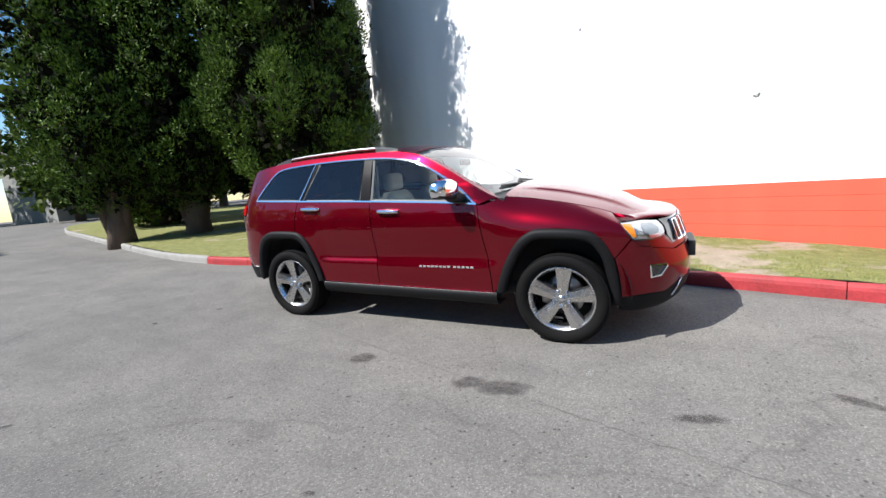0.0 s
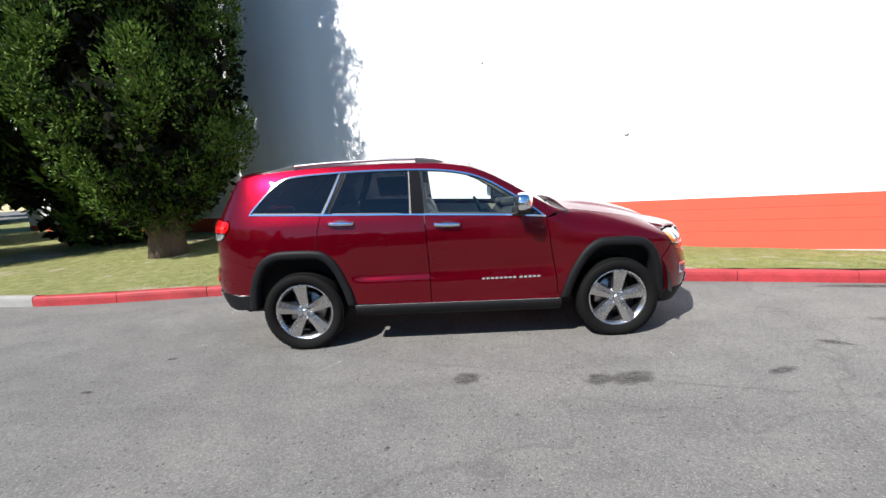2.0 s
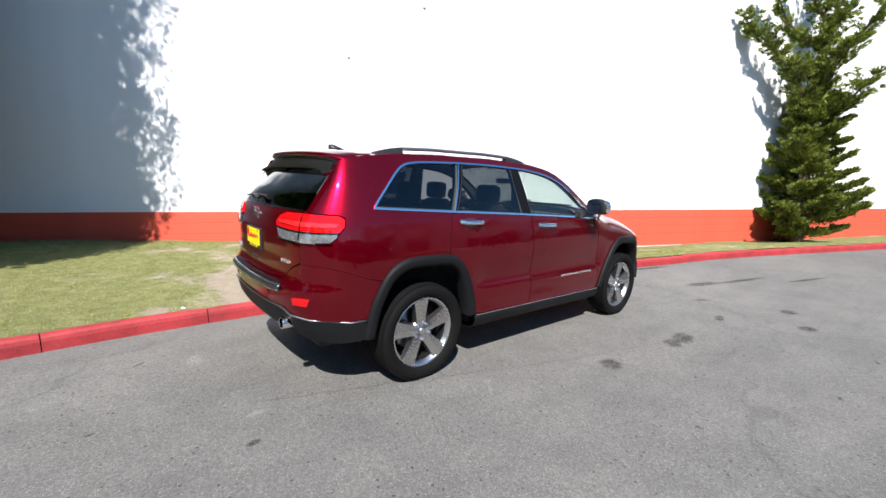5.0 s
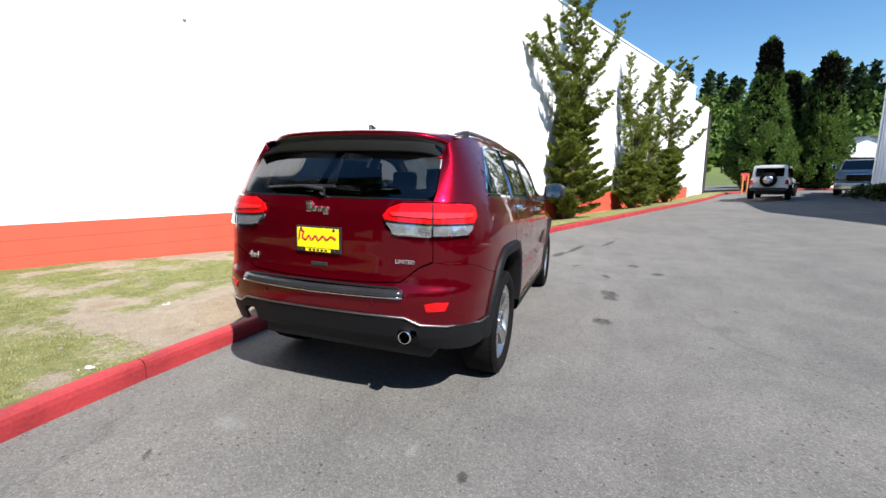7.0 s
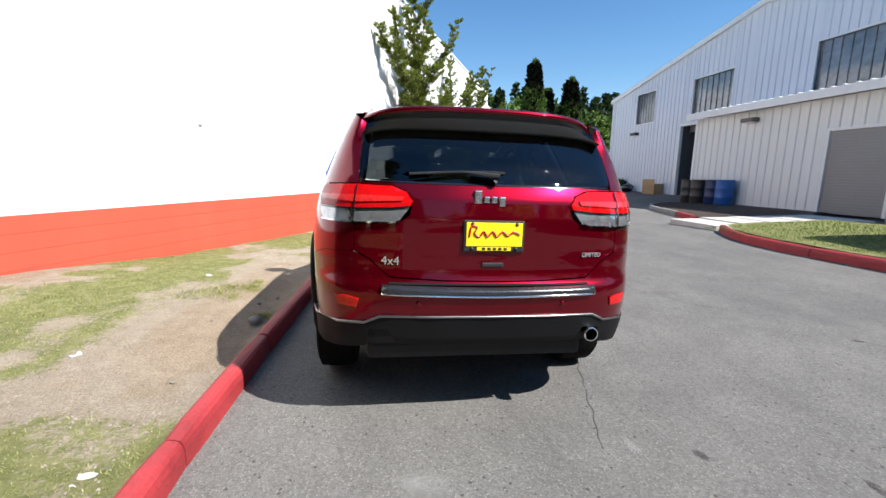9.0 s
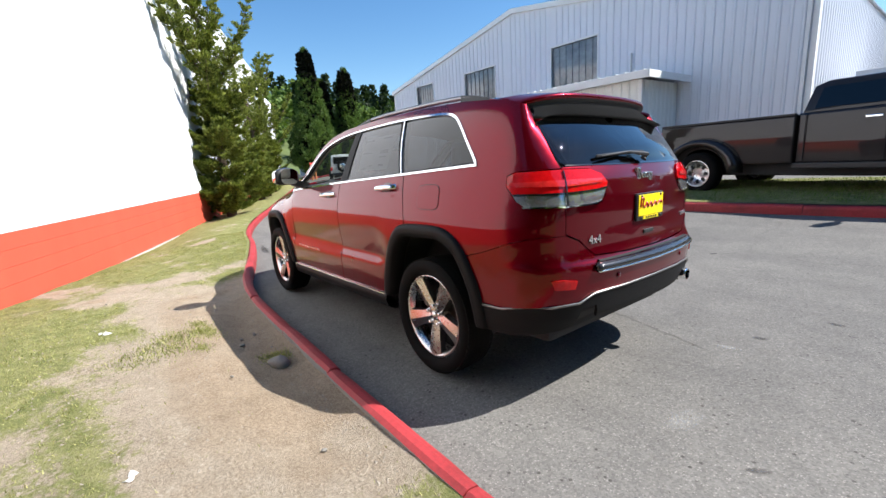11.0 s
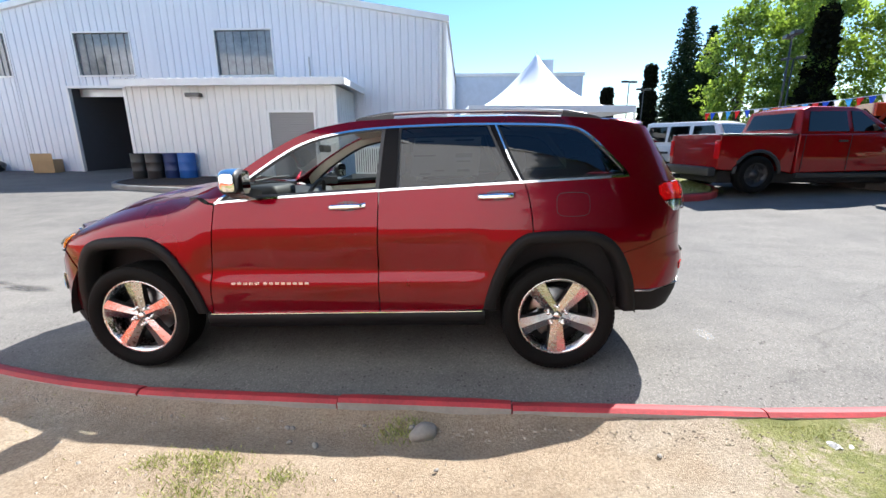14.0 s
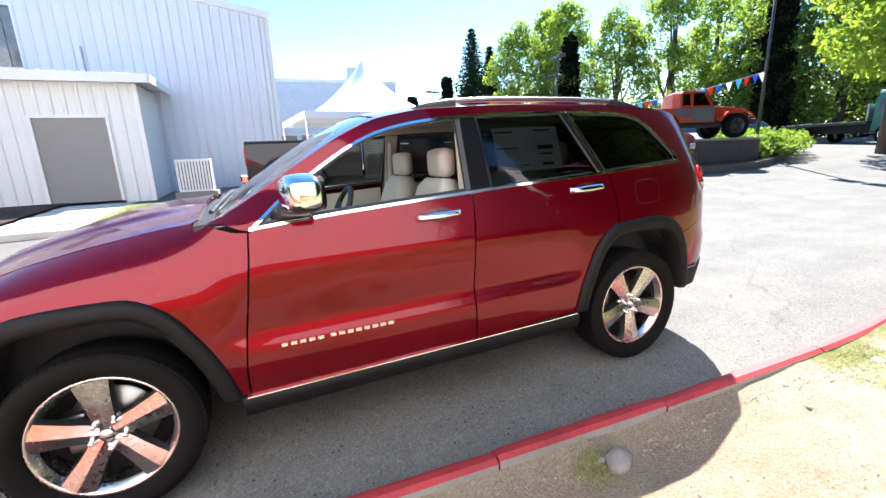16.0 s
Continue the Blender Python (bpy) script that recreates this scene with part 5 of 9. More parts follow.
def glass_skin(y, z, out=0.0):
    """The rear window bows out a little more than the tail."""
    return tail_skin(y, z, out + 0.035 * (1 - (y / 0.72) ** 2) * sstep(1.27, 1.36, z))


panel("rear_window", tail_poly([(0.0, 1.60), (0.3, 1.595), (0.6, 1.59), (0.712, 1.565), (0.697, 1.42), (0.682, 1.31), (0.672, 1.285), (0.62, 1.275), (0.3, 1.268), (0.0, 1.268)]), glass_skin, M_REARGLASS, gate, "dark rear window", step=(0.08, 0.04), depth=0.005, rim=False)
panel("window_seal", tail_poly([(0.0, 1.272), (0.3, 1.272), (0.64, 1.272), (0.652, 1.268), (0.3, 1.262), (0.0, 1.262)]), tail_skin, M_GLOSSBLK, gate, step=(0.1, 0.05), out=0.003)
# the bumper wraps from arch to arch


def wrap_skin(u, z, out=0.0):
    """The tail by arc length from its middle, both halves at once."""
    p = skin(S_TAIL + abs(u), z, out)
    return Vector((p.x, p.y if u >= 0 else -p.y, p.z))


def wr(y):
    return sr(y) - S_TAIL


def wx(x):
    return sx(x) - S_TAIL


bump = panel("rear_bumper", tail_poly([(0.0, 0.793), (wr(0.25), 0.796), (wr(0.5), 0.808), (wr(0.54), 0.838), (wr(0.605), 0.893), (wr(0.68), 0.9275), (wx(-2.2), 0.9225), (wx(-2.1), 0.8975), (wx(-1.95), 0.8425), (wx(-1.835), 0.8125), (wx(-1.885), 0.7), (wx(-1.925), 0.565),
                                      (wx(-2.05), 0.555), (wr(0.75), 0.575), (wr(0.62), 0.585), (wr(0.54), 0.625), (wr(0.3), 0.628), (0.0, 0.628)]), wrap_skin, M_RED, car, "red bumper cover", step=(0.06, 0.03))
low = panel("lower_bumper", tail_poly([(0.0, 0.622), (wr(0.3), 0.622), (wr(0.54), 0.619), (wr(0.62), 0.579), (wr(0.75), 0.569), (wx(-2.05), 0.549), (wx(-1.93), 0.556), (wx(-1.955), 0.42), (wx(-2.1), 0.405), (wr(0.7), 0.43), (wr(0.62), 0.445), (wr(0.6), 0.545), (wr(0.5), 0.55), (wr(0.47), 0.47), (wr(0.3), 0.463), (0.0, 0.463)]), wrap_skin, M_CLAD, car, "grey black plastic lower bumper", step=(0.06, 0.04), out=0.006)
part("bumper_strip", (lambda bm: (ring_loft(bm, [[tuple(tail_skin(y, z + 0.012 * (1 - abs(y) / 0.52) * -0.6, o)) for z, o in ((0.775, 0.006), (0.782, 0.022), (0.752, 0.03), (0.735, 0.02), (0.735, 0.004))] for y in np.linspace(-0.53, 0.53, 30)]), bm)[1])(bmesh.new()), M_STEPPAD, car, "ribbed dark step pad on the bumper", smooth=True)
part("step_pad", (lambda bm: (ring_loft(bm, [[tuple(tail_skin(y, z, o)) for z, o in ((0.788, 0.0), (0.792, 0.012), (0.784, 0.02), (0.778, 0.0))] for y in np.linspace(-0.5, 0.5, 20)]), bm)[1])(bmesh.new()), M_CLAD, car)
bm = bmesh.new()
tube(bm, [wrap_skin(sg * wr(y), 0.738 - 0.0072 * (1 - y / 0.52), 0.022) for sg, ys in ((-1, np.linspace(0.53, 0.02, 14)), (1, np.linspace(0.02, 0.53, 14))) for y in ys], 0.006, 6)
part("bumper_chrome", bm, M_CHROME, car, "thin chrome edge below the step pad", smooth=True)
EDGE = [(0.02, 0.626), (wr(0.3), 0.625), (wr(0.54), 0.622), (wr(0.62), 0.582), (wr(0.75), 0.572), (wx(-2.05), 0.552), (wx(-1.94), 0.558)]
bm = bmesh.new()
tube(bm, [wrap_skin(-u, z, 0.009) for u, z in EDGE[::-1]] + [wrap_skin(u, z, 0.009) for u, z in EDGE], 0.0065, 6)
part("bumper_chrome", bm, M_STEEL, low, "bright line along the lower bumper", smooth=True)
# tail lamps
LAMP_RED = [(wr(0.398), 1.178), (wr(0.41), 1.156), (wr(0.5), 1.146), (wr(0.66), 1.14), (wx(-2.125), 1.142), (wx(-2.092), 1.18), (wx(-2.092), 1.23), (wx(-2.13), 1.248), (wr(0.68), 1.252), (wr(0.50), 1.248), (wr(0.43), 1.222)]
LAMP_CLR = [(wr(0.412), 1.15), (wr(0.46), 1.085), (wr(0.5), 1.076), (wr(0.68), 1.073), (wx(-2.175), 1.08), (wx(-2.14), 1.11), (wx(-2.13), 1.138), (wr(0.66), 1.136), (wr(0.5), 1.142)]
for i in (0, 1):
    lamp = panel("tail_lamp", LAMP_RED, wrap_skin, M_LAMPRED, car, "red tail lamp over a clear reversing lens", step=(0.05, 0.03), out=0.012, depth=0.03, mirror=bool(i))
    panel("reversing_lens", LAMP_CLR, wrap_skin, M_LAMPCLR, lamp, "silver clear lens", step=(0.05, 0.03), out=0.01, depth=0.03, mirror=bool(i))
    panel("light_bar", [(wr(0.44), 1.2), (wr(0.45), 1.18), (wr(0.66), 1.17), (wx(-2.14), 1.178), (wx(-2.12), 1.2), (wr(0.66), 1.203)], wrap_skin, mat("bright_red_lens", (0.6, 0.02, 0.02), 0.1, var=0.3, scale=40, coat=1.0), lamp, step=(0.06, 0.04), out=0.018, depth=0.006, mirror=bool(i))
    panel("lamp_bezel", [(wr(0.41), 1.157), (wr(0.5), 1.148), (wr(0.66), 1.142), (wx(-2.128), 1.144), (wx(-2.132), 1.134), (wr(0.66), 1.132), (wr(0.5), 1.138), (wr(0.412), 1.147)], wrap_skin, M_GLOSSBLK, lamp, step=(0.06, 0.04), out=0.015, depth=0.01, mirror=bool(i))
    panel("lamp_gap", [(wr(0.672), 1.25), (wr(0.672), 1.075), (wr(0.678), 1.075), (wr(0.678), 1.25)], wrap_skin, M_GLOSSBLK, lamp, step=(0.06, 0.04), out=0.0195, depth=0.004, mirror=bool(i))
    panel("lamp_edge", [(wr(0.455), 1.083), (wr(0.5), 1.072), (wr(0.68), 1.068), (wx(-2.17), 1.074), (wx(-2.165), 1.081), (wr(0.68), 1.076), (wr(0.5), 1.08), (wr(0.46), 1.091)], wrap_skin, M_CHROME, lamp, step=(0.06, 0.04), out=0.016, depth=0.01, mirror=bool(i))
    panel("reflector", [(wr(0.64), 0.705), (wr(0.65), 0.66), (wr(0.74), 0.664), (wr(0.755), 0.713), (wr(0.7), 0.715)], wrap_skin, M_LAMPRED, bump, "red reflector", step=(0.05, 0.04), out=0.006, depth=0.02, mirror=bool(i))
    for q in (0.36,):
        bm = bmesh.new()
        lathe(bm, [(0, 0.004), (0.012, 0.004), (0.014, 0)], "X", 12)
        ob = part("parking_sensor", bm, M_RED, bump, smooth=True)
        ob.location = tail_skin(q if i else -q, 0.69, 0.003)
        ob.rotation_euler = (0, math.pi, 0)
# spoiler: a wing from the end of the roof with a dark underside
bm = bmesh.new()
rings = []
for v in np.linspace(-1, 1, 41):
    a = abs(v)
    y = 0.668 * v
    # the ends run forward down the sides of the glass
    xl = -2.135 + 0.17 * a ** 5 + 0.03 * a ** 2
    zt = 1.662 - 0.02 * a ** 2 - 0.045 * a ** 8
    xr = -1.80
    zr = roof_at(xr, v * 0.93).z + 0.003
    foot = glass_skin(v * 0.70, 1.535 - 0.04 * a ** 6, 0.004)
    rings.append([(xr, y, zr), (xr * 0.5 + xl * 0.5, y, (zr + zt) / 2 + 0.012), (xl + 0.03, y, zt + 0.005), (xl + 0.006, y, zt - 0.002), (xl, y, zt - 0.012), (xl + 0.004, y, zt - 0.028), (xl + 0.03, y, zt - 0.042), (foot.x - 0.035, foot.y, foot.z + 0.012), (foot.x + 0.02, foot.y, foot.z), (foot.x + 0.06, foot.y, foot.z + 0.02), (xr, y, zr - 0.06)])
ring_loft(bm, rings)
bmesh.ops.recalc_face_normals(bm, faces=bm.faces)
bm.normal_update()
for k, fc in enumerate(bm.faces):
    fc.smooth = len(fc.verts) == 4
    fc.material_index = 1 if len(fc.verts) == 4 and 5 <= k % 11 <= 9 else 0
part("spoiler", bm, [M_RED, M_BLACKPL], gate, "red roof spoiler with black underside")
# roof, screen, bonnet
roof = panel("roof", [(-1.95, -1), (0.135, -1), (0.155, -0.5), (0.16, 0), (0.155, 0.5), (0.135, 1), (-1.95, 1), (-1.97, 0)], roof_at, M_RED, car, step=(0.08, 0.08), depth=0.004)
screen = panel("windscreen", [(0.17, 0), (0.165, -0.5), (0.15, -0.925), (0.9, -0.93), (0.955, -0.5), (0.975, 0), (0.955, 0.5), (0.9, 0.93), (0.15, 0.925), (0.165, 0.5)], roof_at, M_CLEAR, car, "clear curved windscreen", step=(0.07, 0.1), rim=False, out=-0.004)
for i in (0, 1):
    panel("screen_pillar", [(0.13, 1.0), (0.14, 0.93), (0.5, 0.925), (0.9, 0.935), (0.97, 1.0)], roof_at, M_RED, car, step=(0.08, 0.05), rim=True, depth=0.01, mirror=bool(i))
hood = panel("bonnet", [(1.0, -0.93), (1.0, 0), (1.0, 0.93), (1.03, 0.985), (1.6, 0.985), (1.92, 0.985), (2.0, 0.92), (2.07, 0.65), (2.1, 0), (2.07, -0.65), (2.0, -0.92), (1.92, -0.985), (1.6, -0.985), (1.03, -0.985)], hood_at, M_RED, car, "red bonnet with raised centre", step=(0.06, 0.07), depth=0.02)
bm = bmesh.new()
ring_loft(bm, [[(x + 0.02 * (1 - v * v), 0.84 * v, z) for x, z in ((0.93, 1.205 + 0.04 * (1 - v * v)), (1.01, 1.2 + 0.05 * (1 - v * v)), (1.01, 1.13), (0.93, 1.13))] for v in np.linspace(-1, 1, 20)])
part("cowl", bm, M_BLACKPL, car, "black cowl below the windscreen")
for y0, y1 in ((0.62, 0.05), (0.02, -0.55)):
    bm = bmesh.new()
    p, q = roof_at(0.96, y0 / 0.86, 0.004), roof_at(0.89, y1 / 0.86, 0.012)
    tube(bm, [p, p.lerp(q, 0.5) + Vector((0.0, 0, 0.008)), q], 0.011, 6)
    part("wiper", bm, M_BLACKPL, car)
# side windows
DIV_R, DIV_B0, DIV_B1 = [(-1.205, 1.268), (-1.13, 1.42), (-1.03, 1.642)], [(-0.4, 1.236), (-0.405, 1.64)], [(-0.29, 1.23), (-0.325, 1.632)]
tops = lambda a, b: [p for p in dlo_top if a < p[0] < b]
bots = lambda a, b: [p for p in belt if a < p[0] < b]


def inset(poly, d):
    """Draws a flat outline inwards."""
    p = [Vector(q) for q in poly]
    area = sum(a.x * b.y - a.y * b.x for a, b in zip(p, p[1:] + p[:1]))
    out = []
    for i in range(len(p)):
        e = (p[(i + 1) % len(p)] - p[i - 1]).normalized()
        out.append(tuple(p[i] + Vector((-e.y, e.x)) * (d if area > 0 else -d)))
    return out


QG = [p for p in bots(-1.89, -1.215)] + [(-1.205, 1.268), (-1.12, 1.44), (-1.04, 1.642)] + [p for p in tops(-1.89, -1.045)][::-1]
RG = [(-1.175, 1.264)] + bots(-1.16, -0.41) + [(-0.405, 1.236), (-0.41, 1.64)] + tops(-0.99, -0.42)[::-1] + [(-1.005, 1.643), (-1.09, 1.44)]
FG = [(-0.29, 1.23)] + bots(-0.28, 0.79) + [(0.795, 1.165)] + tops(-0.3, 0.79)[::-1] + [(-0.325, 1.635)]
SEAL = belt[:-1] + dlo_top[::-1][:-1]
for i in (0, 1):
    mi = bool(i)
    panel("quarter_window", side(inset(QG, 0.022)), skin, M_TINT, quarter[i], "dark tinted quarter window", step=(0.1, 0.06), out=-0.004, rim=False, mirror=mi)
    panel("rear_door_window", side(inset(RG, 0.02)), skin, M_TINT, rdoor[i], "dark tinted door window", step=(0.1, 0.06), out=-0.006, rim=False, mirror=mi)
    if i:  # the left front window is wound down
        panel("front_door_window", side(inset(FG, 0.022)), skin, M_CLEAR, fdoor[i], "clear door window", step=(0.1, 0.06), out=-0.006, rim=False, mirror=mi)
    # black pillars and seals round the panes
    panel("door_pillar", side([(-0.405, 1.236), (-0.29, 1.23), (-0.325, 1.632), (-0.415, 1.642)]), skin, M_PILLAR, rdoor[i], "satin black pillar", step=(0.06, 0.08), out=0.0, depth=0.02, mirror=mi)
    panel("window_divider", side([(-1.205, 1.266), (-1.17, 1.264), (-1.085, 1.44), (-1.0, 1.642), (-1.045, 1.642), (-1.125, 1.44)]), skin, M_PILLAR, rdoor[i], step=(0.06, 0.08), out=0.0, depth=0.02, mirror=mi)
    for nm, poly in (("seal", QG), ("seal", RG), ("seal", FG)):
        bm = bmesh.new()
        o, n_ = side(poly), side(inset(poly, 0.026))
        ring_loft(bm, [[tuple(skin(*a, -0.001)), tuple(skin(*b, -0.008)), tuple(skin(*b, -0.03)), tuple(skin(*a, -0.03))] for a, b in zip(o + o[:1], n_ + n_[:1])], cap=False)
        if mi:
            bmesh.ops.scale(bm, vec=(1, -1, 1), verts=bm.verts)
        bmesh.ops.recalc_face_normals(bm, faces=bm.faces)
        part("seal", bm, M_BLACKPL, quarter[i], smooth=False)
    # chrome round the window line
    bm = bmesh.new()
    ring = [tuple(p) for p in SEAL]
    inn = inset(ring, 0.014)
    rows = [[tuple(skin(sx(a[0]), a[1], 0.0)), tuple(skin(sx(a[0]), a[1], 0.007)), tuple(skin(sx(b[0]), b[1], 0.007)), tuple(skin(sx(b[0]), b[1], -0.006))] for a, b in zip(ring, inn)]
    ring_loft(bm, rows + rows[:1], close=True, cap=False)
    if mi:
        bmesh.ops.scale(bm, vec=(1, -1, 1), verts=bm.verts)
    bmesh.ops.recalc_face_normals(bm, faces=bm.faces)
    part("window_chrome", bm, M_CHROME, quarter[i], "bright chrome window surround")
    bm = bmesh.new()
    rows = [[tuple(skin(sx(x), z, 0.008)), tuple(skin(sx(x + 0.012), z, 0.008)), tuple(skin(sx(x + 0.012), z, -0.01)), tuple(skin(sx(x), z, -0.01))] for x, z in spline([(-1.21, 1.262), (-1.13, 1.43), (-1.048, 1.645)], 5)]
    ring_loft(bm, rows)
    if mi:
        bmesh.ops.scale(bm, vec=(1, -1, 1), verts=bm.verts)
    part("divider_chrome", bm, M_CHROME, quarter[i])
# flares, sills
for i in (0, 1):
    for nm, arch, cx in (("wheel_arch", arch_r, -1.4575), ("wheel_arch", arch_f, 1.4575)):
        bm = bmesh.new()
        rows = []
        for k, (x, z) in enumerate(arch):
            dx, dz = x - cx, z - 0.40
            L = math.hypot(dx, dz)
            u = (max(0.0, L - 0.055) / L, max(0.0, L - 0.078) / L)
            a, b, c = (x, z), (cx + dx * u[0], 0.40 + dz * u[0]), (cx + dx * u[1], 0.40 + dz * u[1])
            w = 0.026 if k not in (0, len(arch) - 1) else 0.02
            rows.append([tuple(skin(sx(a[0]), a[1], -0.004)), tuple(skin(sx(a[0] * 0.9 + b[0] * 0.1), a[1] * 0.9 + b[1] * 0.1, w * 0.75)), tuple(skin(sx(a[0] * 0.45 + b[0] * 0.55), a[1] * 0.45 + b[1] * 0.55, w)),
                         tuple(skin(sx(b[0]), b[1], w * 0.9)), tuple(skin(sx(c[0]), c[1], w * 0.55)), tuple(skin(sx(c[0]), c[1], -0.09))])
        ring_loft(bm, rows, close=False)
        if i:
            bmesh.ops.scale(bm, vec=(1, -1, 1), verts=bm.verts)
        bmesh.ops.recalc_face_normals(bm, faces=bm.faces)
        part("wheel_arch", bm, M_CLAD, car, "grained black wheel arch flare", smooth=True)
    bm = bmesh.new()
    rows = [[tuple(skin(sx(x), zt + dz, o)) for dz, o in ((0.0, -0.012), (-0.006, 0.012), (-0.05, 0.02), (-0.10, 0.012), (-0.13, -0.03), (-0.13, -0.2))] for x, zt in [(x, 0.437 - 0.022 * (x + 0.96) / 1.87) for x in np.linspace(-0.97, 0.93, 24)]]
    ring_loft(bm, rows, close=False)
    if i:
        bmesh.ops.scale(bm, vec=(1, -1, 1), verts=bm.verts)
    bmesh.ops.recalc_face_normals(bm, faces=bm.faces)
    sill = part("side_sill", bm, M_CLAD, car, "black plastic side sill", smooth=True)
    bm = bmesh.new()
    ring_loft(bm, [[tuple(skin(sx(x), zt + dz, o)) for dz, o in ((0.001, 0.0), (0.0, 0.0135), (-0.005, 0.0145), (-0.006, 0.0))] for x, zt in [(x, 0.434 - 0.022 * (x + 0.96) / 1.87) for x in np.linspace(-0.95, 0.91, 24)]])
    if i:
        bmesh.ops.scale(bm, vec=(1, -1, 1), verts=bm.verts)
    part("sill_chrome", bm, M_CHROME, sill, "thin chrome sill strip")
# inner shell and underside
bm = bmesh.new()
zs = [0.42, 0.6, 0.85, 1.05, 1.14]
rows = [[tuple(skin(sx(x), z, -0.05)) for z in zs] for x in np.linspace(-0.9, 0.85, 12)]
ring_loft(bm, rows, close=False)
part("inner_shell", bm, M_DARK, car)
bm = bmesh.new()
ring_loft(bm, [[(x_, -y_, z_) for x_, y_, z_ in r] for r in rows], close=False)
part("inner_shell", bm, M_DARK, car)
part("floor", boxed(-2.15, -0.62, 0.3, 2.05, 0.62, 0.42, 0.04), M_DARK, car)
# unseen wider plate, added to stop sunlight leaking through below the sills
part("underbody", boxed(-0.95, -0.84, 0.33, 0.93, 0.84, 0.4, 0.02), M_DARK, car)
part("tail_shell", boxed(-2.25, -0.62, 0.42, -1.92, 0.62, 1.2, 0.05), M_DARK, car)
part("engine_bay", boxed(1.0, -0.62, 0.42, 2.1, 0.62, 0.93, 0.08), M_DARK, car)
for x in (-1.4575, 1.4575):
    for sgn in (-1, 1):
        bm = bmesh.new()
        R = 0.515
        rows = [[(x + R * math.cos(a), sgn * yy, 0.40 + R * math.sin(a)) for yy in (0.60, 0.88)] for a in np.linspace(-0.02, math.pi + 0.02, 20)]
        ring_loft(bm, rows, close=False)
        bm.faces.new([bm.verts.new((x + R * math.cos(a), sgn * 0.60, 0.40 + R * math.sin(a))) for a in np.linspace(-0.02, math.pi + 0.02, 20)])
        part("wheel_liner", bm, M_DARK, car)
# nose: bumper, grille, lamps


def nose_skin(u, z, out=0.0):
    p = skin(S_NOSE - abs(u), z, out)
    return Vector((p.x, p.y if u >= 0 else -p.y, p.z))


def nx_(x):
    return S_NOSE - sx(x)


fb = panel("front_bumper", tail_poly([(0.0, 0.72), (0.418, 0.722), (0.535, 0.712), (0.783, 0.757), (0.935, 0.791), (0.989, 0.842), (nx_(1.858), 0.707), (nx_(1.884), 0.6), (nx_(1.906), 0.45), (1.058, 0.40), (0.879, 0.412), (0.689, 0.405), (0.504, 0.47), (0.0, 0.47)]), nose_skin, M_RED, car, "red front bumper cover", step=(0.06, 0.04), out=0.004)
panel("lower_front_bumper", tail_poly([(0.0, 0.465), (0.504, 0.465), (0.689, 0.40), (0.879, 0.407), (1.058, 0.395), (nx_(1.905), 0.44), (1.073, 0.29), (0.955, 0.275), (0.62, 0.27), (0.0, 0.26)]), nose_skin, M_CLAD, car, "black lower bumper", step=(0.06, 0.05), out=0.004)
panel("nose_band", tail_poly([(0.0, 0.762), (0.45, 0.758), (0.535, 0.757), (0.6, 0.822), (0.694, 0.822), (0.82, 0.82), (0.958, 0.83), (0.983, 0.84), (0.935, 0.795), (0.783, 0.761), (0.535, 0.716), (0.418, 0.726), (0.0, 0.724)]), nose_skin, M_RED, car, step=(0.06, 0.03), out=-0.008)
panel("grille_panel", tail_poly([(0.0, 0.95), (0.48, 0.948), (0.592, 0.944), (0.592, 0.83), (0.535, 0.76), (0.0, 0.765)]), nose_skin, M_GLOSSBLK, car, "gloss black grille panel", step=(0.08, 0.05), out=-0.006)
# the bonnet's leading edge rolls down to the grille and lamps


def nose_u(y, z):
    a, b = 0.0, 1.15
    for _ in range(30):
        m = (a + b) / 2
        a, b = (m, b) if nose_skin(m, z).y < y else (a, m)
    return (a + b) / 2


edge = [(1.92, 0.985), (2.0, 0.92), (2.07, 0.65), (2.1, 0.0), (2.07, -0.65), (2.0, -0.92), (1.92, -0.985)]
rows = []
for k in range(61):
    t = k / 60 * 6
    i = min(int(t), 5)
    f_ = t - i
    x, v = edge[i][0] * (1 - f_) + edge[i + 1][0] * f_, edge[i][1] * (1 - f_) + edge[i + 1][1] * f_
    p0 = hood_at(x, v, -0.0005)
    y = abs(p0.y)
    u = nose_u(y, 0.96)
    p2 = nose_skin(math.copysign(u, p0.y), 0.951 + 0.016 * u / 1.05, 0.004)
    p1 = Vector((p2.x + 0.012, p0.y, p0.z - 0.012))
    rows.append([p0 * (1 - q) ** 2 + p1 * 2 * q * (1 - q) + p2 * q * q for q in np.linspace(0, 1, 8)])
for sgn, at_ in ((1, 0), (-1, len(rows))):
    w0, l0 = skin(sx(1.89), read(HOODLINE, 1.89), 0.001), nose_skin(1.056, 0.974, 0.003)
    r0 = [w0 * (1 - q) + l0 * q for q in np.linspace(0, 1, 8)]
    rows.insert(at_, [Vector((c.x, sgn * c.y, c.z)) for c in r0])
bm = bmesh.new()
ring_loft(bm, rows, close=False)
bmesh.ops.recalc_face_normals(bm, faces=bm.faces)
part("bonnet_lip", bm, M_RED, hood, smooth=True)
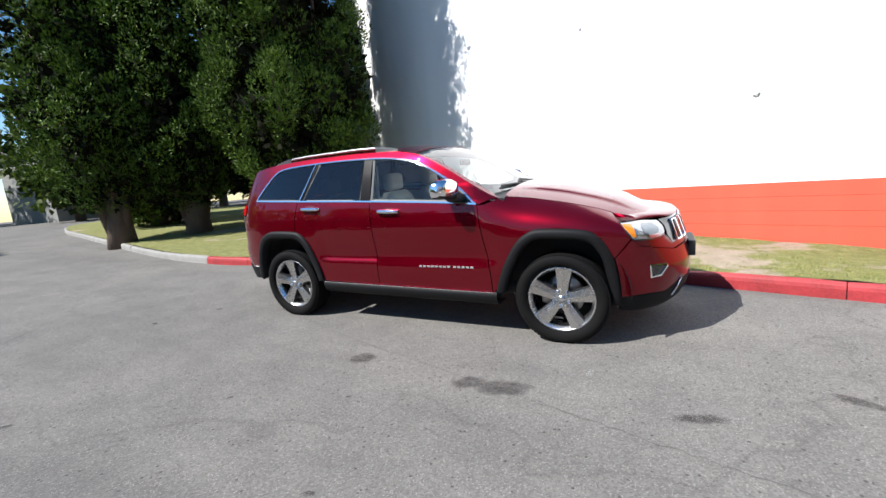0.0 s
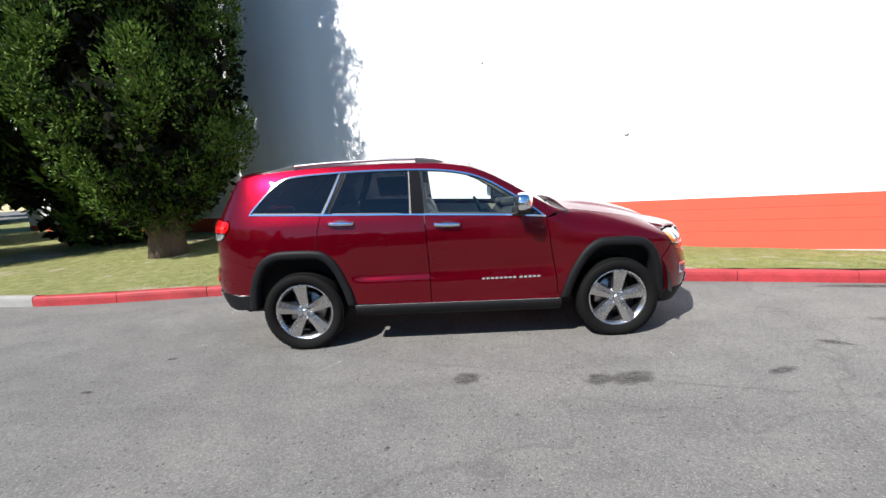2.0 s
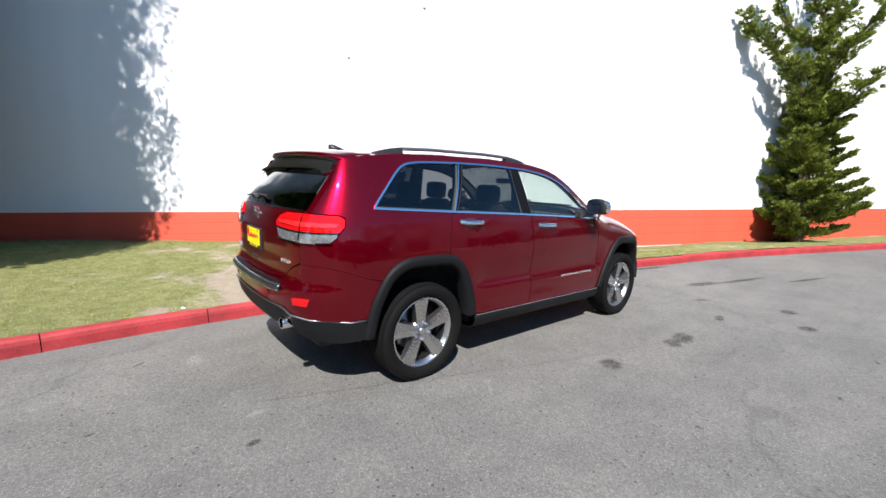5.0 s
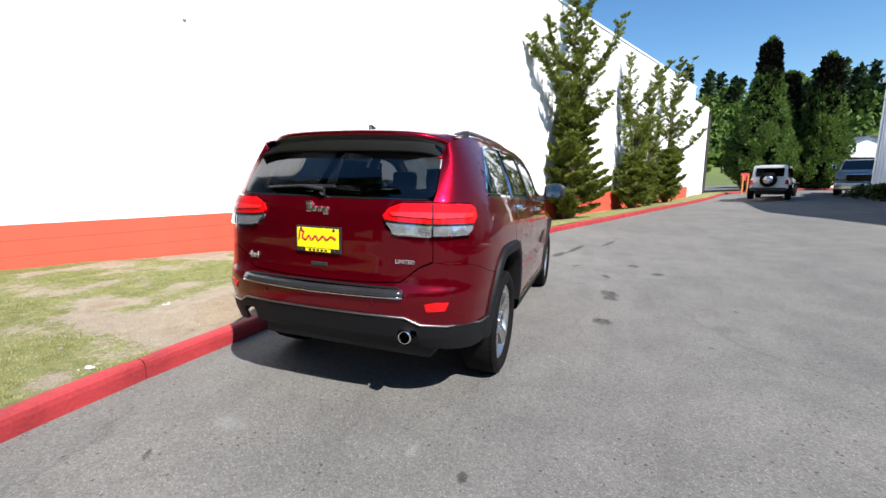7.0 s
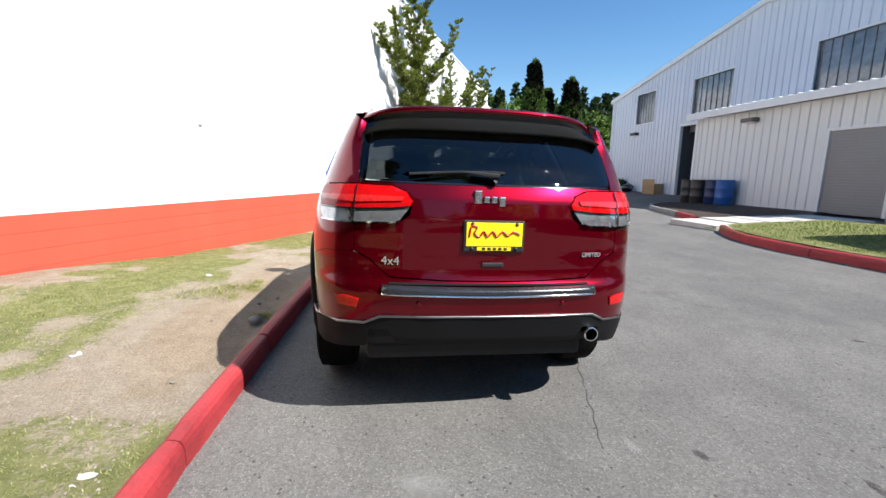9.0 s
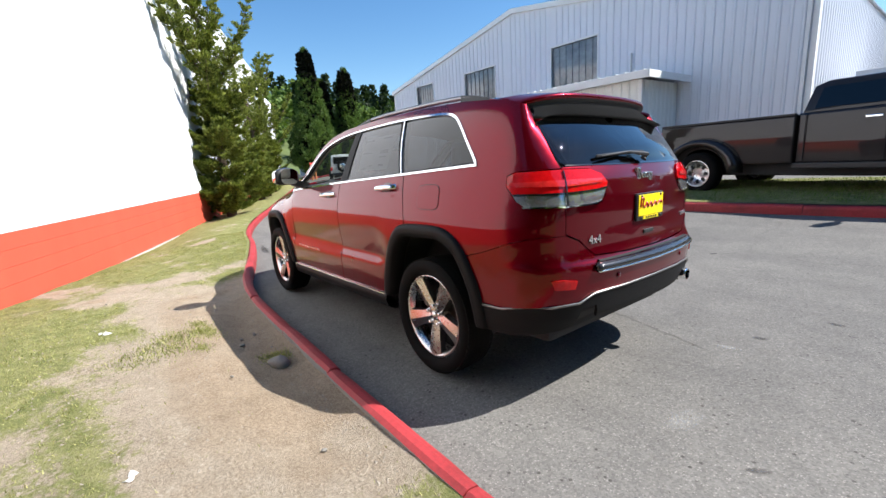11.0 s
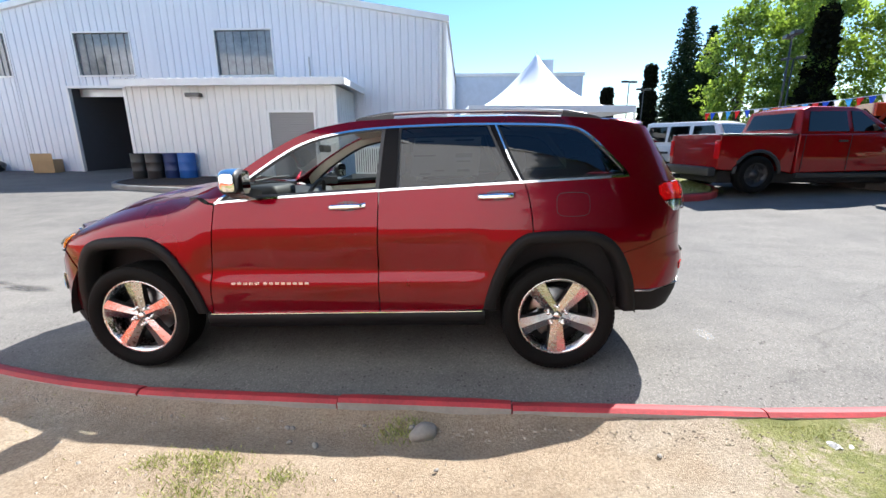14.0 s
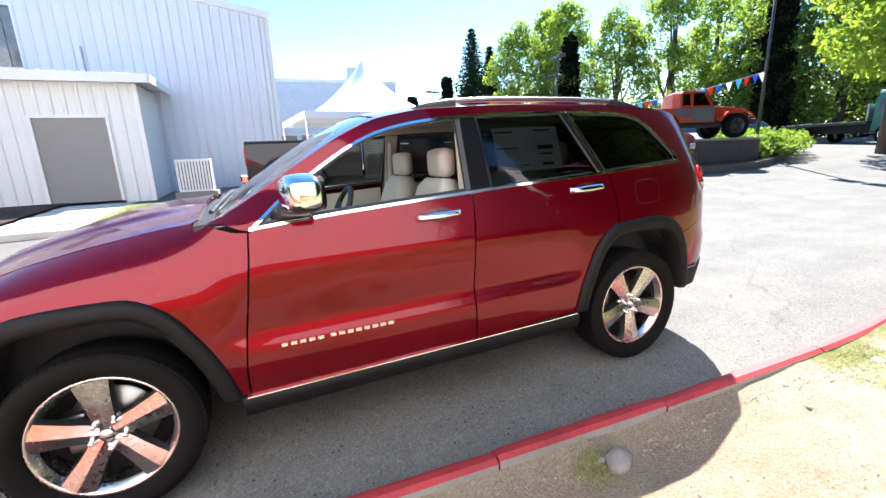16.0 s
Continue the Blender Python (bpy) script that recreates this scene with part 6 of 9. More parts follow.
for k in range(7):
    yc = -0.42 + 0.14 * k
    bm = bmesh.new()
    ring = [(0.056 * a, 0.082 * b) for a, b in ((-1, -0.9), (-0.8, -1), (0.8, -1), (1, -0.9), (1, 0.9), (0.8, 1), (-0.8, 1), (-1, 0.9))]
    at = lambda a, b, o_: nose_skin(yc + a, 0.854 + b, o_)
    rows = [[at(a, b, 0.0), at(a, b, 0.016), at(a * 0.7, b * 0.86, 0.012), at(a * 0.7, b * 0.86, -0.004)] for a, b in ring + ring[:1]]
    ring_loft(bm, rows, close=False)
    bmesh.ops.recalc_face_normals(bm, faces=bm.faces)
    part("grille_surround", bm, M_CHROME, car, "chrome grille slot surround")
for i in (0, 1):
    hl = panel("headlamp", [(0.63, 0.942), (0.755, 0.954), (0.903, 0.961), (1.05, 0.966), (1.034, 0.93), (0.984, 0.854), (0.958, 0.84), (0.82, 0.83), (0.694, 0.832), (0.64, 0.862)], nose_skin, M_LAMPCLR, car, "clear headlamp with an amber side marker", step=(0.05, 0.03), out=0.002, depth=0.03, mirror=bool(i))
    panel("side_marker", [(0.968, 0.956), (1.04, 0.96), (1.028, 0.93), (0.982, 0.862), (0.955, 0.862), (0.962, 0.91)], nose_skin, M_AMBER, hl, "amber marker", step=(0.05, 0.03), out=0.008, depth=0.01, mirror=bool(i))
    panel("projector_lens", [(0.74, 0.94), (0.86, 0.946), (0.885, 0.92), (0.875, 0.875), (0.8, 0.862), (0.74, 0.872), (0.715, 0.905)], nose_skin, mat("projector_glass", (0.16, 0.19, 0.21), 0.08, 0.3, var=0.3, scale=12, coat=1.0), hl, "grey projector lens", step=(0.05, 0.03), out=0.01, depth=0.01, mirror=bool(i))
    panel("headlamp_rim", [(0.66, 0.846), (0.7, 0.838), (0.82, 0.836), (0.955, 0.845), (0.965, 0.838), (0.82, 0.824), (0.69, 0.824), (0.65, 0.83)], nose_skin, M_GLOSSBLK, hl, step=(0.05, 0.03), out=0.008, mirror=bool(i))
    FOG = [(0.85, 0.643), (0.69, 0.63), (0.68, 0.605), (0.75, 0.538), (0.843, 0.536)]
    panel("fog_lamp", inset(FOG, 0.012), nose_skin, M_GLOSSBLK, fb, "dark fog lamp in a chrome ring", step=(0.05, 0.03), out=0.008, mirror=bool(i))
    bm = bmesh.new()
    n_ = inset(FOG, 0.016)
    rows = [[tuple(nose_skin(*a, 0.0)), tuple(nose_skin(*a, 0.016)), tuple(nose_skin(*b, 0.018)), tuple(nose_skin(*b, 0.0))] for a, b in zip(FOG + FOG[:1], n_ + n_[:1])]
    ring_loft(bm, rows, cap=False)
    if i:
        bmesh.ops.scale(bm, vec=(1, -1, 1), verts=bm.verts)
    bmesh.ops.recalc_face_normals(bm, faces=bm.faces)
    part("fog_ring", bm, M_CHROME, fb)
    bm = bmesh.new()
    tube(bm, [nose_skin(u if i else -u, z, 0.012) for u, z in ((0.505, 0.478), (0.54, 0.42), (0.58, 0.345))], 0.008, 6)
    part("skid_trim", bm, M_CHROME, fb, "chrome lower trim")
# front plate holder
part("plate_holder", boxed(2.37, -0.2, 0.585, 2.425, 0.2, 0.715, 0.01), M_BLACKPL, car, "empty black plate holder")


# handles, mirrors, rails
def flank(s, z, out, left):
    p = skin(s, z, out)
    return Vector((p.x, p.y if left else -p.y, p.z))


for i, left in ((0, True), (1, False)):
    for dr, x0, x1, z in ((rdoor[i], -1.16, -0.915, 1.195), (fdoor[i], -0.205, 0.04, 1.143)):
        bm = bmesh.new()
        rows = []
        for t in np.linspace(0, 1, 13):
            x = x0 + (x1 - x0) * t
            lift = 0.04 * min(1, min(t, 1 - t) * 9) ** 0.5
            hgt = 0.021 - 0.004 * abs(2 * t - 1)
            zz = z - 0.008 * t
            rows.append([tuple(flank(sx(x), zz + hgt * b, lift * a + 0.004, left)) for a, b in ((0.55, -1), (0.95, -0.7), (1.05, 0), (0.95, 0.7), (0.55, 1), (0.5, 0))])
        ring_loft(bm, rows)
        bmesh.ops.recalc_face_normals(bm, faces=bm.faces)
        hd = part("door_handle", bm, M_CHROME, dr, "chrome door handle", smooth=True)
        xm = (x0 + x1) / 2 - 0.01
        # flat oval on the skin; the cup's shade is put into its dark red
        cup = [(xm + 0.085 * math.cos(a), z - 0.004 + 0.032 * math.sin(a)) for a in np.linspace(0, 2 * math.pi, 24)[:-1]]
        panel("cup_shade_patch", side(cup), skin, mat("shaded_recess", (0.06, 0.002, 0.004), 0.3, coat=0.5), hd, step=(0.1, 0.1), out=0.002, rim=False, mirror=not left)
    # mirror
    sg = 1 if left else -1
    bm = bmesh.new()
    rows = []
    for t, (wx_, wz) in zip(np.linspace(0, 1, 9), ((0.068, 0.062), (0.08, 0.078), (0.086, 0.086), (0.089, 0.09), (0.09, 0.091), (0.089, 0.09), (0.086, 0.086), (0.078, 0.077), (0.055, 0.056))):
        y = 0.94 + 0.235 * t
        cxm, czm = 0.585 - 0.05 * t, 1.305 + 0.01 * math.sin(t * 3)
        ring = []
        for a in np.linspace(0, 2 * math.pi, 21)[:-1]:
            c, s_ = math.cos(a), math.sin(a)
            r = 1 / max(abs(c) ** 4.5 + abs(s_) ** 4.5, 1e-6) ** (1 / 4.5)
            ring.append((cxm + wx_ * r * c * (1.0 if c > 0 else 0.55), sg * y, czm + 0.88 * wz * r * s_))
        rows.append(ring)
    ring_loft(bm, rows)
    bmesh.ops.recalc_face_normals(bm, faces=bm.faces)
    bm.normal_update()
    for fc in bm.faces:
        c = fc.calc_center_median()
        fc.material_index = 1 if c.z < 1.262 or fc.normal.x < -0.35 else 0
        fc.smooth = True
    mir = part("door_mirror", bm, [M_CHROME, M_BLACKPL], fdoor[i], "chrome capped door mirror")
    bm = bmesh.new()
    ring = []
    for a in np.linspace(0, 2 * math.pi, 25)[:-1]:
        c, s_ = math.cos(a), math.sin(a)
        r = 1 / max(abs(c) ** 4 + abs(s_) ** 4, 1e-6) ** 0.25
        ring.append(bm.verts.new((0.497 - 0.018 * (c * r), sg * (1.045 + 0.082 * r * c), 1.31 + 0.07 * r * s_)))
    bm.faces.new(ring if left else ring[::-1])
    part("mirror_glass", bm, mat("mirror_silver", (0.9, 0.9, 0.9), 0.01, 1.0, var=0.01, rvar=0.0), mir)
    bm = bmesh.new()
    ring_loft(bm, [[(0.6 + a * w, sg * y, 1.24 + b * h + dz) for a, b in ((-1, -1), (1, -1), (1, 1), (-1, 1))] for y, w, h, dz in ((0.86, 0.1, 0.035, -0.03), (0.92, 0.07, 0.03, -0.01), (0.99, 0.055, 0.03, 0.015))])
    bmesh.ops.recalc_face_normals(bm, faces=bm.faces)
    part("mirror_foot", bm, M_BLACKPL, mir)
    # roof rail
    bm = bmesh.new()
    pts = []
    for x in np.linspace(-1.72, -0.12, 26):
        t = (x + 1.72) / 1.6
        e = roof_at(x, 0.86)
        lift = 0.034 * min(1, min(t, 1 - t) * 7) ** 0.55 - 0.006
        pts.append((x, sg * e.y, e.z + lift))
    rows = [[(x, y + sg * a, z + b) for a, b in ((-0.016, -0.014), (0.016, -0.014), (0.02, 0.0), (0.012, 0.012), (-0.012, 0.012), (-0.02, 0.0))] for x, y, z in pts]
    ring_loft(bm, rows)
    bmesh.ops.recalc_face_normals(bm, faces=bm.faces)
    rail = part("roof_rail", bm, M_RAIL, car, "silver roof rail on black feet", smooth=True)
    for x0, x1 in ((-1.75, -1.5), (-0.36, -0.1)):
        bm = bmesh.new()
        rows = []
        for x in np.linspace(x0, x1, 8):
            t = (x - x0) / (x1 - x0)
            e = roof_at(x, 0.86)
            hh = 0.034 * (t if x0 < -1 else 1 - t) ** 0.7 + 0.004
            rows.append([(x, sg * (e.y + a), e.z + b) for a, b in ((-0.024, -0.01), (0.026, -0.016), (0.018, hh), (-0.018, hh))])
        ring_loft(bm, rows)
        bmesh.ops.recalc_face_normals(bm, faces=bm.faces)
        part("rail_foot", bm, M_BLACKPL, rail, smooth=False)
    # side badge as plain bars
    x = 0.735
    for w in [0.034] * 5 + [0] + [0.034] * 8:
        if w:
            bm = bmesh.new()
            ring_loft(bm, [[tuple(flank(sx(xx), 0.628 + dz, o, left)) for dz, o in ((-0.008, 0.0), (-0.008, 0.004), (0.008, 0.004), (0.008, 0.0))] for xx in (x, x - w * 0.8)])
            bmesh.ops.recalc_face_normals(bm, faces=bm.faces)
            part("badge_bar", bm, M_BADGE, fdoor[i], "small chrome badge bar")
        x -= (w + 0.0065) if w else 0.018
# fuel flap on the left
flap = [(-1.52 + 0.105 * math.copysign(abs(math.cos(a)) ** 0.5, math.cos(a)), 1.13 + 0.075 * math.copysign(abs(math.sin(a)) ** 0.5, math.sin(a))) for a in np.linspace(0, 2 * math.pi, 33)[:-1]]
panel("fuel_flap_gap", side(flap), skin, M_BLACKPL, quarter[0], step=(0.1, 0.1), out=0.0015, rim=False)
panel("fuel_flap", side(inset(flap, 0.004)), skin, M_RED, quarter[0], "red fuel flap", step=(0.05, 0.05), out=0.003, rim=False)
# roof fin, exhaust, rear wiper
bm = bmesh.new()
ring_loft(bm, [[(-1.72 + dx * 1.0, y, z) for dx, y, z in ((0.09 * k, -0.028 * w, 0), (0.09 * k, 0.028 * w, 0), (-0.075, 0.004, 0))] for k, w in ((1, 1),)] + [[(-1.76, -0.006, 0.05), (-1.76, 0.006, 0.05), (-1.8, 0.0, 0.045)]])
fin = part("aerial_fin", bm, M_BLACKPL, car, "dark shark fin aerial", smooth=True)
fin.location = (0.0, 0.0, roof_at(-1.74, 0).z - 0.004)
bm = bmesh.new()
lathe(bm, [(0.032, 0.0), (0.036, -0.002), (0.038, 0.01), (0.038, 0.2), (0.03, 0.2), (0.03, 0.0)], "X", 20)
ex = part("exhaust_tip", bm, M_CHROME, car, "chrome exhaust tip", smooth=True)
ex.location = (-2.385, -0.55, 0.512)
bm = bmesh.new()
p = [tail_skin(y, z, o) for y, z, o in ((0.0, 1.285, 0.03), (-0.02, 1.31, 0.06), (0.16, 1.325, 0.06), (0.4, 1.308, 0.045))]
tube(bm, p, [0.018, 0.013, 0.007, 0.004], 7)
wip = part("rear_wiper", bm, M_BLACKPL, gate, "black rear wiper")
bm = bmesh.new()
tube(bm, [tail_skin(y, 1.315 + 0.012 * math.cos(y * 5), 0.03) for y in np.linspace(-0.06, 0.42, 8)], 0.008, 5)
part("wiper_blade", bm, M_BLACKPL, wip)
# plate, emblem, words on the tailgate
plate = part("plate", boxed(-2.388, -0.152, 0.945, -2.37, 0.152, 1.098, 0.006), M_BLACKPL, gate, "yellow dealer plate in a black frame")
part("plate_face", boxed(-2.392, -0.14, 0.972, -2.386, 0.14, 1.088, 0.002), M_YELLOW, plate)
part("plate_foot", boxed(-2.3915, -0.085, 0.951, -2.386, 0.085, 0.969, 0.001), M_YELLOW, plate)
bm = bmesh.new()
pts = [(-2.3945, 0.125, 1.02), (-2.3945, 0.115, 1.07), (-2.3945, 0.09, 1.065), (-2.3945, 0.1, 1.035), (-2.3945, 0.075, 1.02), (-2.3945, 0.055, 1.045), (-2.3945, 0.035, 1.02), (-2.3945, 0.01, 1.045), (-2.3945, -0.01, 1.02), (-2.3945, -0.04, 1.045), (-2.3945, -0.065, 1.025), (-2.3945, -0.095, 1.045), (-2.3945, -0.125, 1.03)]
tube(bm, [tuple(q) for q in spline(pts, 4)], 0.0045, 5)
part("plate_script", bm, M_SCRIPT, plate, "red stroke of plain script")
bm = bmesh.new()
for k in range(5):
    box(bm, -2.393, 0.06 - k * 0.027, 0.955, -2.3905, 0.044 - k * 0.027, 0.966)
part("plate_bars", bm, M_BLACKPL, plate)
for yy in (-0.11, 0.11):
    for zz in (0.96, 1.08):
        bm = bmesh.new()
        lathe(bm, [(0, -0.004), (0.007, -0.003), (0.009, 0)], "X", 10)
        b_ = part("plate_screw", bm, M_BLACKPL, plate)
        b_.location = (-2.392, yy, zz)
bm = bmesh.new()
for y0, y1, z0, z1 in ((0.1, 0.062, 1.176, 1.24), (0.054, 0.024, 1.18, 1.212), (0.016, -0.014, 1.18, 1.212), (-0.022, -0.054, 1.164, 1.212)):
    c = tail_skin((y0 + y1) / 2, (z0 + z1) / 2, 0.0)
    box(bm, c.x - 0.01, y1, z0, c.x + 0.01, y0, z1, 0.006)
part("emblem", bm, M_ALU, gate, "chrome emblem as plain blocks")
part("gate_latch", boxed(-2.385, -0.055, 0.868, -2.36, 0.055, 0.89, 0.006), M_BLACKPL, gate)


def lettering(text, size, at, material, parent, depth=0.003):
    cu = bpy.data.curves.new("letters", "FONT")
    cu.body, cu.size, cu.extrude, cu.align_x = text, size, depth, "CENTER"
    tmp = bpy.data.objects.new("letters", cu)
    scene.collection.objects.link(tmp)
    me = bpy.data.meshes.new_from_object(tmp.evaluated_get(bpy.context.evaluated_depsgraph_get()))
    bpy.data.objects.remove(tmp)
    ob = new("lettering", me)
    me.materials.append(material)
    ob.parent = parent
    a, b = tail_skin(at[1] - 0.05, at[2]), tail_skin(at[1] + 0.05, at[2])
    ob.location = at
    ob.rotation_euler = (math.pi / 2, 0, -math.pi / 2 - math.atan2(b.x - a.x, b.y - a.y))
    ob["label"] = "chrome word " + text
    return ob


lettering("LIMITED", 0.031, (tail_skin(-0.53, 0.93, 0.005).x, -0.53, 0.918), M_BADGE, gate)
lettering("4x4", 0.06, (tail_skin(0.5, 0.89, 0.005).x, 0.5, 0.872), M_BADGE, gate)


# wheels
def wheel(x, y, left, spin=0.0):
    w = thing("wheel", "", "")
    for k in ("label", "category", "group", "kind"):
        if k in w:
            del w[k]
    w.parent = car
    w.location = (x, y, 0.374)
    w.rotation_euler = (0, spin, 0 if left else math.pi)
    bm = bmesh.new()
    prof = [(0.262, 0.075), (0.272, 0.094), (0.288, 0.108), (0.315, 0.118), (0.338, 0.116), (0.356, 0.106), (0.367, 0.09), (0.373, 0.06), (0.374, 0.02), (0.374, -0.06), (0.366, -0.1), (0.34, -0.125), (0.27, -0.1)]
    lathe(bm, prof, "Y", 72)
    part("tyre", bm, M_RUBBER, w, "black road tyre", smooth=True)
    bm = bmesh.new()
    for k in range(72):
        a = 2 * math.pi * k / 72
        rot = Matrix.Rotation(a, 4, "Y")
        for y0, y1, sk in ((0.052, 0.1, 0.1), (-0.02, 0.042, -0.12), (-0.1, -0.03, 0.1)):
            r = 0.3712 if abs(y0 + y1) < 0.08 else 0.3655
            mm = rot @ Matrix.Translation((0, 0, r)) @ Matrix.Rotation(sk, 4, "Z")
            box(bm, -0.0125, y0, -0.012, 0.0125, y1, 0.004, 0, mm)
    tagged(part("tread", bm, M_RUBBER, w), kind="stuff")
    bm = bmesh.new()
    lathe(bm, [(0.236, 0.05), (0.252, 0.082), (0.262, 0.09), (0.269, 0.086), (0.268, 0.07), (0.255, 0.06), (0.245, -0.1), (0.235, -0.1), (0.232, 0.04)], "Y", 64)
    rim = part("rim", bm, M_ALU, w, "bright machined rim lip", smooth=True)
    bm = bmesh.new()
    lathe(bm, [(0.24, 0.045), (0.236, -0.02), (0.23, -0.1), (0.0, -0.1)], "Y", 48)
    part("barrel", bm, M_DARKALU, w, smooth=True)
    bm = bmesh.new()
    lathe(bm, [(0.0, -0.045), (0.165, -0.045), (0.168, -0.05), (0.168, -0.072), (0.0, -0.075)], "Y", 40)
    part("brake_disc", bm, M_STEEL, w, "steel brake disc", smooth=False)
    bm = bmesh.new()
    box(bm, 0.08, -0.09, -0.09, 0.175, -0.01, 0.09, 0.02)
    part("brake_caliper", bm, M_STEEL, w)
    for k in range(5):
        # a spoke: a bright, slightly dished face, wide at the rim, over a dark body
        a0 = 2 * math.pi * k / 5
        rot = Matrix.Rotation(a0, 4, "Y")
        rows = []
        for r, hw, yy in ((0.03, 0.036, 0.06), (0.085, 0.042, 0.065), (0.13, 0.046, 0.07), (0.18, 0.053, 0.075), (0.22, 0.059, 0.079), (0.254, 0.066, 0.083)):
            rows.append([(-hw, yy - 0.004, r), (0, yy + 0.008, r), (hw, yy - 0.004, r)])
        bm = bmesh.new()
        top = [[bm.verts.new(rot @ Vector(p)) for p in r_] for r_ in rows]
        for p_, q_ in zip(top, top[1:]):
            for j in (0, 1):
                bm.faces.new((p_[j], p_[j + 1], q_[j + 1], q_[j]))
        bot = [[bm.verts.new(rot @ Vector((p[0] * 1.12, p[1] - (0.05 - 0.02 * t), p[2]))) for p in (r_[0], r_[2])] for t, r_ in zip(np.linspace(0, 1, 6), rows)]
        for t_ in range(5):
            f1 = bm.faces.new((top[t_][0], top[t_ + 1][0], bot[t_ + 1][0], bot[t_][0]))
            f2 = bm.faces.new((top[t_ + 1][2], top[t_][2], bot[t_][1], bot[t_ + 1][1]))
            f1.material_index = f2.material_index = 1
        bmesh.ops.recalc_face_normals(bm, faces=bm.faces)
        part("spoke", bm, [M_SPOKE, M_DARKALU], w, "polished spoke with dark sides")
        bm = bmesh.new()
        a1 = a0 + math.pi / 5
        lathe(bm, [(0.0, 0.034), (0.009, 0.033), (0.0125, 0.026), (0.0125, -0.02)], "Y", 8)
        nut = part("wheel_nut", bm, M_CHROME, w, smooth=True)
        nut.location = (0.0635 * math.sin(a1), 0.05, 0.0635 * math.cos(a1))
    bm = bmesh.new()
    lathe(bm, [(0.0, 0.078), (0.022, 0.077), (0.029, 0.07), (0.031, 0.055), (0.085, 0.045), (0.085, 0.0)], "Y", 28)
    part("hub", bm, M_SPOKE, w, "machined hub with cap", smooth=True)
    bm = bmesh.new()
    lathe(bm, [(0.0, 0.0805), (0.016, 0.08), (0.02, 0.077)], "Y", 20)
    part("hub_cap", bm, M_ALU, w, smooth=True)
    return w


for wx_, wy_, lf, spin in ((-1.4575, 0.822, True, math.pi / 5), (-1.4575, -0.822, False, 0.1), (1.4575, 0.822, True, 0.05), (1.4575, -0.822, False, -0.1)):
    wheel(wx_, wy_, lf, spin)


# cabin
def seat(x, y, width, parent, material):
    bm = bmesh.new()
    rows = []
    for t, (dx, z, w, th) in zip(range(8), ((0.52, 0.58, 0.9, 0.06), (0.45, 0.62, 1, 0.08), (0.1, 0.6, 1, 0.1), (0.0, 0.62, 1, 0.12), (-0.06, 0.8, 0.96, 0.09), (-0.13, 1.06, 0.92, 0.08), (-0.18, 1.23, 0.8, 0.07), (-0.2, 1.29, 0.56, 0.045))):
        d = Vector((0, 0, 1)) if t < 3 else Vector((1, 0, 0.15)).normalized()
        rows.append([tuple(Vector((x + dx, y + width * w * a, z)) + d * th * b) for a, b in ((-0.5, -1), (0.5, -1), (0.52, 0.6), (0.4, 1.0), (0.25, 0.72), (-0.25, 0.72), (-0.4, 1.0), (-0.52, 0.6))])
    ring_loft(bm, rows)
    bmesh.ops.recalc_face_normals(bm, faces=bm.faces)
    s = part("seat", bm, material, parent, "pale leather seat", smooth=True)
    for dy in (0,) if width < 0.7 else (-width * 0.3, width * 0.3):
        bm = bmesh.new()
        box(bm, -0.055, -0.13, -0.09, 0.055, 0.13, 0.09, 0.05)
        h = part("headrest", bm, material, s, smooth=True)
        h.location = (x - 0.215, y + dy, 1.385)
        bm = bmesh.new()
        for q in (-0.05, 0.05):
            tube(bm, [(x - 0.2, y + dy + q, 1.18), (x - 0.21, y + dy + q, 1.3)], 0.007, 6)
        part("headrest_rod", bm, M_STEEL, s)
    return s


seat(-0.12, 0.4, 0.54, car, M_LEATHER)
seat(-0.12, -0.4, 0.54, car, M_LEATHER)
seat(-1.02, 0.0, 1.12, car, M_LEATHER)
bm = bmesh.new()
ring_loft(bm, [[(x, y, z) for x, z in ((0.95, 0.75), (0.95, 1.17), (0.78, 1.185), (0.56, 1.16), (0.5, 1.08), (0.52, 0.75))] for y in np.linspace(-0.76, 0.76, 8)])
part("dashboard", bm, M_DASH, car, "dark dashboard")
part("instrument_hood", boxed(0.52, 0.2, 1.15, 0.76, 0.6, 1.255, 0.045), M_DASH, car, smooth=True)
part("centre_console", boxed(-0.35, -0.12, 0.45, 0.55, 0.12, 0.8, 0.04), M_DASH, car)
part("dash_screen", boxed(0.495, -0.13, 0.98, 0.515, 0.13, 1.12, 0.008), M_GLOSSBLK, car)
bm = bmesh.new()
mm = Matrix.Translation((0.33, 0.4, 1.11)) @ Matrix.Rotation(radians(65), 4, "Y")
pts = [mm @ Vector((0.185 * math.cos(a), 0.185 * math.sin(a), 0)) for a in np.linspace(0, 2 * math.pi, 33)]
tube(bm, pts, 0.016, 8, cap=False)
for a in (0, 2.1, 4.2):
    tube(bm, [mm @ Vector((0, 0, 0)), mm @ Vector((0.18 * math.cos(a), 0.18 * math.sin(a), 0))], 0.014, 6)
tube(bm, [mm @ Vector((0, 0, 0.02)), (0.58, 0.4, 0.98)], 0.04, 8)
part("steering_wheel", bm, M_DASH, car, "dark steering wheel", smooth=True)
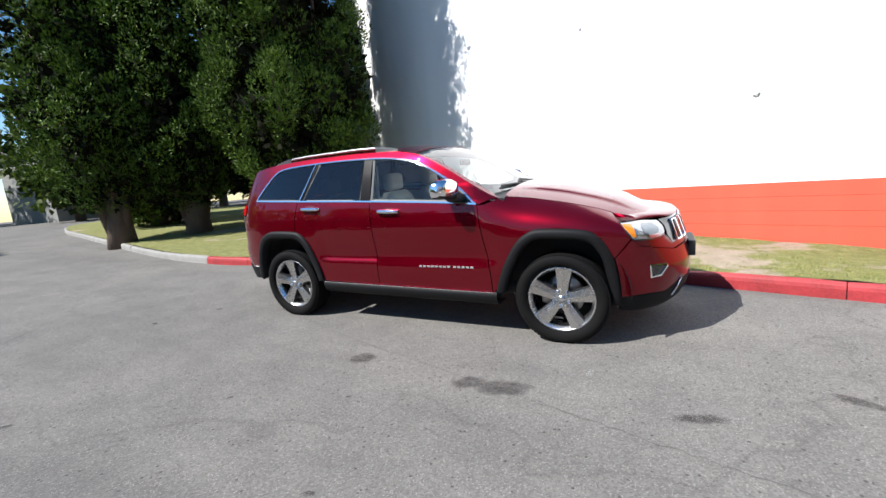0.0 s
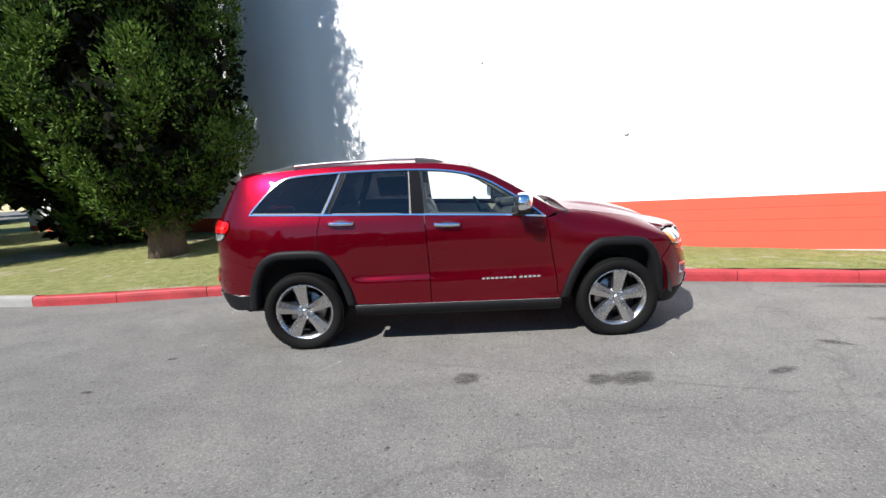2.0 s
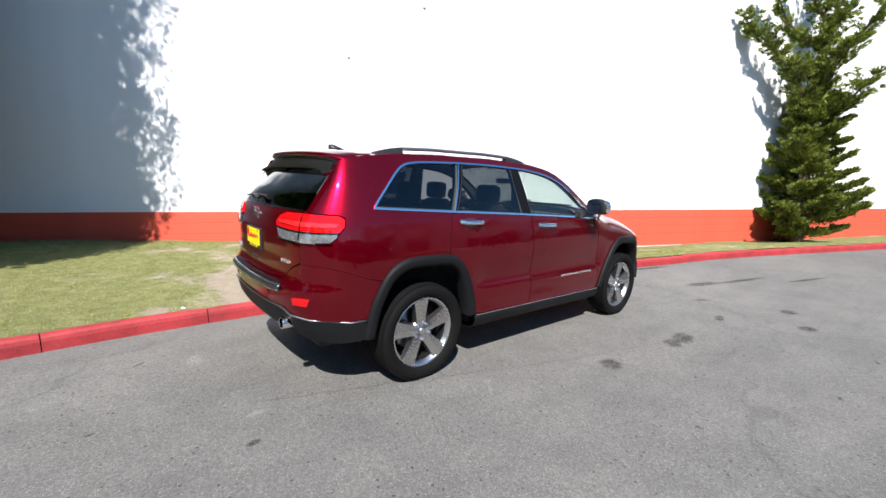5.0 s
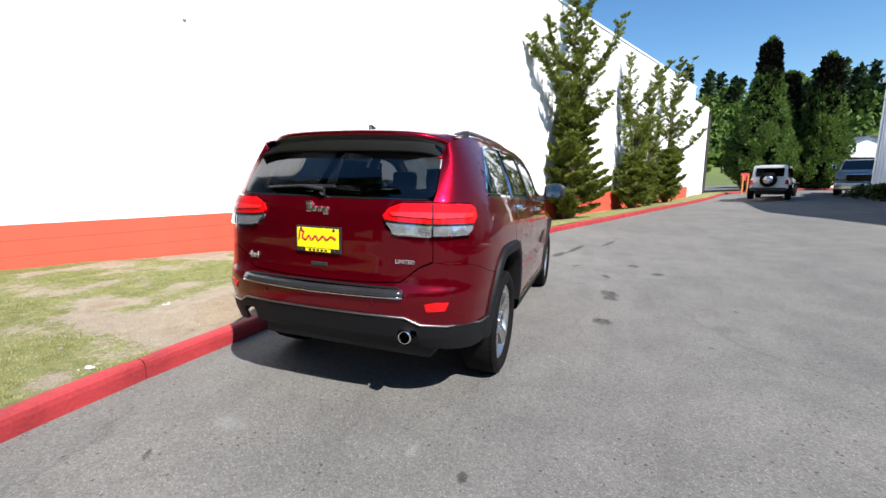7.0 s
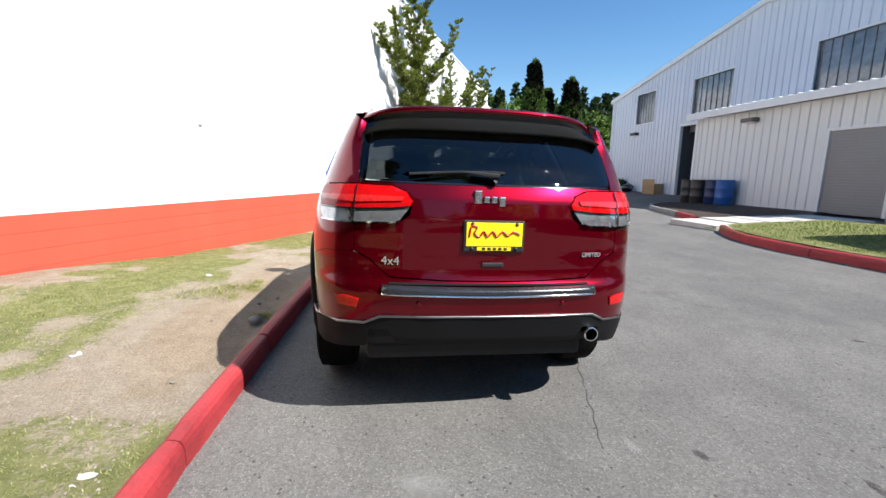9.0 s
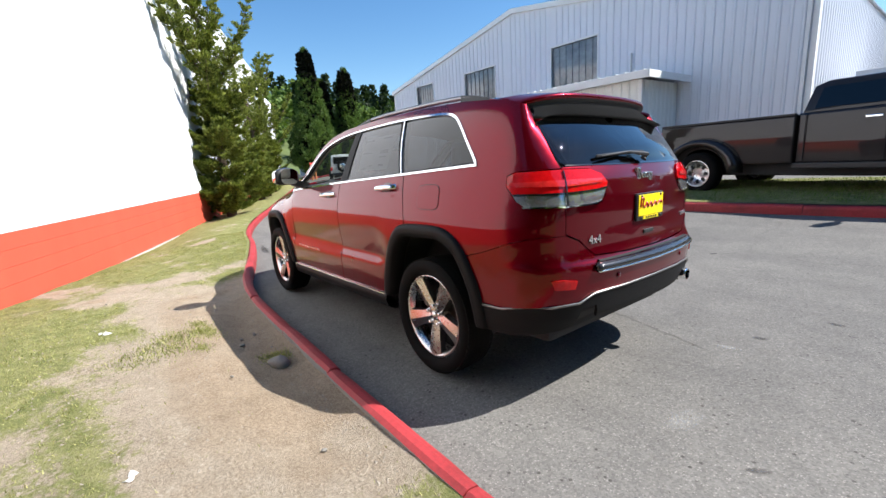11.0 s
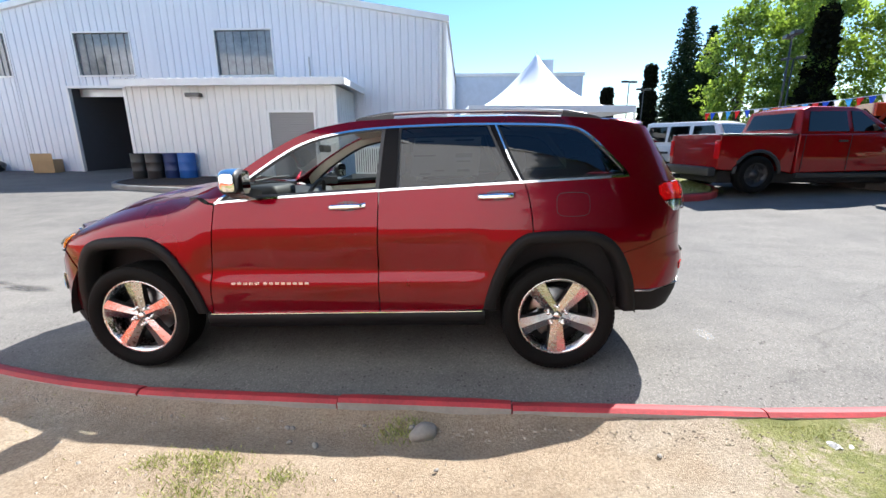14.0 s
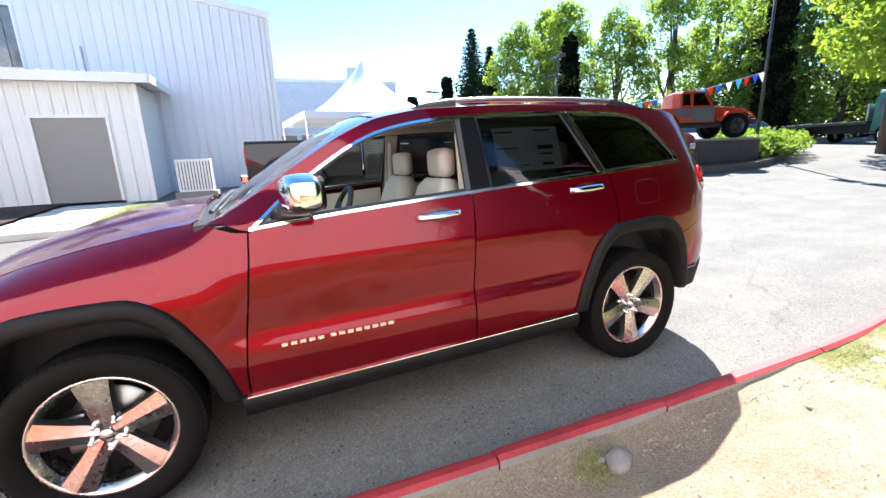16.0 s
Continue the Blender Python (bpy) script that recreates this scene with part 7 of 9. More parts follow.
for sg in (1, -1):
    for x0, x1, c in ((-0.25, 0.75, M_TAN), (-0.95, -0.32, M_TAN)):
        bm = bmesh.new()
        rows = []
        for x in np.linspace(x0, x1, 6):
            y = skin(sx(x), 1.1).y - 0.085
            rows.append([(x, sg * (y + a), z) for a, z in ((0.0, 0.72), (-0.03, 0.74), (-0.045, 0.85), (-0.02, 0.9), (-0.005, 1.08), (-0.01, table([(-1.2, 1.24), (0.8, 1.15)], x) - 0.01), (0.012, table([(-1.2, 1.24), (0.8, 1.15)], x) - 0.01), (0.012, 0.72))])
        ring_loft(bm, rows)
        part("door_lining", bm, c, car, "tan door lining")
    bm = bmesh.new()
    tube(bm, [(-0.33, sg * 0.69, 1.56), (-0.32, sg * 0.73, 1.2), (-0.28, sg * 0.66, 0.7)], 0.02, 6)
    part("seat_belt", bm, M_TAN, car)
    bm = bmesh.new()
    ring_loft(bm, [[tuple(Vector((p.x, sg * p.y, p.z)) + Vector((a, sg * b, 0))) for a, b in ((-0.05, -0.02), (0.05, -0.02), (0.05, -0.05), (-0.05, -0.05))] for p in (skin(sx(-0.35), z) for z in (1.2, 1.4, 1.62))])
    part("pillar_lining", bm, M_TAN, car)
for sg in (1, -1):
    # trim round the inside of the door openings
    bm = bmesh.new()
    rows = []
    for x, z in dlo_top[2:-2]:
        a, b = skin(sx(x), z - 0.012, -0.028), skin(sx(x), min(z + 0.075, read(ROOFEDGE, x) - 0.005), -0.028)
        rows.append([(a.x, sg * a.y, a.z), (b.x, sg * b.y, b.z), (b.x, sg * (b.y - 0.02), b.z), (a.x, sg * (a.y - 0.03), a.z)])
    ring_loft(bm, rows)
    bmesh.ops.recalc_face_normals(bm, faces=bm.faces)
    part("roof_side_lining", bm, M_TAN, car, "tan roof side lining")
bm = bmesh.new()
rows = [[tuple(roof_at(x, v, -0.035)) for v in np.linspace(-0.9, 0.9, 9)] for x in np.linspace(-1.85, 0.16, 12)]
ring_loft(bm, rows, close=False)
part("headlining", bm, M_TAN, car)
bm = bmesh.new()
box(bm, -0.02, -0.11, -0.03, 0.015, 0.11, 0.03, 0.012)
mr = part("rear_view_mirror", bm, M_BLACKPL, car)
mr.location = (0.33, 0.0, 1.52)
# a price sheet hangs inside one rear window
def inner_sheet(name, a, b, c, d, out, material, parent, label=""):
    lean = lambda x, z: (x + 0.10 * (1.31 - z), z)
    return panel(name, side([lean(a, b), lean(a, d), lean(c, d), lean(c, b)]), skin, material, parent, label, step=(0.12, 0.1), out=out, rim=False)


sheet = inner_sheet("price_sheet", -0.93, 1.315, -0.49, 1.56, -0.03, mat("window_sheet_paper", (0.78, 0.78, 0.76), 0.6, var=0.1), rdoor[0], "grey printed price sheet inside the glass")
M_PRINT = mat("sheet_print", (0.09, 0.09, 0.09), 0.6)
for a, b, c, d in ((-0.88, 1.43, -0.77, 1.455), (-0.87, 1.40, -0.78, 1.41), (-0.88, 1.535, -0.76, 1.545), (-0.87, 1.34, -0.79, 1.355), (-0.62, 1.325, -0.55, 1.333), (-0.64, 1.44, -0.5, 1.448), (-0.62, 1.53, -0.5, 1.54), (-0.705, 1.345, -0.645, 1.351)):
    inner_sheet("print_block", a, b, c, d, -0.027, M_PRINT, sheet)

# ---- vehicles ----
def cut_profile(pts, e):
    """Shrinks a side profile a little towards its middle."""
    cx_, cz_ = sum(p[0] for p in pts) / len(pts), sum(p[1] for p in pts) / len(pts)
    hx, hz = max(abs(p[0] - cx_) for p in pts), max(abs(p[1] - cz_) for p in pts)
    return [(cx_ + (x - cx_) * (1 - e / hx), cz_ + (z - cz_) * (1 - e / hz)) for x, z in pts]


def hull(name, pts, half, material, parent, label="", lean=0.0, z0=0.0, edge=0.05):
    """A pressed body shell: a side profile drawn across the width with rounded shoulders; lean narrows it above z0."""
    bm = bmesh.new()
    rings = []
    zs = [z for _, z in pts]
    zm, zh = (min(zs) + max(zs)) / 2, (max(zs) - min(zs)) / 2 + 1e-6
    for v in (-1.0, -0.997, -0.988, -0.972, -0.95, -0.7, -0.35, 0.0, 0.35, 0.7, 0.95, 0.972, 0.988, 0.997, 1.0):
        q = max(0.0, (abs(v) - 0.95) / 0.05)
        e = edge * (1 - math.sqrt(max(0.0, 1 - q * q)))
        pr = cut_profile(pts, e) if e else pts
        rings.append([(x, v * (half - lean * max(0, z - z0) - 0.02 * ((z - zm) / zh) ** 2), z + (0.03 * max(0.0, (z - zm) / zh)) * (1 - v * v)) for x, z in pr])
    ring_loft(bm, rings)
    bmesh.ops.recalc_face_normals(bm, faces=bm.faces)
    ob = part(name, bm, material, parent, label, smooth=True)
    ob.data.set_sharp_from_angle(angle=radians(32))
    return ob


def flat_on_side(name, pts, half, lean, z0, material, parent, label="", out=0.006):
    """A pane or trim on both flanks."""
    obs = []
    for sg in (-1, 1):
        bm = bmesh.new()
        a = [bm.verts.new((x, sg * (half - lean * max(0, z - z0) + out), z)) for x, z in pts]
        b = [bm.verts.new((x, sg * (half - lean * max(0, z - z0) - 0.02), z)) for x, z in pts]
        bm.faces.new(a)
        for i in range(len(pts)):
            j = (i + 1) % len(pts)
            bm.faces.new((a[i], a[j], b[j], b[i]))
        bmesh.ops.recalc_face_normals(bm, faces=bm.faces)
        obs.append(part(name, bm, material, parent, label))
    return obs


def simple_wheel(parent, x, y, r, w, rim_material, spokes=6, dish=0.0):
    wh = thing("wheel", "", "")
    for k in ("label", "category", "group", "kind"):
        if k in wh:
            del wh[k]
    wh.parent = parent
    wh.location, wh.rotation_euler = (x, y, r), (0, 0, 0 if y > 0 else math.pi)
    bm = bmesh.new()
    lathe(bm, [(r * 0.62, w * 0.38), (r * 0.7, w * 0.5), (r * 0.9, w * 0.5), (r, w * 0.36), (r, -w * 0.36), (r * 0.9, -w * 0.5), (r * 0.6, -w * 0.45)], "Y", 32)
    part("tyre", bm, M_RUBBER, wh, smooth=True)
    bm = bmesh.new()
    lathe(bm, [(r * 0.64, w * 0.4), (r * 0.6, w * 0.44), (r * 0.57, w * 0.2), (r * 0.2, w * (0.12 - dish)), (r * 0.16, w * (0.3 - dish)), (0, w * (0.32 - dish))], "Y", 28)
    rm = part("rim", bm, rim_material, wh, smooth=True)
    for k in range(spokes):
        a = 2 * math.pi * k / spokes
        bm = bmesh.new()
        box(bm, -r * 0.07, w * 0.16, r * 0.3, r * 0.07, w * 0.24, r * 0.5, 0.008, Matrix.Rotation(a, 4, "Y"))
        part("rim_slot", bm, M_DARK, rm)
    return wh


M_CARGLASS = pane_mat("car_window_glass", (0.05, 0.055, 0.06))


def pickup(x, y, z, turn, colour, label, wb=3.6, half=0.98, r=0.4, front=0.95, rear=1.15, dually=False, lift=0.0, group="parked vehicles", rim=None, chrome=True, cab_len=2.95, cab_fwd=0.0, low=0.0, cover=None):
    """A crew cab pickup, its nose along local x, its base on the ground."""
    v = thing("pickup_truck", label, "truck", pose(x, y, z, 0, 0, turn), group)
    f, b = wb / 2, -wb / 2
    L0, L1 = b - rear, f + front
    zb = 0.52 + lift
    paint_ = paint("pickup_paint", colour, 0.25, 0.35)
    ch = M_CHROME if chrome else M_BLACKPL
    fc, zt = f + cab_fwd, 0.52 + lift - low
    cab0 = fc - cab_len
    arch = lambda c: [(c + (r + 0.1) * math.cos(a), r + lift * 0 + (r + 0.1) * math.sin(a)) for a in np.linspace(math.pi * 0.95, math.pi * 0.05, 9)]
    bed = [(L0, zb + 0.1), (L0, zb + 0.82), (cab0 - 0.03, zb + 0.82), (cab0 - 0.03, zb)] + [(cx_, max(cz_, zb)) for cx_, cz_ in arch(b)[::-1]]
    hull("bed", bed, half, paint_, v, "painted cargo bed", edge=0.04)
    nose = [(cab0, zb), (cab0, zb + 0.84), (fc - 0.75, zb + 0.87), (f - 0.05, zb + 0.86), (f + 0.4, zb + 0.82), (L1 - 0.2, zb + 0.765), (L1 - 0.07, zb + 0.7), (L1 - 0.01, zb + 0.56), (L1, zb - 0.1)] + [(cx_, max(cz_, zb)) for cx_, cz_ in arch(f)[::-1]]
    hull("body", nose, half, paint_, v, "painted front body", edge=0.06)
    cab = [(cab0 + 0.02, zb + 0.8), (cab0 + 0.12, zt + 1.36), (cab0 + 0.3, zt + 1.43), (fc - 1.5, zt + 1.42), (fc - 1.25, zt + 1.36), (fc - 0.55, zb + 0.84)]
    hull("cab", cab, half - 0.03, paint_, v, "painted crew cab", 0.28, zb + 0.8, 0.05)
    args = (half - 0.03, 0.28, zb + 0.8)
    crew = cab_len > 2.5
    if crew:
        flat_on_side("window", [(cab0 + 0.2, zb + 0.9), (cab0 + 0.26, zt + 1.32), (cab0 + 1.05, zt + 1.33), (cab0 + 1.1, zb + 0.9)], *args, M_CARGLASS, v, "dark side window")
    flat_on_side("window", [(cab0 + (1.2 if crew else 0.35), zb + 0.9), (cab0 + (1.16 if crew else 0.38), zt + 1.33), (fc - 1.34, zt + 1.32), (fc - 0.84, zb + 0.9)], *args, M_CARGLASS, v, "dark side window")
    wsc = bmesh.new()
    q = [wsc.verts.new(c) for c in ((fc - 0.6, -half + 0.14, zb + 0.88), (fc - 0.6, half - 0.14, zb + 0.88), (fc - 1.22, half - 0.25, zt + 1.36), (fc - 1.22, -half + 0.25, zt + 1.36))]
    wsc.faces.new(q)
    bmesh.ops.translate(wsc, verts=wsc.verts, vec=(0.035, 0, 0.02))
    part("windscreen", wsc, M_CARGLASS, v)
    rw = bmesh.new()
    rw.faces.new([rw.verts.new(c) for c in ((cab0 - 0.01, half - 0.3, zb + 0.95), (cab0 - 0.01, -half + 0.3, zb + 0.95), (cab0 + 0.085, -half + 0.36, zt + 1.3), (cab0 + 0.085, half - 0.36, zt + 1.3))])
    part("rear_window", rw, M_CARGLASS, v)
    part("bed_liner", boxed(L0 + 0.1, -half + 0.1, zb + 0.822, cab0 - 0.12, half - 0.1, zb + (0.86 if cover else 0.835), 0.006), cover or M_BLACKPL, v)
    part("bed_rail", boxed(L0 + 0.02, half - 0.1, zb + 0.815, cab0 - 0.05, half - 0.01, zb + 0.85, 0.01), M_BLACKPL, v)
    part("bed_rail", boxed(L0 + 0.02, -half + 0.01, zb + 0.815, cab0 - 0.05, -half + 0.1, zb + 0.85, 0.01), M_BLACKPL, v)
    part("front_bumper", boxed(L1 - 0.16, -half - 0.01, zb - 0.2, L1 + 0.16, half + 0.01, zb + 0.16, 0.07), ch, v, "bright front bumper" if chrome else "")
    part("rear_bumper", boxed(L0 - 0.16, -half + 0.05, zb - 0.06, L0 + 0.02, half - 0.05, zb + 0.14, 0.04), ch, v)
    part("grille", boxed(L1 - 0.05, -0.55, zb + 0.2, L1 + 0.04, 0.55, zb + 0.62, 0.03), ch, v)
    part("grille_mesh", boxed(L1 + 0.035, -0.5, zb + 0.25, L1 + 0.046, 0.5, zb + 0.57), M_GLOSSBLK, v)
    for sg in (-1, 1):
        part("headlamp", boxed(L1 - 0.3, sg * 0.57 - (half - 0.565 if sg < 0 else 0), zb + 0.3, L1 + 0.015, sg * 0.57 + (half - 0.565 if sg > 0 else 0), zb + 0.5, 0.04), M_LAMPCLR, v, "clear headlamp")
        part("tail_lamp", boxed(L0 - 0.015, sg * (half - 0.02) - (0.0 if sg < 0 else 0.16), zb + 0.32, L0 + 0.06, sg * (half - 0.02) + (0.16 if sg < 0 else 0.0), zb + 0.72, 0.03), M_LAMPRED, v, "red tail lamp")
        mr_ = boxed(f - 0.92, sg * (half + 0.16) - 0.1, zb + 0.92, f - 0.78, sg * (half + 0.16) + 0.1, zb + 1.16, 0.04)
        box(mr_, f - 0.88, min(sg * (half - 0.05), sg * (half + 0.1)), zb + 0.93, f - 0.82, max(sg * (half - 0.05), sg * (half + 0.1)), zb + 0.98, 0.01)
        part("door_mirror", mr_, ch, v)
        for hx in (cab0 + 1.0, cab0 + 2.05) if crew else (cab0 + 0.5,):
            part("door_handle", boxed(hx - 0.13, sg * half - 0.01, zb + 0.68, hx + 0.07, sg * half + 0.03, zb + 0.72, 0.01), ch, v)
        for lx in (cab0 + 1.13, cab0 + 2.2, cab0 + 0.12) if crew else (cab0 + 0.25, f - 0.7):
            part("door_gap", boxed(lx - 0.006, sg * half - 0.01, zb + 0.06, lx + 0.006, sg * (half + 0.003) + 0.001, zb + 0.82), M_DARK, v)
        part("sill", boxed(cab0, sg * half - 0.06, zb - 0.08, f - 0.55, sg * half + 0.02, zb + 0.02, 0.02), M_BLACKPL, v)
        if dually:
            bm = bmesh.new()
            rows = []
            for a in np.linspace(math.pi * 1.02, -0.02 * math.pi, 13):
                R = r + 0.2
                c, s_ = math.cos(a), math.sin(a)
                rows.append([(b + (R + 0.08) * c * 1.15, sg * (half - 0.02), r + 0.05 + (R + 0.04) * s_), (b + (R + 0.05) * c * 1.1, sg * (half + 0.17), r + 0.05 + (R - 0.01) * s_), (b + R * c, sg * (half + 0.2), r + 0.04 + (R - 0.08) * s_), (b + R * c, sg * (half - 0.02), r + 0.04 + (R - 0.1) * s_)])
            ring_loft(bm, rows)
            bmesh.ops.recalc_face_normals(bm, faces=bm.faces)
            part("wing_flare", bm, paint_, v, smooth=True)
    for cx_ in (f, b):
        for sg in (-1, 1):
            bm = bmesh.new()
            tube(bm, [(x_, sg * (half - 0.005), max(z_, zb - 0.06)) for x_, z_ in [(cx_ + (r + 0.1) * math.cos(a), r + (r + 0.1) * math.sin(a)) for a in np.linspace(math.pi * 0.98, math.pi * 0.02, 13)]], 0.04, 6)
            part("arch_trim", bm, M_BLACKPL if not dually else paint_, v)
    part("chassis", boxed(L0 + 0.2, -half + 0.25, zb - 0.22, L1 - 0.2, half - 0.25, zb + 0.05, 0.03), M_DARK, v)
    for cx_ in (f, b):
        for sg in (-1, 1):
            simple_wheel(v, cx_, sg * (half - 0.1 + (0.14 if dually and cx_ < 0 else 0.0)), r, 0.27, rim or M_ALU, 8, 0.7 if dually and cx_ < 0 else 0.0)
    return v


def wagon(x, y, z, turn, colour, label, kind="jeep", group="parked vehicles", name="offroad_car"):
    """A square four door off-roader, or a plain saloon or crossover for the far rows."""
    v = thing(name, label, "car", pose(x, y, z, 0, 0, turn), group)
    paint_ = paint("car_paint", colour, 0.15, 0.35)
    if kind == "jeep":
        half, r, wb = 0.86, 0.42, 2.95
        body = [(-2.1, 0.62), (-2.12, 1.15), (0.75, 1.17), (1.95, 1.1), (2.0, 0.95), (2.0, 0.65), (1.0, 0.6), (-1.0, 0.6)]
        cab = [(-2.1, 1.13), (-2.05, 1.84), (-1.9, 1.88), (0.25, 1.86), (0.42, 1.8), (0.72, 1.15)]
        lean = 0.1
    else:
        half, r, wb = 0.88, 0.33, 2.7
        body = [(-2.2, 0.4), (-2.25, 0.8), (-2.1, 0.95), (0.8, 0.95), (1.9, 0.82), (2.2, 0.62), (2.2, 0.35), (0.0, 0.28)]
        cab = [(-2.0, 0.92), (-1.6, 1.42), (-1.2, 1.5), (-0.2, 1.5), (0.2, 1.42), (0.95, 0.92)]
        lean = 0.3
    hull("body", body, half, paint_, v, edge=0.05)
    zc = body[1][1] if kind == "jeep" else 0.93
    hull("cab", cab, half - 0.04, paint_, v, "", lean, zc, 0.05)
    a = (half - 0.04, lean, zc)
    if kind == "jeep":
        for x0, x1 in ((-1.95, -1.25), (-1.15, -0.45), (-0.35, 0.3)):
            flat_on_side("window", [(x0, 1.24), (x0 + 0.04, 1.74), (x1, 1.74), (x1 + (0.2 if x1 > 0 else 0), 1.24)], *a, M_CARGLASS, v, "dark side window")
        part("rear_window", boxed(-2.13, -0.62, 1.28, -2.075, 0.62, 1.74, 0.02), M_CARGLASS, v, "dark rear window")
        wsc = bmesh.new()
        wsc.faces.new([wsc.verts.new(c) for c in ((0.75, -0.7, 1.2), (0.75, 0.7, 1.2), (0.46, 0.66, 1.78), (0.46, -0.66, 1.78))])
        part("windscreen", wsc, M_CARGLASS, v)
        bm = bmesh.new()
        lathe(bm, [(0, 0.13), (0.2, 0.13), (0.24, 0.1), (0.34, 0.12), (0.385, 0.06), (0.385, -0.08), (0.3, -0.1)], "X", 28, m=Matrix.Translation((-2.24, 0.02, 1.1)) @ Matrix.Rotation(math.pi, 4, "Z"))
        part("spare_wheel", bm, [M_RUBBER], v, "black spare wheel on the tail")
        bm = bmesh.new()
        lathe(bm, [(0, 0.14), (0.06, 0.14), (0.2, 0.135), (0.215, 0.12)], "X", 20, m=Matrix.Translation((-2.245, 0.02, 1.1)) @ Matrix.Rotation(math.pi, 4, "Z"))
        part("spare_rim", bm, M_ALU, v, smooth=True)
        part("rear_bumper", boxed(-2.28, -0.8, 0.5, -2.1, 0.8, 0.68, 0.03), M_BLACKPL, v)
        part("front_bumper", boxed(1.98, -0.8, 0.5, 2.2, 0.8, 0.7, 0.04), M_BLACKPL, v)
        for sg in (-1, 1):
            part("tail_lamp", boxed(-2.14, sg * 0.78 - 0.07, 0.85, -2.08, sg * 0.78 + 0.07, 1.08, 0.02), M_LAMPRED, v)
            for cx_ in (-1.48, 1.48):
                part("wing_flare", boxed(cx_ - 0.5, sg * 0.95 - 0.1, 0.86, cx_ + 0.5, sg * 0.95 + 0.0, 0.94, 0.03), M_BLACKPL, v)
            part("headlamp", boxed(1.98, sg * 0.5 - 0.1, 0.82, 2.03, sg * 0.5 + 0.1, 1.02, 0.03), M_LAMPCLR, v)
    else:
        flat_on_side("window", [(-1.55, 1.0), (-1.25, 1.4), (-0.3, 1.42), (-0.25, 1.0)], *a, M_CARGLASS, v)
        flat_on_side("window", [(-0.15, 1.0), (-0.2, 1.42), (0.15, 1.36), (0.6, 1.0)], *a, M_CARGLASS, v)
        for x0, z0, x1, z1 in ((0.92, 0.98, 0.28, 1.42), (-1.98, 0.98, -1.64, 1.38)):
            wsc = bmesh.new()
            o = 0.02 if x0 > 0 else -0.02
            wsc.faces.new([wsc.verts.new(c) for c in ((x0 + o, -0.72, z0), (x0 + o, 0.72, z0), (x1 + o, 0.6, z1), (x1 + o, -0.6, z1))])
            part("windscreen", wsc, M_CARGLASS, v)
        for sg in (-1, 1):
            part("headlamp", boxed(2.08, sg * 0.62 - 0.15, 0.6, 2.2, sg * 0.62 + 0.15, 0.75, 0.03), M_LAMPCLR, v)
            part("tail_lamp", boxed(-2.26, sg * 0.66 - 0.15, 0.7, -2.15, sg * 0.66 + 0.15, 0.86, 0.03), M_LAMPRED, v)
    part("chassis", boxed(-1.9, -half + 0.2, r * 0.7, 1.8, half - 0.2, body[0][1] + 0.05, 0.03), M_DARK, v)
    for cx_ in (-wb / 2, wb / 2):
        for sg in (-1, 1):
            simple_wheel(v, cx_, sg * (half - 0.02), r, 0.26, M_ALU if kind != "jeep" else M_DARKALU, 5)
    return v


def gz(x, y, add=0.0):
    return ground_z(max(-60, min(90, x)), max(-60, min(40, y))) + add


def placed(rx_, ry_, fx, fy, half, wb):
    """Middle and heading of a vehicle from its rear and front hub on the flank that faces the road."""
    d = Vector((fx - rx_, fy - ry_)).normalized()
    mid = Vector(((rx_ + fx) / 2, (ry_ + fy) / 2)) + Vector((d.y, -d.x)) * -half
    return mid.x, mid.y, math.degrees(math.atan2(d.y, d.x))


mx, my, mt = placed(0.12, -7.35, -4.2, -6.5, 1.0, 4.4)
mid = Vector((mx, my)) + Vector((0.1, -0.0))
hd = Vector((math.cos(radians(mt)), math.sin(radians(mt))))
side_v = Vector((-hd.y, hd.x))
mc = Vector(((0.12 - 4.2) / 2, (-7.35 - 6.5) / 2)) + side_v * 1.0
pickup(mc.x, mc.y, gz(mc.x, mc.y, 0.0), mt, (0.03, 0.026, 0.026), "dark grey crew cab dually pickup truck on the grass", 4.4, 1.0, 0.42, 0.86, 0.95, True, 0.06, cab_fwd=0.16, low=0.1)
hd = Vector((-10.75 + 7.2, -6.35 + 6.1)).normalized()
mc = Vector((-7.2, -6.1)) + hd * 1.78 + Vector((-hd.y, hd.x)) * 0.98
pickup(mc.x, mc.y, gz(mc.x, mc.y, 0.0), math.degrees(math.atan2(hd.y, hd.x)), (0.22, 0.004, 0.006), "red crew cab pickup truck with dark wheels", 3.56, 0.98, 0.41, 0.95, 0.88, False, -0.09, rim=M_DARKALU, chrome=False, cab_len=2.72, cover=M_WHITE)
pickup(26.1, -15.6, gz(26.1, -15.6), 155, (0.2, 0.19, 0.18), "older tan and grey pickup truck parked facing out", 3.5, 0.95, 0.38)
wagon(25.6, -11.4, gz(25.6, -11.4), -24, (0.75, 0.76, 0.76), "white square off-roader with a spare wheel behind")
near_jeep = wagon(-8.3, -9.7, gz(-8.3, -9.7, -0.08), 120, (0.74, 0.75, 0.76), "white square off-roader with a black roof edge")
near_jeep.scale = (0.92, 0.92, 0.92)
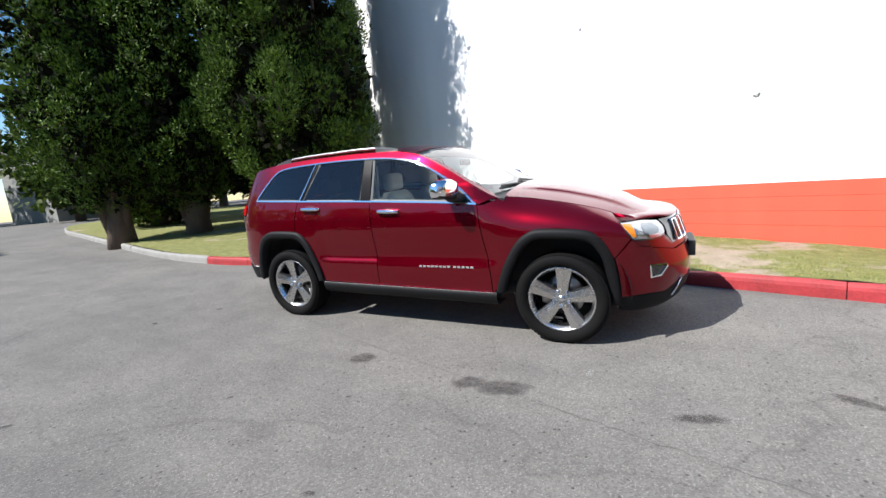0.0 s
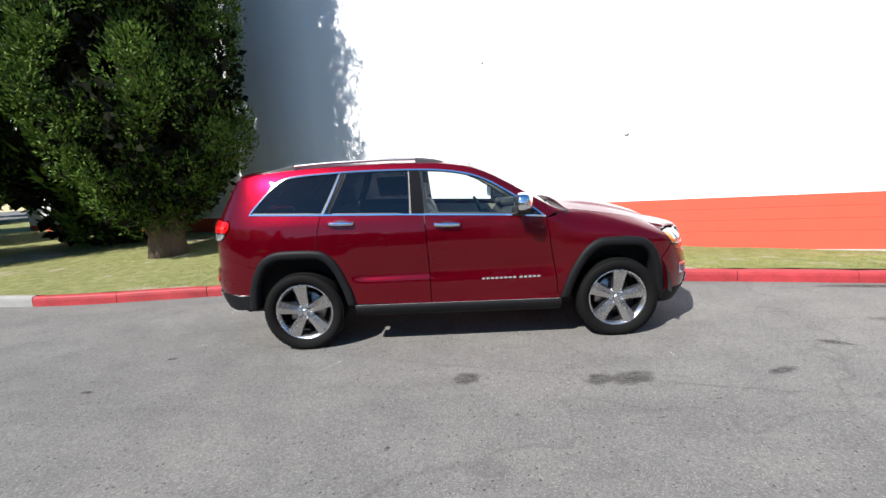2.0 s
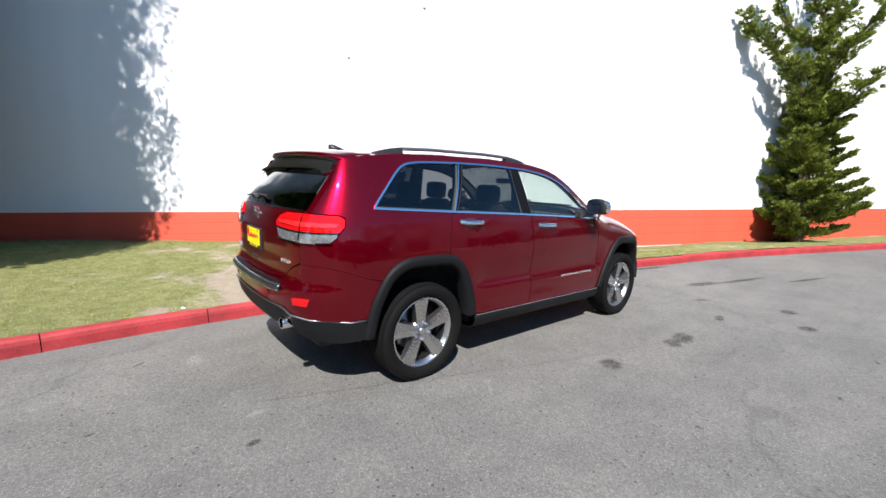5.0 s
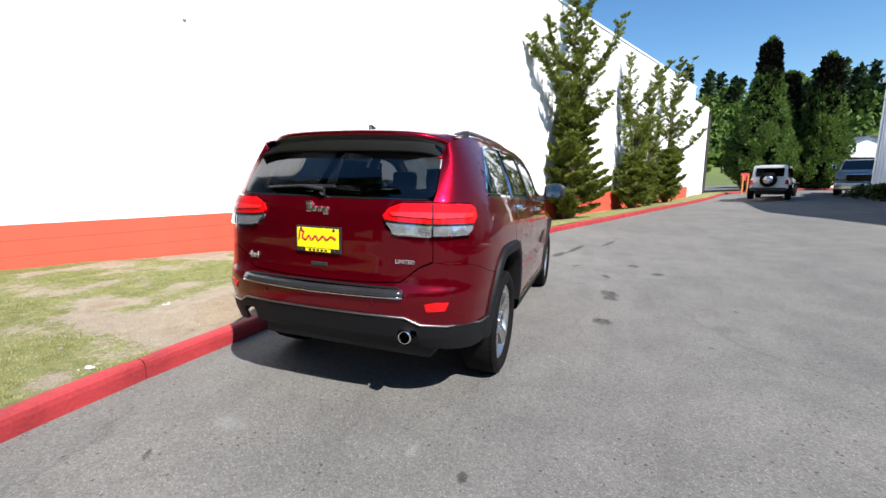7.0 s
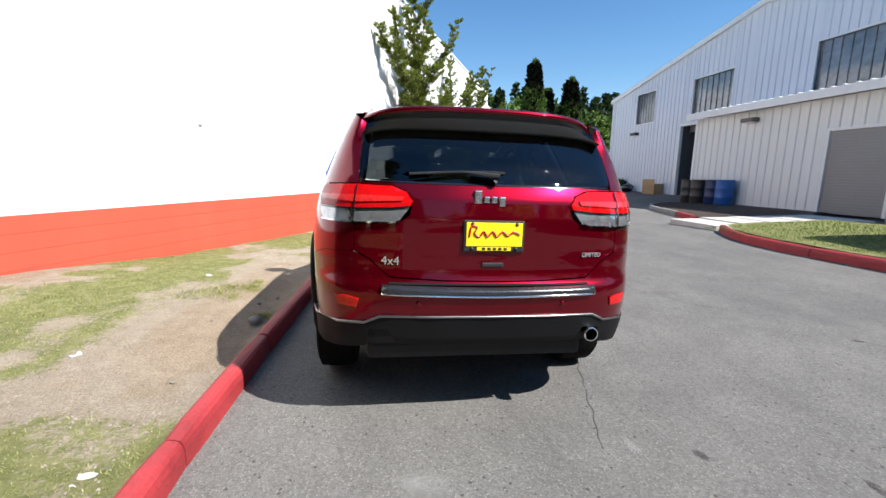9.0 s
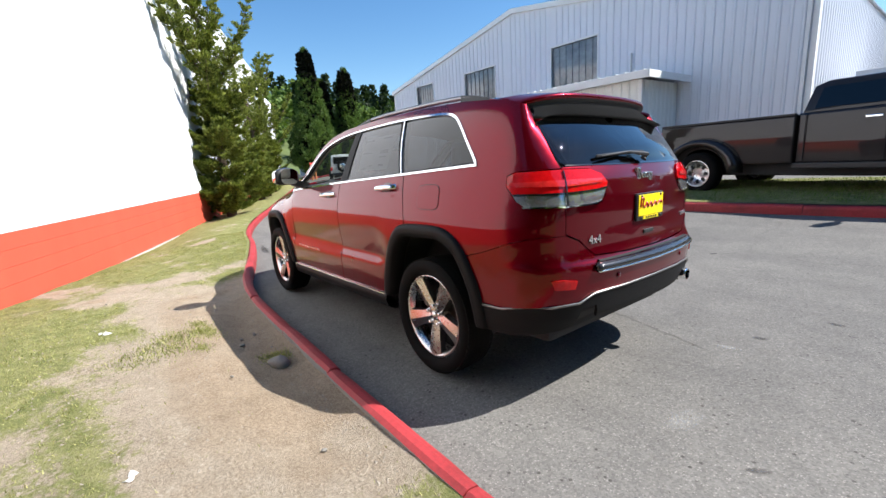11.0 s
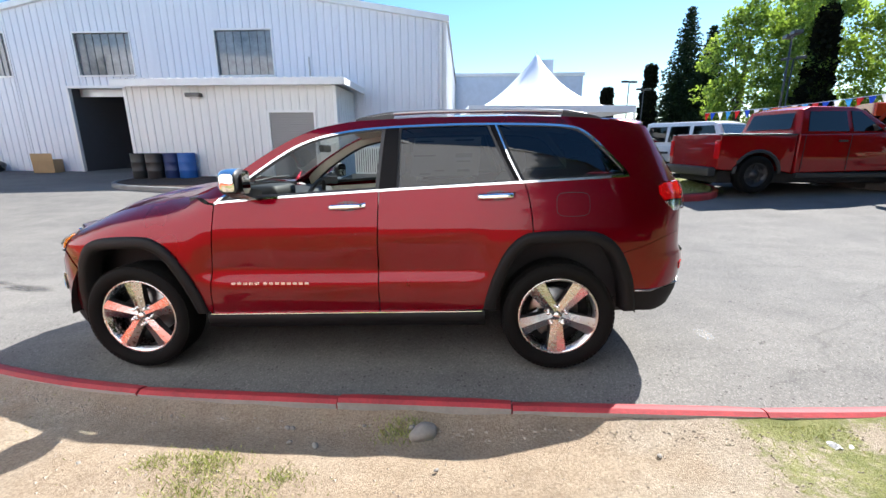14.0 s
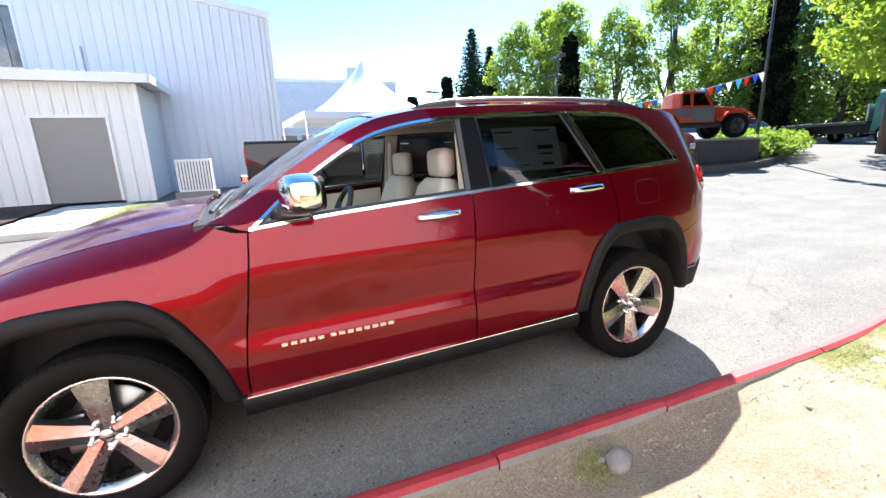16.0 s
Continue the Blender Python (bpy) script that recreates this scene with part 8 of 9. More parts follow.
# raised bed with shrubs and a display truck
bed = thing("planter", "raised planting bed behind a low dark block wall", "planter", kind="structure")
BEDL = Line([tuple(p) for p in spline([(-12.2, -12.5), (-10.6, -9.8), (-10.3, -7.4), (-11.8, -6.3), (-14.5, -6.3), (-17.5, -7.4), (-21, -9.2), (-24.0, -11), (-25.5, -13), (-24.5, -15)], 8)])
bm = bmesh.new()
ring_loft(bm, [[(*(p + n_ * -o), gz(p.x, p.y, h)) for o, h in ((0, -0.3), (0, 0.2), (0.2, 0.2), (0.2, -0.3))] for p, n_ in (BEDL.at(s) for s in np.arange(0, BEDL.length, 0.5))])
bmesh.ops.recalc_face_normals(bm, faces=bm.faces)
part("block_wall", bm, mat("dark_split_block", (0.1, 0.095, 0.09), 0.9, var=0.3, scale=3, fine=25, bump=0.6, bdist=0.02), bed)
bm = bmesh.new()
rows = []
for s in np.arange(0, BEDL.length, 0.5):
    p, n_ = BEDL.at(s)
    row = []
    for k in range(9):
        q = (p + n_ * 0.1).lerp(Vector((-17.8, -11.3)), k / 8 * 0.95)
        row.append(bm.verts.new((q.x, q.y, gz(q.x, q.y, 0.15) + 0.3 * min(1, k / 3.5) + 0.03 * noise.noise(Vector((q.x, q.y, 1))))))
    rows.append(row)
for a_, b_ in zip(rows, rows[1:]):
    for k in range(8):
        bm.faces.new((a_[k], b_[k], b_[k + 1], a_[k + 1]))
bmesh.ops.recalc_face_normals(bm, faces=bm.faces)
part("soil", bm, M_MULCH, bed, smooth=True)


def trail_truck(x, y, z, turn, scale):
    """A narrow nosed open trail truck with a short bed, its nose along local x."""
    v = thing("trail_truck", "orange off-road truck with grey doors on a raised slab", "truck", pose(x, y, z, 0, 0, turn), "parked vehicles")
    v.scale = (scale, scale, scale)
    orange, grey = paint("orange_truck_paint", (0.44, 0.055, 0.02), 0.2, 0.35), mat("grey_door_wrap", (0.1, 0.1, 0.105), 0.5)
    hull("tub", [(-2.35, 0.82), (-2.35, 1.2), (0.62, 1.22), (0.62, 0.62), (-0.75, 0.62), (-0.95, 0.82)], 0.8, orange, v, "orange cab tub and short bed", edge=0.04)
    hull("bonnet", [(0.6, 0.7), (0.6, 1.23), (1.2, 1.2), (1.8, 1.13), (1.9, 1.06), (1.9, 0.7)], 0.66, orange, v, "orange flat bonnet", edge=0.06)
    hull("cab", [(-0.8, 1.2), (-0.78, 1.76), (-0.66, 1.84), (0.12, 1.83), (0.26, 1.76), (0.6, 1.21)], 0.76, orange, v, "orange hard top", 0.14, 1.2, 0.05)
    args = (0.76, 0.14, 1.2)
    flat_on_side("window", [(-0.7, 1.3), (-0.68, 1.72), (-0.42, 1.74), (-0.4, 1.3)], *args, M_CARGLASS, v, "dark rear side window")
    flat_on_side("window", [(-0.28, 1.28), (-0.27, 1.74), (0.12, 1.74), (0.4, 1.28)], *args, M_CARGLASS, v, "dark door window")
    flat_on_side("door", [(-0.34, 0.68), (-0.36, 1.2), (0.52, 1.2), (0.55, 0.68)], 0.8, 0.0, 0.5, grey, v, "matt grey door", 0.008)
    flat_on_side("bed_panel", [(-1.05, 0.84), (-1.05, 1.16), (-0.42, 1.16), (-0.42, 0.84)], 0.8, 0.0, 0.5, grey, v, "matt grey bed side", 0.008)
    bm = bmesh.new()
    bm.faces.new([bm.verts.new(c) for c in ((0.62, -0.68, 1.26), (0.62, 0.68, 1.26), (0.31, 0.62, 1.78), (0.31, -0.62, 1.78))])
    part("windscreen", bm, M_CARGLASS, v)
    grille = part("grille", boxed(1.88, -0.62, 0.72, 1.94, 0.62, 1.1, 0.02), orange, v, "orange slotted grille")
    for k in range(7):
        part("grille_slot", boxed(1.93, -0.28 + k * 0.085, 0.8, 1.945, -0.235 + k * 0.085, 1.04), M_DARK, grille)
    part("front_bumper", boxed(1.95, -0.85, 0.5, 2.25, 0.85, 0.72, 0.05), M_BLACKPL, v, "black steel bumper")
    part("winch", boxed(2.0, -0.3, 0.72, 2.18, 0.3, 0.84, 0.04), M_BLACKPL, v)
    part("rear_bumper", boxed(-2.5, -0.75, 0.62, -2.35, 0.75, 0.8, 0.04), M_BLACKPL, v)
    part("chassis", boxed(-2.2, -0.45, 0.45, 1.9, 0.45, 0.7, 0.03), M_DARK, v)
    for sg in (-1, 1):
        bm = bmesh.new()
        lathe(bm, [(0.0, 0.03), (0.08, 0.025), (0.1, 0.0), (0.1, -0.03)], "X", 18)
        hl = part("headlamp", bm, M_LAMPCLR, v, "round clear headlamp", smooth=True)
        hl.location = (1.95, sg * 0.47, 0.94)
        for cx_, w0 in ((1.4, 0.64), (-1.58, 0.78)):
            bm = bmesh.new()
            ring_loft(bm, [[(cx_ + u, sg * yy, zz + dz) for yy, dz in ((w0, 0.0), (0.98, -0.03), (0.98, -0.1), (w0, -0.07))] for u, zz in ((-0.66, 0.72), (-0.56, 0.9), (-0.4, 1.04), (0.34, 1.06), (0.52, 0.98), (0.64, 0.84))])
            bmesh.ops.recalc_face_normals(bm, faces=bm.faces)
            part("wing_flare", bm, orange, v, "orange wing flare")
            simple_wheel(v, cx_, sg * 0.84, 0.47, 0.3, M_DARKALU, 6)
        part("door_mirror", boxed(0.42, sg * 0.95 - 0.09, 1.24, 0.5, sg * 0.95 + 0.09, 1.42, 0.03), M_BLACKPL, v)
        part("side_step", boxed(-0.9, sg * 0.88 - 0.05, 0.48, 0.75, sg * 0.88 + 0.05, 0.56, 0.03), M_BLACKPL, v)
    return v


trail_truck(-13.25, -7.95, 1.5, 158, 0.85)
slab = thing("display_plinth", "dark block plinth with a concrete top under a display truck", "plinth")
part("block_base", boxed(-15.4, -9.3, 0.3, -10.6, -6.75, 1.42, 0.03), mat("dark_plinth_block", (0.07, 0.065, 0.06), 0.9, var=0.3, scale=3, fine=25, bump=0.6, bdist=0.02), slab)
part("concrete_top", boxed(-15.45, -9.35, 1.42, -10.55, -6.7, 1.5, 0.02), M_KERB_GREY, slab)


def shrub(x, y, z, rad, high, seed, material, label):
    rnd = random.Random(seed)
    t = thing("shrub", label, "shrub", Matrix.Translation((x, y, z)), "shrubs")
    leaves = []
    for _ in range(26):
        a, r = rnd.uniform(0, 6.283), rad * math.sqrt(rnd.random())
        add_sprays(leaves, np.array((r * math.cos(a), r * math.sin(a), high * rnd.uniform(0.25, 0.85) * (1.1 - 0.5 * r / rad))), 0.28 * rad + 0.06, 36, 0.12, rnd, 0.8, 0.4, 0.45)
    trunk_mesh(t, [(0, 0, -0.15), (0, 0, high * 0.6)], [0.05, 0.02], name="stem", sides=5)
    leaf_mesh("leaves", leaves, material, t)
    return t


M_SHRUB = leaf_mat("shrub_leaf", (0.12, 0.18, 0.04), (0.36, 0.46, 0.13), through_light=0.45)
for i, (x, y, r, h) in enumerate([(-15.9, -7.35, 0.6, 0.6), (-16.7, -7.65, 0.7, 0.75), (-17.6, -8.05, 0.7, 0.65), (-18.5, -8.6, 0.8, 0.9), (-19.6, -9.1, 0.8, 0.7), (-17.2, -8.9, 0.8, 1.1), (-18.8, -9.8, 0.9, 1.2), (-20.8, -9.9, 0.8, 0.8), (-16.9, -7.05, 0.6, 0.6), (-18.0, -7.55, 0.7, 0.75), (-19.1, -8.05, 0.75, 0.7), (-20.3, -8.75, 0.8, 0.8), (-21.6, -9.6, 0.8, 0.7)]):
    shrub(x, y, gz(x, y, 0.25), r, h, 60 + i, M_SHRUB, "low light green shrub in a raised bed")
shrub(21.6, -13.9, gz(21.6, -13.9), 0.6, 0.9, 80, M_DARKC, "dark clipped bush beside a steel wall")
shrub(20.4, -13.9, gz(20.4, -13.9), 0.5, 0.8, 81, M_DARKC, "dark clipped bush beside a steel wall")
# far rows of cars
COL = [(0.02, 0.02, 0.022), (0.5, 0.5, 0.5), (0.03, 0.04, 0.07), (0.7, 0.7, 0.7), (0.05, 0.05, 0.05), (0.25, 0.02, 0.02), (0.1, 0.11, 0.12), (0.6, 0.6, 0.62)]
LAB = ["black", "silver", "dark blue", "white", "charcoal", "red", "dark grey", "silver"]
for i in range(8):
    x, y = -8.5 - i * 2.7, -27 + i * 0.3
    wagon(x, y, gz(x, y), 92 + (i % 3), COL[i], LAB[i] + " car in a far parked row", "car", "far parked row", "parked_car")
for i, (x, y, t, c) in enumerate([(-20, -17, 60, 3), (-22.5, -15.2, 60, 1), (-25, -13.2, 58, 2), (-31, -3, 30, 3), (-33, 1.5, 30, 3)]):
    wagon(x, y, gz(x, y), t, COL[c], LAB[c] + " car parked beyond the planting bed", "car", "cars beyond the bed", "parked_car")
wagon(-52, 17.5, gz(-52, 17.5), 20, (0.35, 0.02, 0.03), "red car parked at the street's far end", "car", "cars down the street", "parked_car")
wagon(-50, 21.5, gz(-50, 21.5), 20, (0.03, 0.03, 0.035), "black car parked at the street's far end", "car", "cars down the street", "parked_car")

# ---- tent ----
M_TENT = mat("white_tent_fabric", (0.82, 0.83, 0.85), 0.6, var=0.04, scale=1)
tent = thing("tent", "white peaked fabric marquee on steel legs", "tent", pose(-4.2, -18.2, gz(-4.2, -18.2), 0, 0, 4))
bm = bmesh.new()
rows = []
for t_ in np.linspace(0, 1, 14):
    h = 2.52 + 2.6 * t_ ** 1.6 if t_ < 1 else 5.12
    w = 3.45 * (1 - t_)
    ring = []
    for k in range(32):
        a = (k + 0.5) / 32 * 2 * math.pi
        c, s_ = math.cos(a), math.sin(a)
        m_ = max(abs(c), abs(s_))
        q = w / m_ * ((1 - t_) + t_ * m_)
        ring.append((q * c, q * s_, h - 0.14 * (1 - t_) * t_ * 4 * (1 - abs(abs(c) - abs(s_)) * 0.4) + 0.0))
    rows.append(ring)
ring_loft(bm, rows, True, False)
part("canopy", bm, M_TENT, tent, "white swept canopy", smooth=True)
bm = bmesh.new()
for sx_, sy_ in (((-1, -1), (1, -1)), ((1, -1), (1, 1)), ((1, 1), (-1, 1)), ((-1, 1), (-1, -1))):
    n_ = 24
    for k in range(n_):
        a_, b_ = k / n_, (k + 1) / n_
        p = Vector(sx_).lerp(Vector(sy_), a_) * 3.45
        q = Vector(sx_).lerp(Vector(sy_), b_) * 3.45
        bm.faces.new([bm.verts.new(c) for c in ((p.x, p.y, 2.27), (q.x, q.y, 2.27), (q.x, q.y, 2.53), (p.x, p.y, 2.53))])
part("valance", bm, M_TENT, tent)
for a_, b_ in ((-1, -1), (1, -1), (1, 1), (-1, 1)):
    bm = bmesh.new()
    tube(bm, [(3.4 * a_, 3.4 * b_, -0.05), (3.4 * a_, 3.4 * b_, 2.5)], 0.05, 8)
    part("leg", bm, M_ALU, tent)
bm = bmesh.new()
tube(bm, [(0, 0, 5.0), (0, 0, 5.2)], [0.05, 0.02], 6)
part("mast_tip", bm, M_TENT, tent)

# ---- far buildings ----
far = thing("showroom", "low pale grey flat roofed building with a raised sign tower", "building", kind="structure")
part("wall", boxed(-10.0, -46, 0, -0.12, -31.8, 6.6), mat("pale_blue_grey_panel", (0.55, 0.6, 0.68), 0.5), far)
part("parapet", boxed(-10.1, -46.1, 6.6, 0.0, -31.7, 6.85, 0.03), M_TRIM, far)
part("tower", boxed(-7.8, -34.5, 6.6, -6.3, -32.4, 7.9, 0.03), mat("pale_tower_panel", (0.6, 0.65, 0.72), 0.5), far)
for k in range(5):
    w_ = part("window", boxed(-9.4 + k * 1.85, -31.86, 0.6, -7.9 + k * 1.85, -31.77, 2.8, 0.02), M_CARGLASS, far, "large dark shop window")
    part("window_frame", boxed(-9.45 + k * 1.85, -31.8, 2.8, -7.85 + k * 1.85, -31.74, 2.88), M_TRIM, w_)
wb_ = thing("garage", "small white gabled metal garage with an open bay", "building", Matrix.Translation((39.2, -21.8, gz(39.2, -21.8))) @ Matrix.Rotation(radians(28), 4, "Z"), kind="structure")
bm = bmesh.new()
ribbed(bm, (-0.0, 3.2), (0.0, 1.6), 0, lambda u: 3.2 + u * 0.28, 0.3, 0.03)
ribbed(bm, (0.0, 1.6), (0.0, -1.6), 2.5, lambda u: 3.65 + (u if u < 1.6 else 3.2 - u) * 0.28, 0.3, 0.03)
ribbed(bm, (0.0, -1.6), (0.0, -3.2), 0, lambda u: 3.65 - u * 0.28, 0.3, 0.03)
ribbed(bm, (8.0, 3.2), (0.0, 3.2), 0, lambda u: 3.2, 0.3, 0.03)
part("wall", bm, M_SIDING, wb_)
bm = bmesh.new()
for sg in (-1, 1):
    bm.faces.new([bm.verts.new(c) for c in ((-0.3, 0, 4.16), (8.2, 0, 4.16), (8.2, sg * 3.5, 3.16), (-0.3, sg * 3.5, 3.16))])
bmesh.ops.solidify(bm, geom=bm.faces[:], thickness=0.08)
part("roof", bm, M_GALV, wb_)
part("bay", boxed(0.3, -1.6, 0, 7.8, 3.0, 3.0), M_DARK, wb_)
off = thing("office", "low brown office with a deep flat roof", "building", kind="structure")
part("wall", boxed(-60, -12, 0.3, -44, -4, 3.6), mat("brown_office_wall", (0.2, 0.15, 0.11), 0.8), off)
part("roof", boxed(-61.5, -13.5, 3.6, -42.5, -2.5, 4.5, 0.05), mat("grey_roof_edge", (0.3, 0.29, 0.28), 0.8), off)
for k in range(5):
    part("window", boxed(-44.02, -11.4 + k * 1.5, 1.2, -43.96, -10.3 + k * 1.5, 2.8, 0.01), M_CARGLASS, off)
hs = thing("house", "pale grey house beyond the street's end", "building", kind="structure")
part("wall", boxed(-52, 13, 0.5, -43, 22, 7.0), mat("pale_house_wall", (0.2, 0.2, 0.19), 0.8), hs)
part("roof", boxed(-52.6, 12.4, 7.0, -42.4, 22.6, 7.5, 0.05), mat("dark_house_roof", (0.08, 0.08, 0.08), 0.9), hs)
for k in range(3):
    w_ = part("window", boxed(-43.02, 14 + k * 2.6, 4.2, -42.95, 15.4 + k * 2.6, 5.8, 0.01), M_CARGLASS, hs)
    part("window_frame", boxed(-42.96, 13.9 + k * 2.6, 5.8, -42.9, 15.5 + k * 2.6, 5.95, 0.01), M_TRIM, w_)

# ---- lamp posts, sign, bunting ----


def lamp_post(x, y, h, seed, heads=2):
    t = thing("lamp_post", "dark steel car park lamp with box heads", "street lamp", Matrix.Translation((x, y, gz(x, y))), "car park lamps")
    bm = bmesh.new()
    lathe(bm, [(0.0, 0.0), (0.25, 0.0), (0.25, 0.5), (0.12, 0.52), (0.08, 0.6)], "Z", 14)
    part("base", bm, M_KERB_GREY, t)
    bm = bmesh.new()
    tube(bm, [(0, 0, 0.5), (0, 0, h)], [0.065, 0.045], 10)
    part("pole", bm, M_POST, t, smooth=True)
    for k in range(heads):
        a = seed + k * math.pi
        bm = bmesh.new()
        box(bm, 0.15, -0.2, -0.08, 0.75, 0.2, 0.1, 0.03, Matrix.Translation((0, 0, h)) @ Matrix.Rotation(a, 4, "Z"))
        tube(bm, [(0, 0, h - 0.05), (0.2 * math.cos(a), 0.2 * math.sin(a), h)], 0.03, 6)
        part("lamp_head", bm, M_POST, t)
    return t


for i, (x, y, h) in enumerate([(-16.5, -40.0, 6.3), (-17.96, -21.4, 6.2), (-24.8, -30.8, 6.5), (-19.5, -44, 6.0), (-17.4, -8.1, 6.8)]):
    lamp_post(x, y, h, 0.3 + i)
sg_ = thing("road_sign", "small red and white sign on twin orange posts", "sign", pose(32.4, -11.9, gz(32.4, -11.9), 0, 0, -72), "")
for dx in (-0.18, 0.18):
    part("post", boxed(dx - 0.05, -0.05, -0.1, dx + 0.05, 0.05, 1.35, 0.01), mat("orange_post", (0.45, 0.16, 0.05), 0.7), sg_)
pl = part("sign_plate", boxed(-0.3, 0.05, 0.95, 0.3, 0.07, 1.5, 0.006), mat("red_sign_face", (0.5, 0.05, 0.04), 0.5), sg_)
bm = bmesh.new()
for k in range(3):
    box(bm, -0.2, 0.07, 1.08 + k * 0.13, 0.2, 0.074, 1.13 + k * 0.13)
part("sign_bars", bm, M_WHITE, pl)
FLAG = [mat("red_flag", (0.55, 0.03, 0.03), 0.6), mat("blue_flag", (0.03, 0.12, 0.5), 0.6), mat("white_flag", (0.75, 0.75, 0.75), 0.6), mat("light_blue_flag", (0.1, 0.4, 0.65), 0.6)]
bunt = thing("bunting", "string of red white and blue pennant flags", "bunting")
bm = bmesh.new()
cord = spline([(-11.8, -17.1, 2.85), (-13.0, -15.2, 2.9), (-14.2, -13.3, 3.02), (-15.3, -11.4, 3.2), (-16.4, -9.7, 3.5), (-17.35, -8.1, 3.9)], 14)
tube(bm, [tuple(p) for p in cord], 0.012, 5)
part("cord", bm, M_WHITE, bunt)
for k in range(1, len(cord) - 1, 2):
    p, q = cord[k], cord[k + 1]
    bm = bmesh.new()
    d = (q - p) / np.linalg.norm(q - p) * 0.11
    tip = p + np.array((0.05 * math.sin(k), 0.04 * math.cos(k), -0.36))
    v3 = [bm.verts.new(c) for c in (p - d, p + d, tip, )]
    bm.faces.new(v3)
    bmesh.ops.solidify(bm, geom=bm.faces[:], thickness=0.006)
    part("pennant", bm, FLAG[(k // 2) % 4], bunt)
# ---- by the shed ----


def barrel(x, y, colour, label):
    t = thing("barrel", label, "barrel", Matrix.Translation((x, y, gz(x, y, 0.11))), "barrels by the shed")
    bm = bmesh.new()
    lathe(bm, [(0.0, 0.0), (0.27, 0.0), (0.285, 0.03), (0.285, 0.26), (0.297, 0.28), (0.285, 0.3), (0.285, 0.56), (0.297, 0.58), (0.285, 0.6), (0.285, 0.84), (0.292, 0.86), (0.285, 0.88), (0.265, 0.88), (0.26, 0.85), (0, 0.85)], "Z", 28)
    part("drum", bm, mat("barrel_plastic", colour, 0.45, var=0.12, bump=0.05), t, smooth=True)
    bm = bmesh.new()
    lathe(bm, [(0, 0.87), (0.035, 0.87), (0.04, 0.85)], "Z", 10, m=Matrix.Translation((0.15, 0, 0)))
    part("bung", bm, M_BLACKPL, t)


barrel(10.8, -11.33, (0.02, 0.022, 0.02), "black plastic drum beside a shed wall")
barrel(10.22, -11.28, (0.03, 0.026, 0.024), "dark brown plastic drum beside a shed wall")
barrel(9.64, -11.4, (0.012, 0.03, 0.11), "dark blue plastic drum beside a shed wall")
barrel(9.08, -11.36, (0.015, 0.1, 0.34), "bright blue plastic drum beside a shed wall")
ac = thing("air_conditioner", "white outdoor cooling unit with a slatted grille", "air conditioner", Matrix.Translation((2.55, -11.75, gz(2.55, -11.75, 0.1))))
part("case", boxed(-0.45, -0.4, 0.08, 0.45, 0.4, 1.0, 0.02), mat("white_unit_metal", (0.78, 0.78, 0.76), 0.5), ac)
for k in range(11):
    part("slat", boxed(-0.42 + k * 0.078, 0.4, 0.14, -0.4 + k * 0.078, 0.415, 0.94), M_DARKALU, ac)
part("pad", boxed(-0.55, -0.5, -0.1, 0.55, 0.5, 0.08, 0.01), M_KERB_GREY, ac)
bx = thing("cardboard_box", "open tan cardboard box by the steel wall", "box", pose(16.9, -13.9, gz(16.9, -13.9), 0, 0, 12))
bm = boxed(-0.4, -0.3, 0, 0.4, 0.3, 0.55, 0.01)
part("carton", bm, mat("cardboard", (0.4, 0.26, 0.13), 0.85), bx)
part("flap", boxed(-0.4, 0.3, 0.5, 0.4, 0.31, 0.8), mat("cardboard_flap", (0.42, 0.28, 0.14), 0.85), bx)
sk = thing("rubbish_sack", "black rubbish sack slumped by the wall", "sack", Matrix.Translation((19.3, -13.9, gz(19.3, -13.9))))
bm = bmesh.new()
bmesh.ops.create_icosphere(bm, subdivisions=3, radius=0.35)
for v in bm.verts:
    v.co += v.co.normalized() * 0.06 * noise.noise(v.co * 4)
    v.co.z = max(v.co.z * 0.8 + 0.22, 0)
part("sack", bm, M_GLOSSBLK, sk, smooth=True)

# ---- small things on the lawn ----


def rock(x, y, s, seed, label, add=0.1):
    t = thing("stone", label, "stone", pose(x, y, gz(x, y, add), 0, 0, seed * 40), "stones in the lawn")
    bm = bmesh.new()
    bmesh.ops.create_icosphere(bm, subdivisions=3, radius=1)
    for v in bm.verts:
        n_ = noise.noise(v.co * 1.4 + Vector((seed, 0, 0)))
        v.co = Vector((v.co.x * 1.25, v.co.y * 0.85, v.co.z * 0.75)) * s * (1 + 0.18 * n_)
    part("stone", bm, M_STONE, t, smooth=True)


rock(-0.61, 1.64, 0.065, 1, "rounded grey stone behind the kerb", 0.105)
rr = random.Random(9)
for i in range(26):
    x, y = rr.uniform(-3.2, 2.2), rr.uniform(1.58, 2.6)
    rock(x, y, rr.uniform(0.008, 0.024), 10 + i, "small pebble lying on bare soil", 0.15 if y > 1.9 else 0.11)
for i, (x, y) in enumerate(((-2.64, 1.72), (0.93, 2.6), (-1.46, 2.5))):
    t = thing("litter", "crumpled white paper litter on the lawn", "litter", pose(x, y, lawn_z(x, y, max(0.0, (y - 1.5) / (wall_y(x) - 1.4))) - 0.006, 0, 0, 30 * i), "litter on the lawn")
    bm = bmesh.new()
    bmesh.ops.create_grid(bm, x_segments=7, y_segments=5, size=0.05)
    for v in bm.verts:
        v.co.y *= 0.62
        v.co.x *= (1.0, 0.9, 0.55)[i]
        v.co.z = 0.03 * noise.noise(v.co * 25 + Vector((i, 0, 0))) + 0.008
    bmesh.ops.solidify(bm, geom=bm.faces[:], thickness=0.003)
    part("paper", bm, M_PAPER, t)

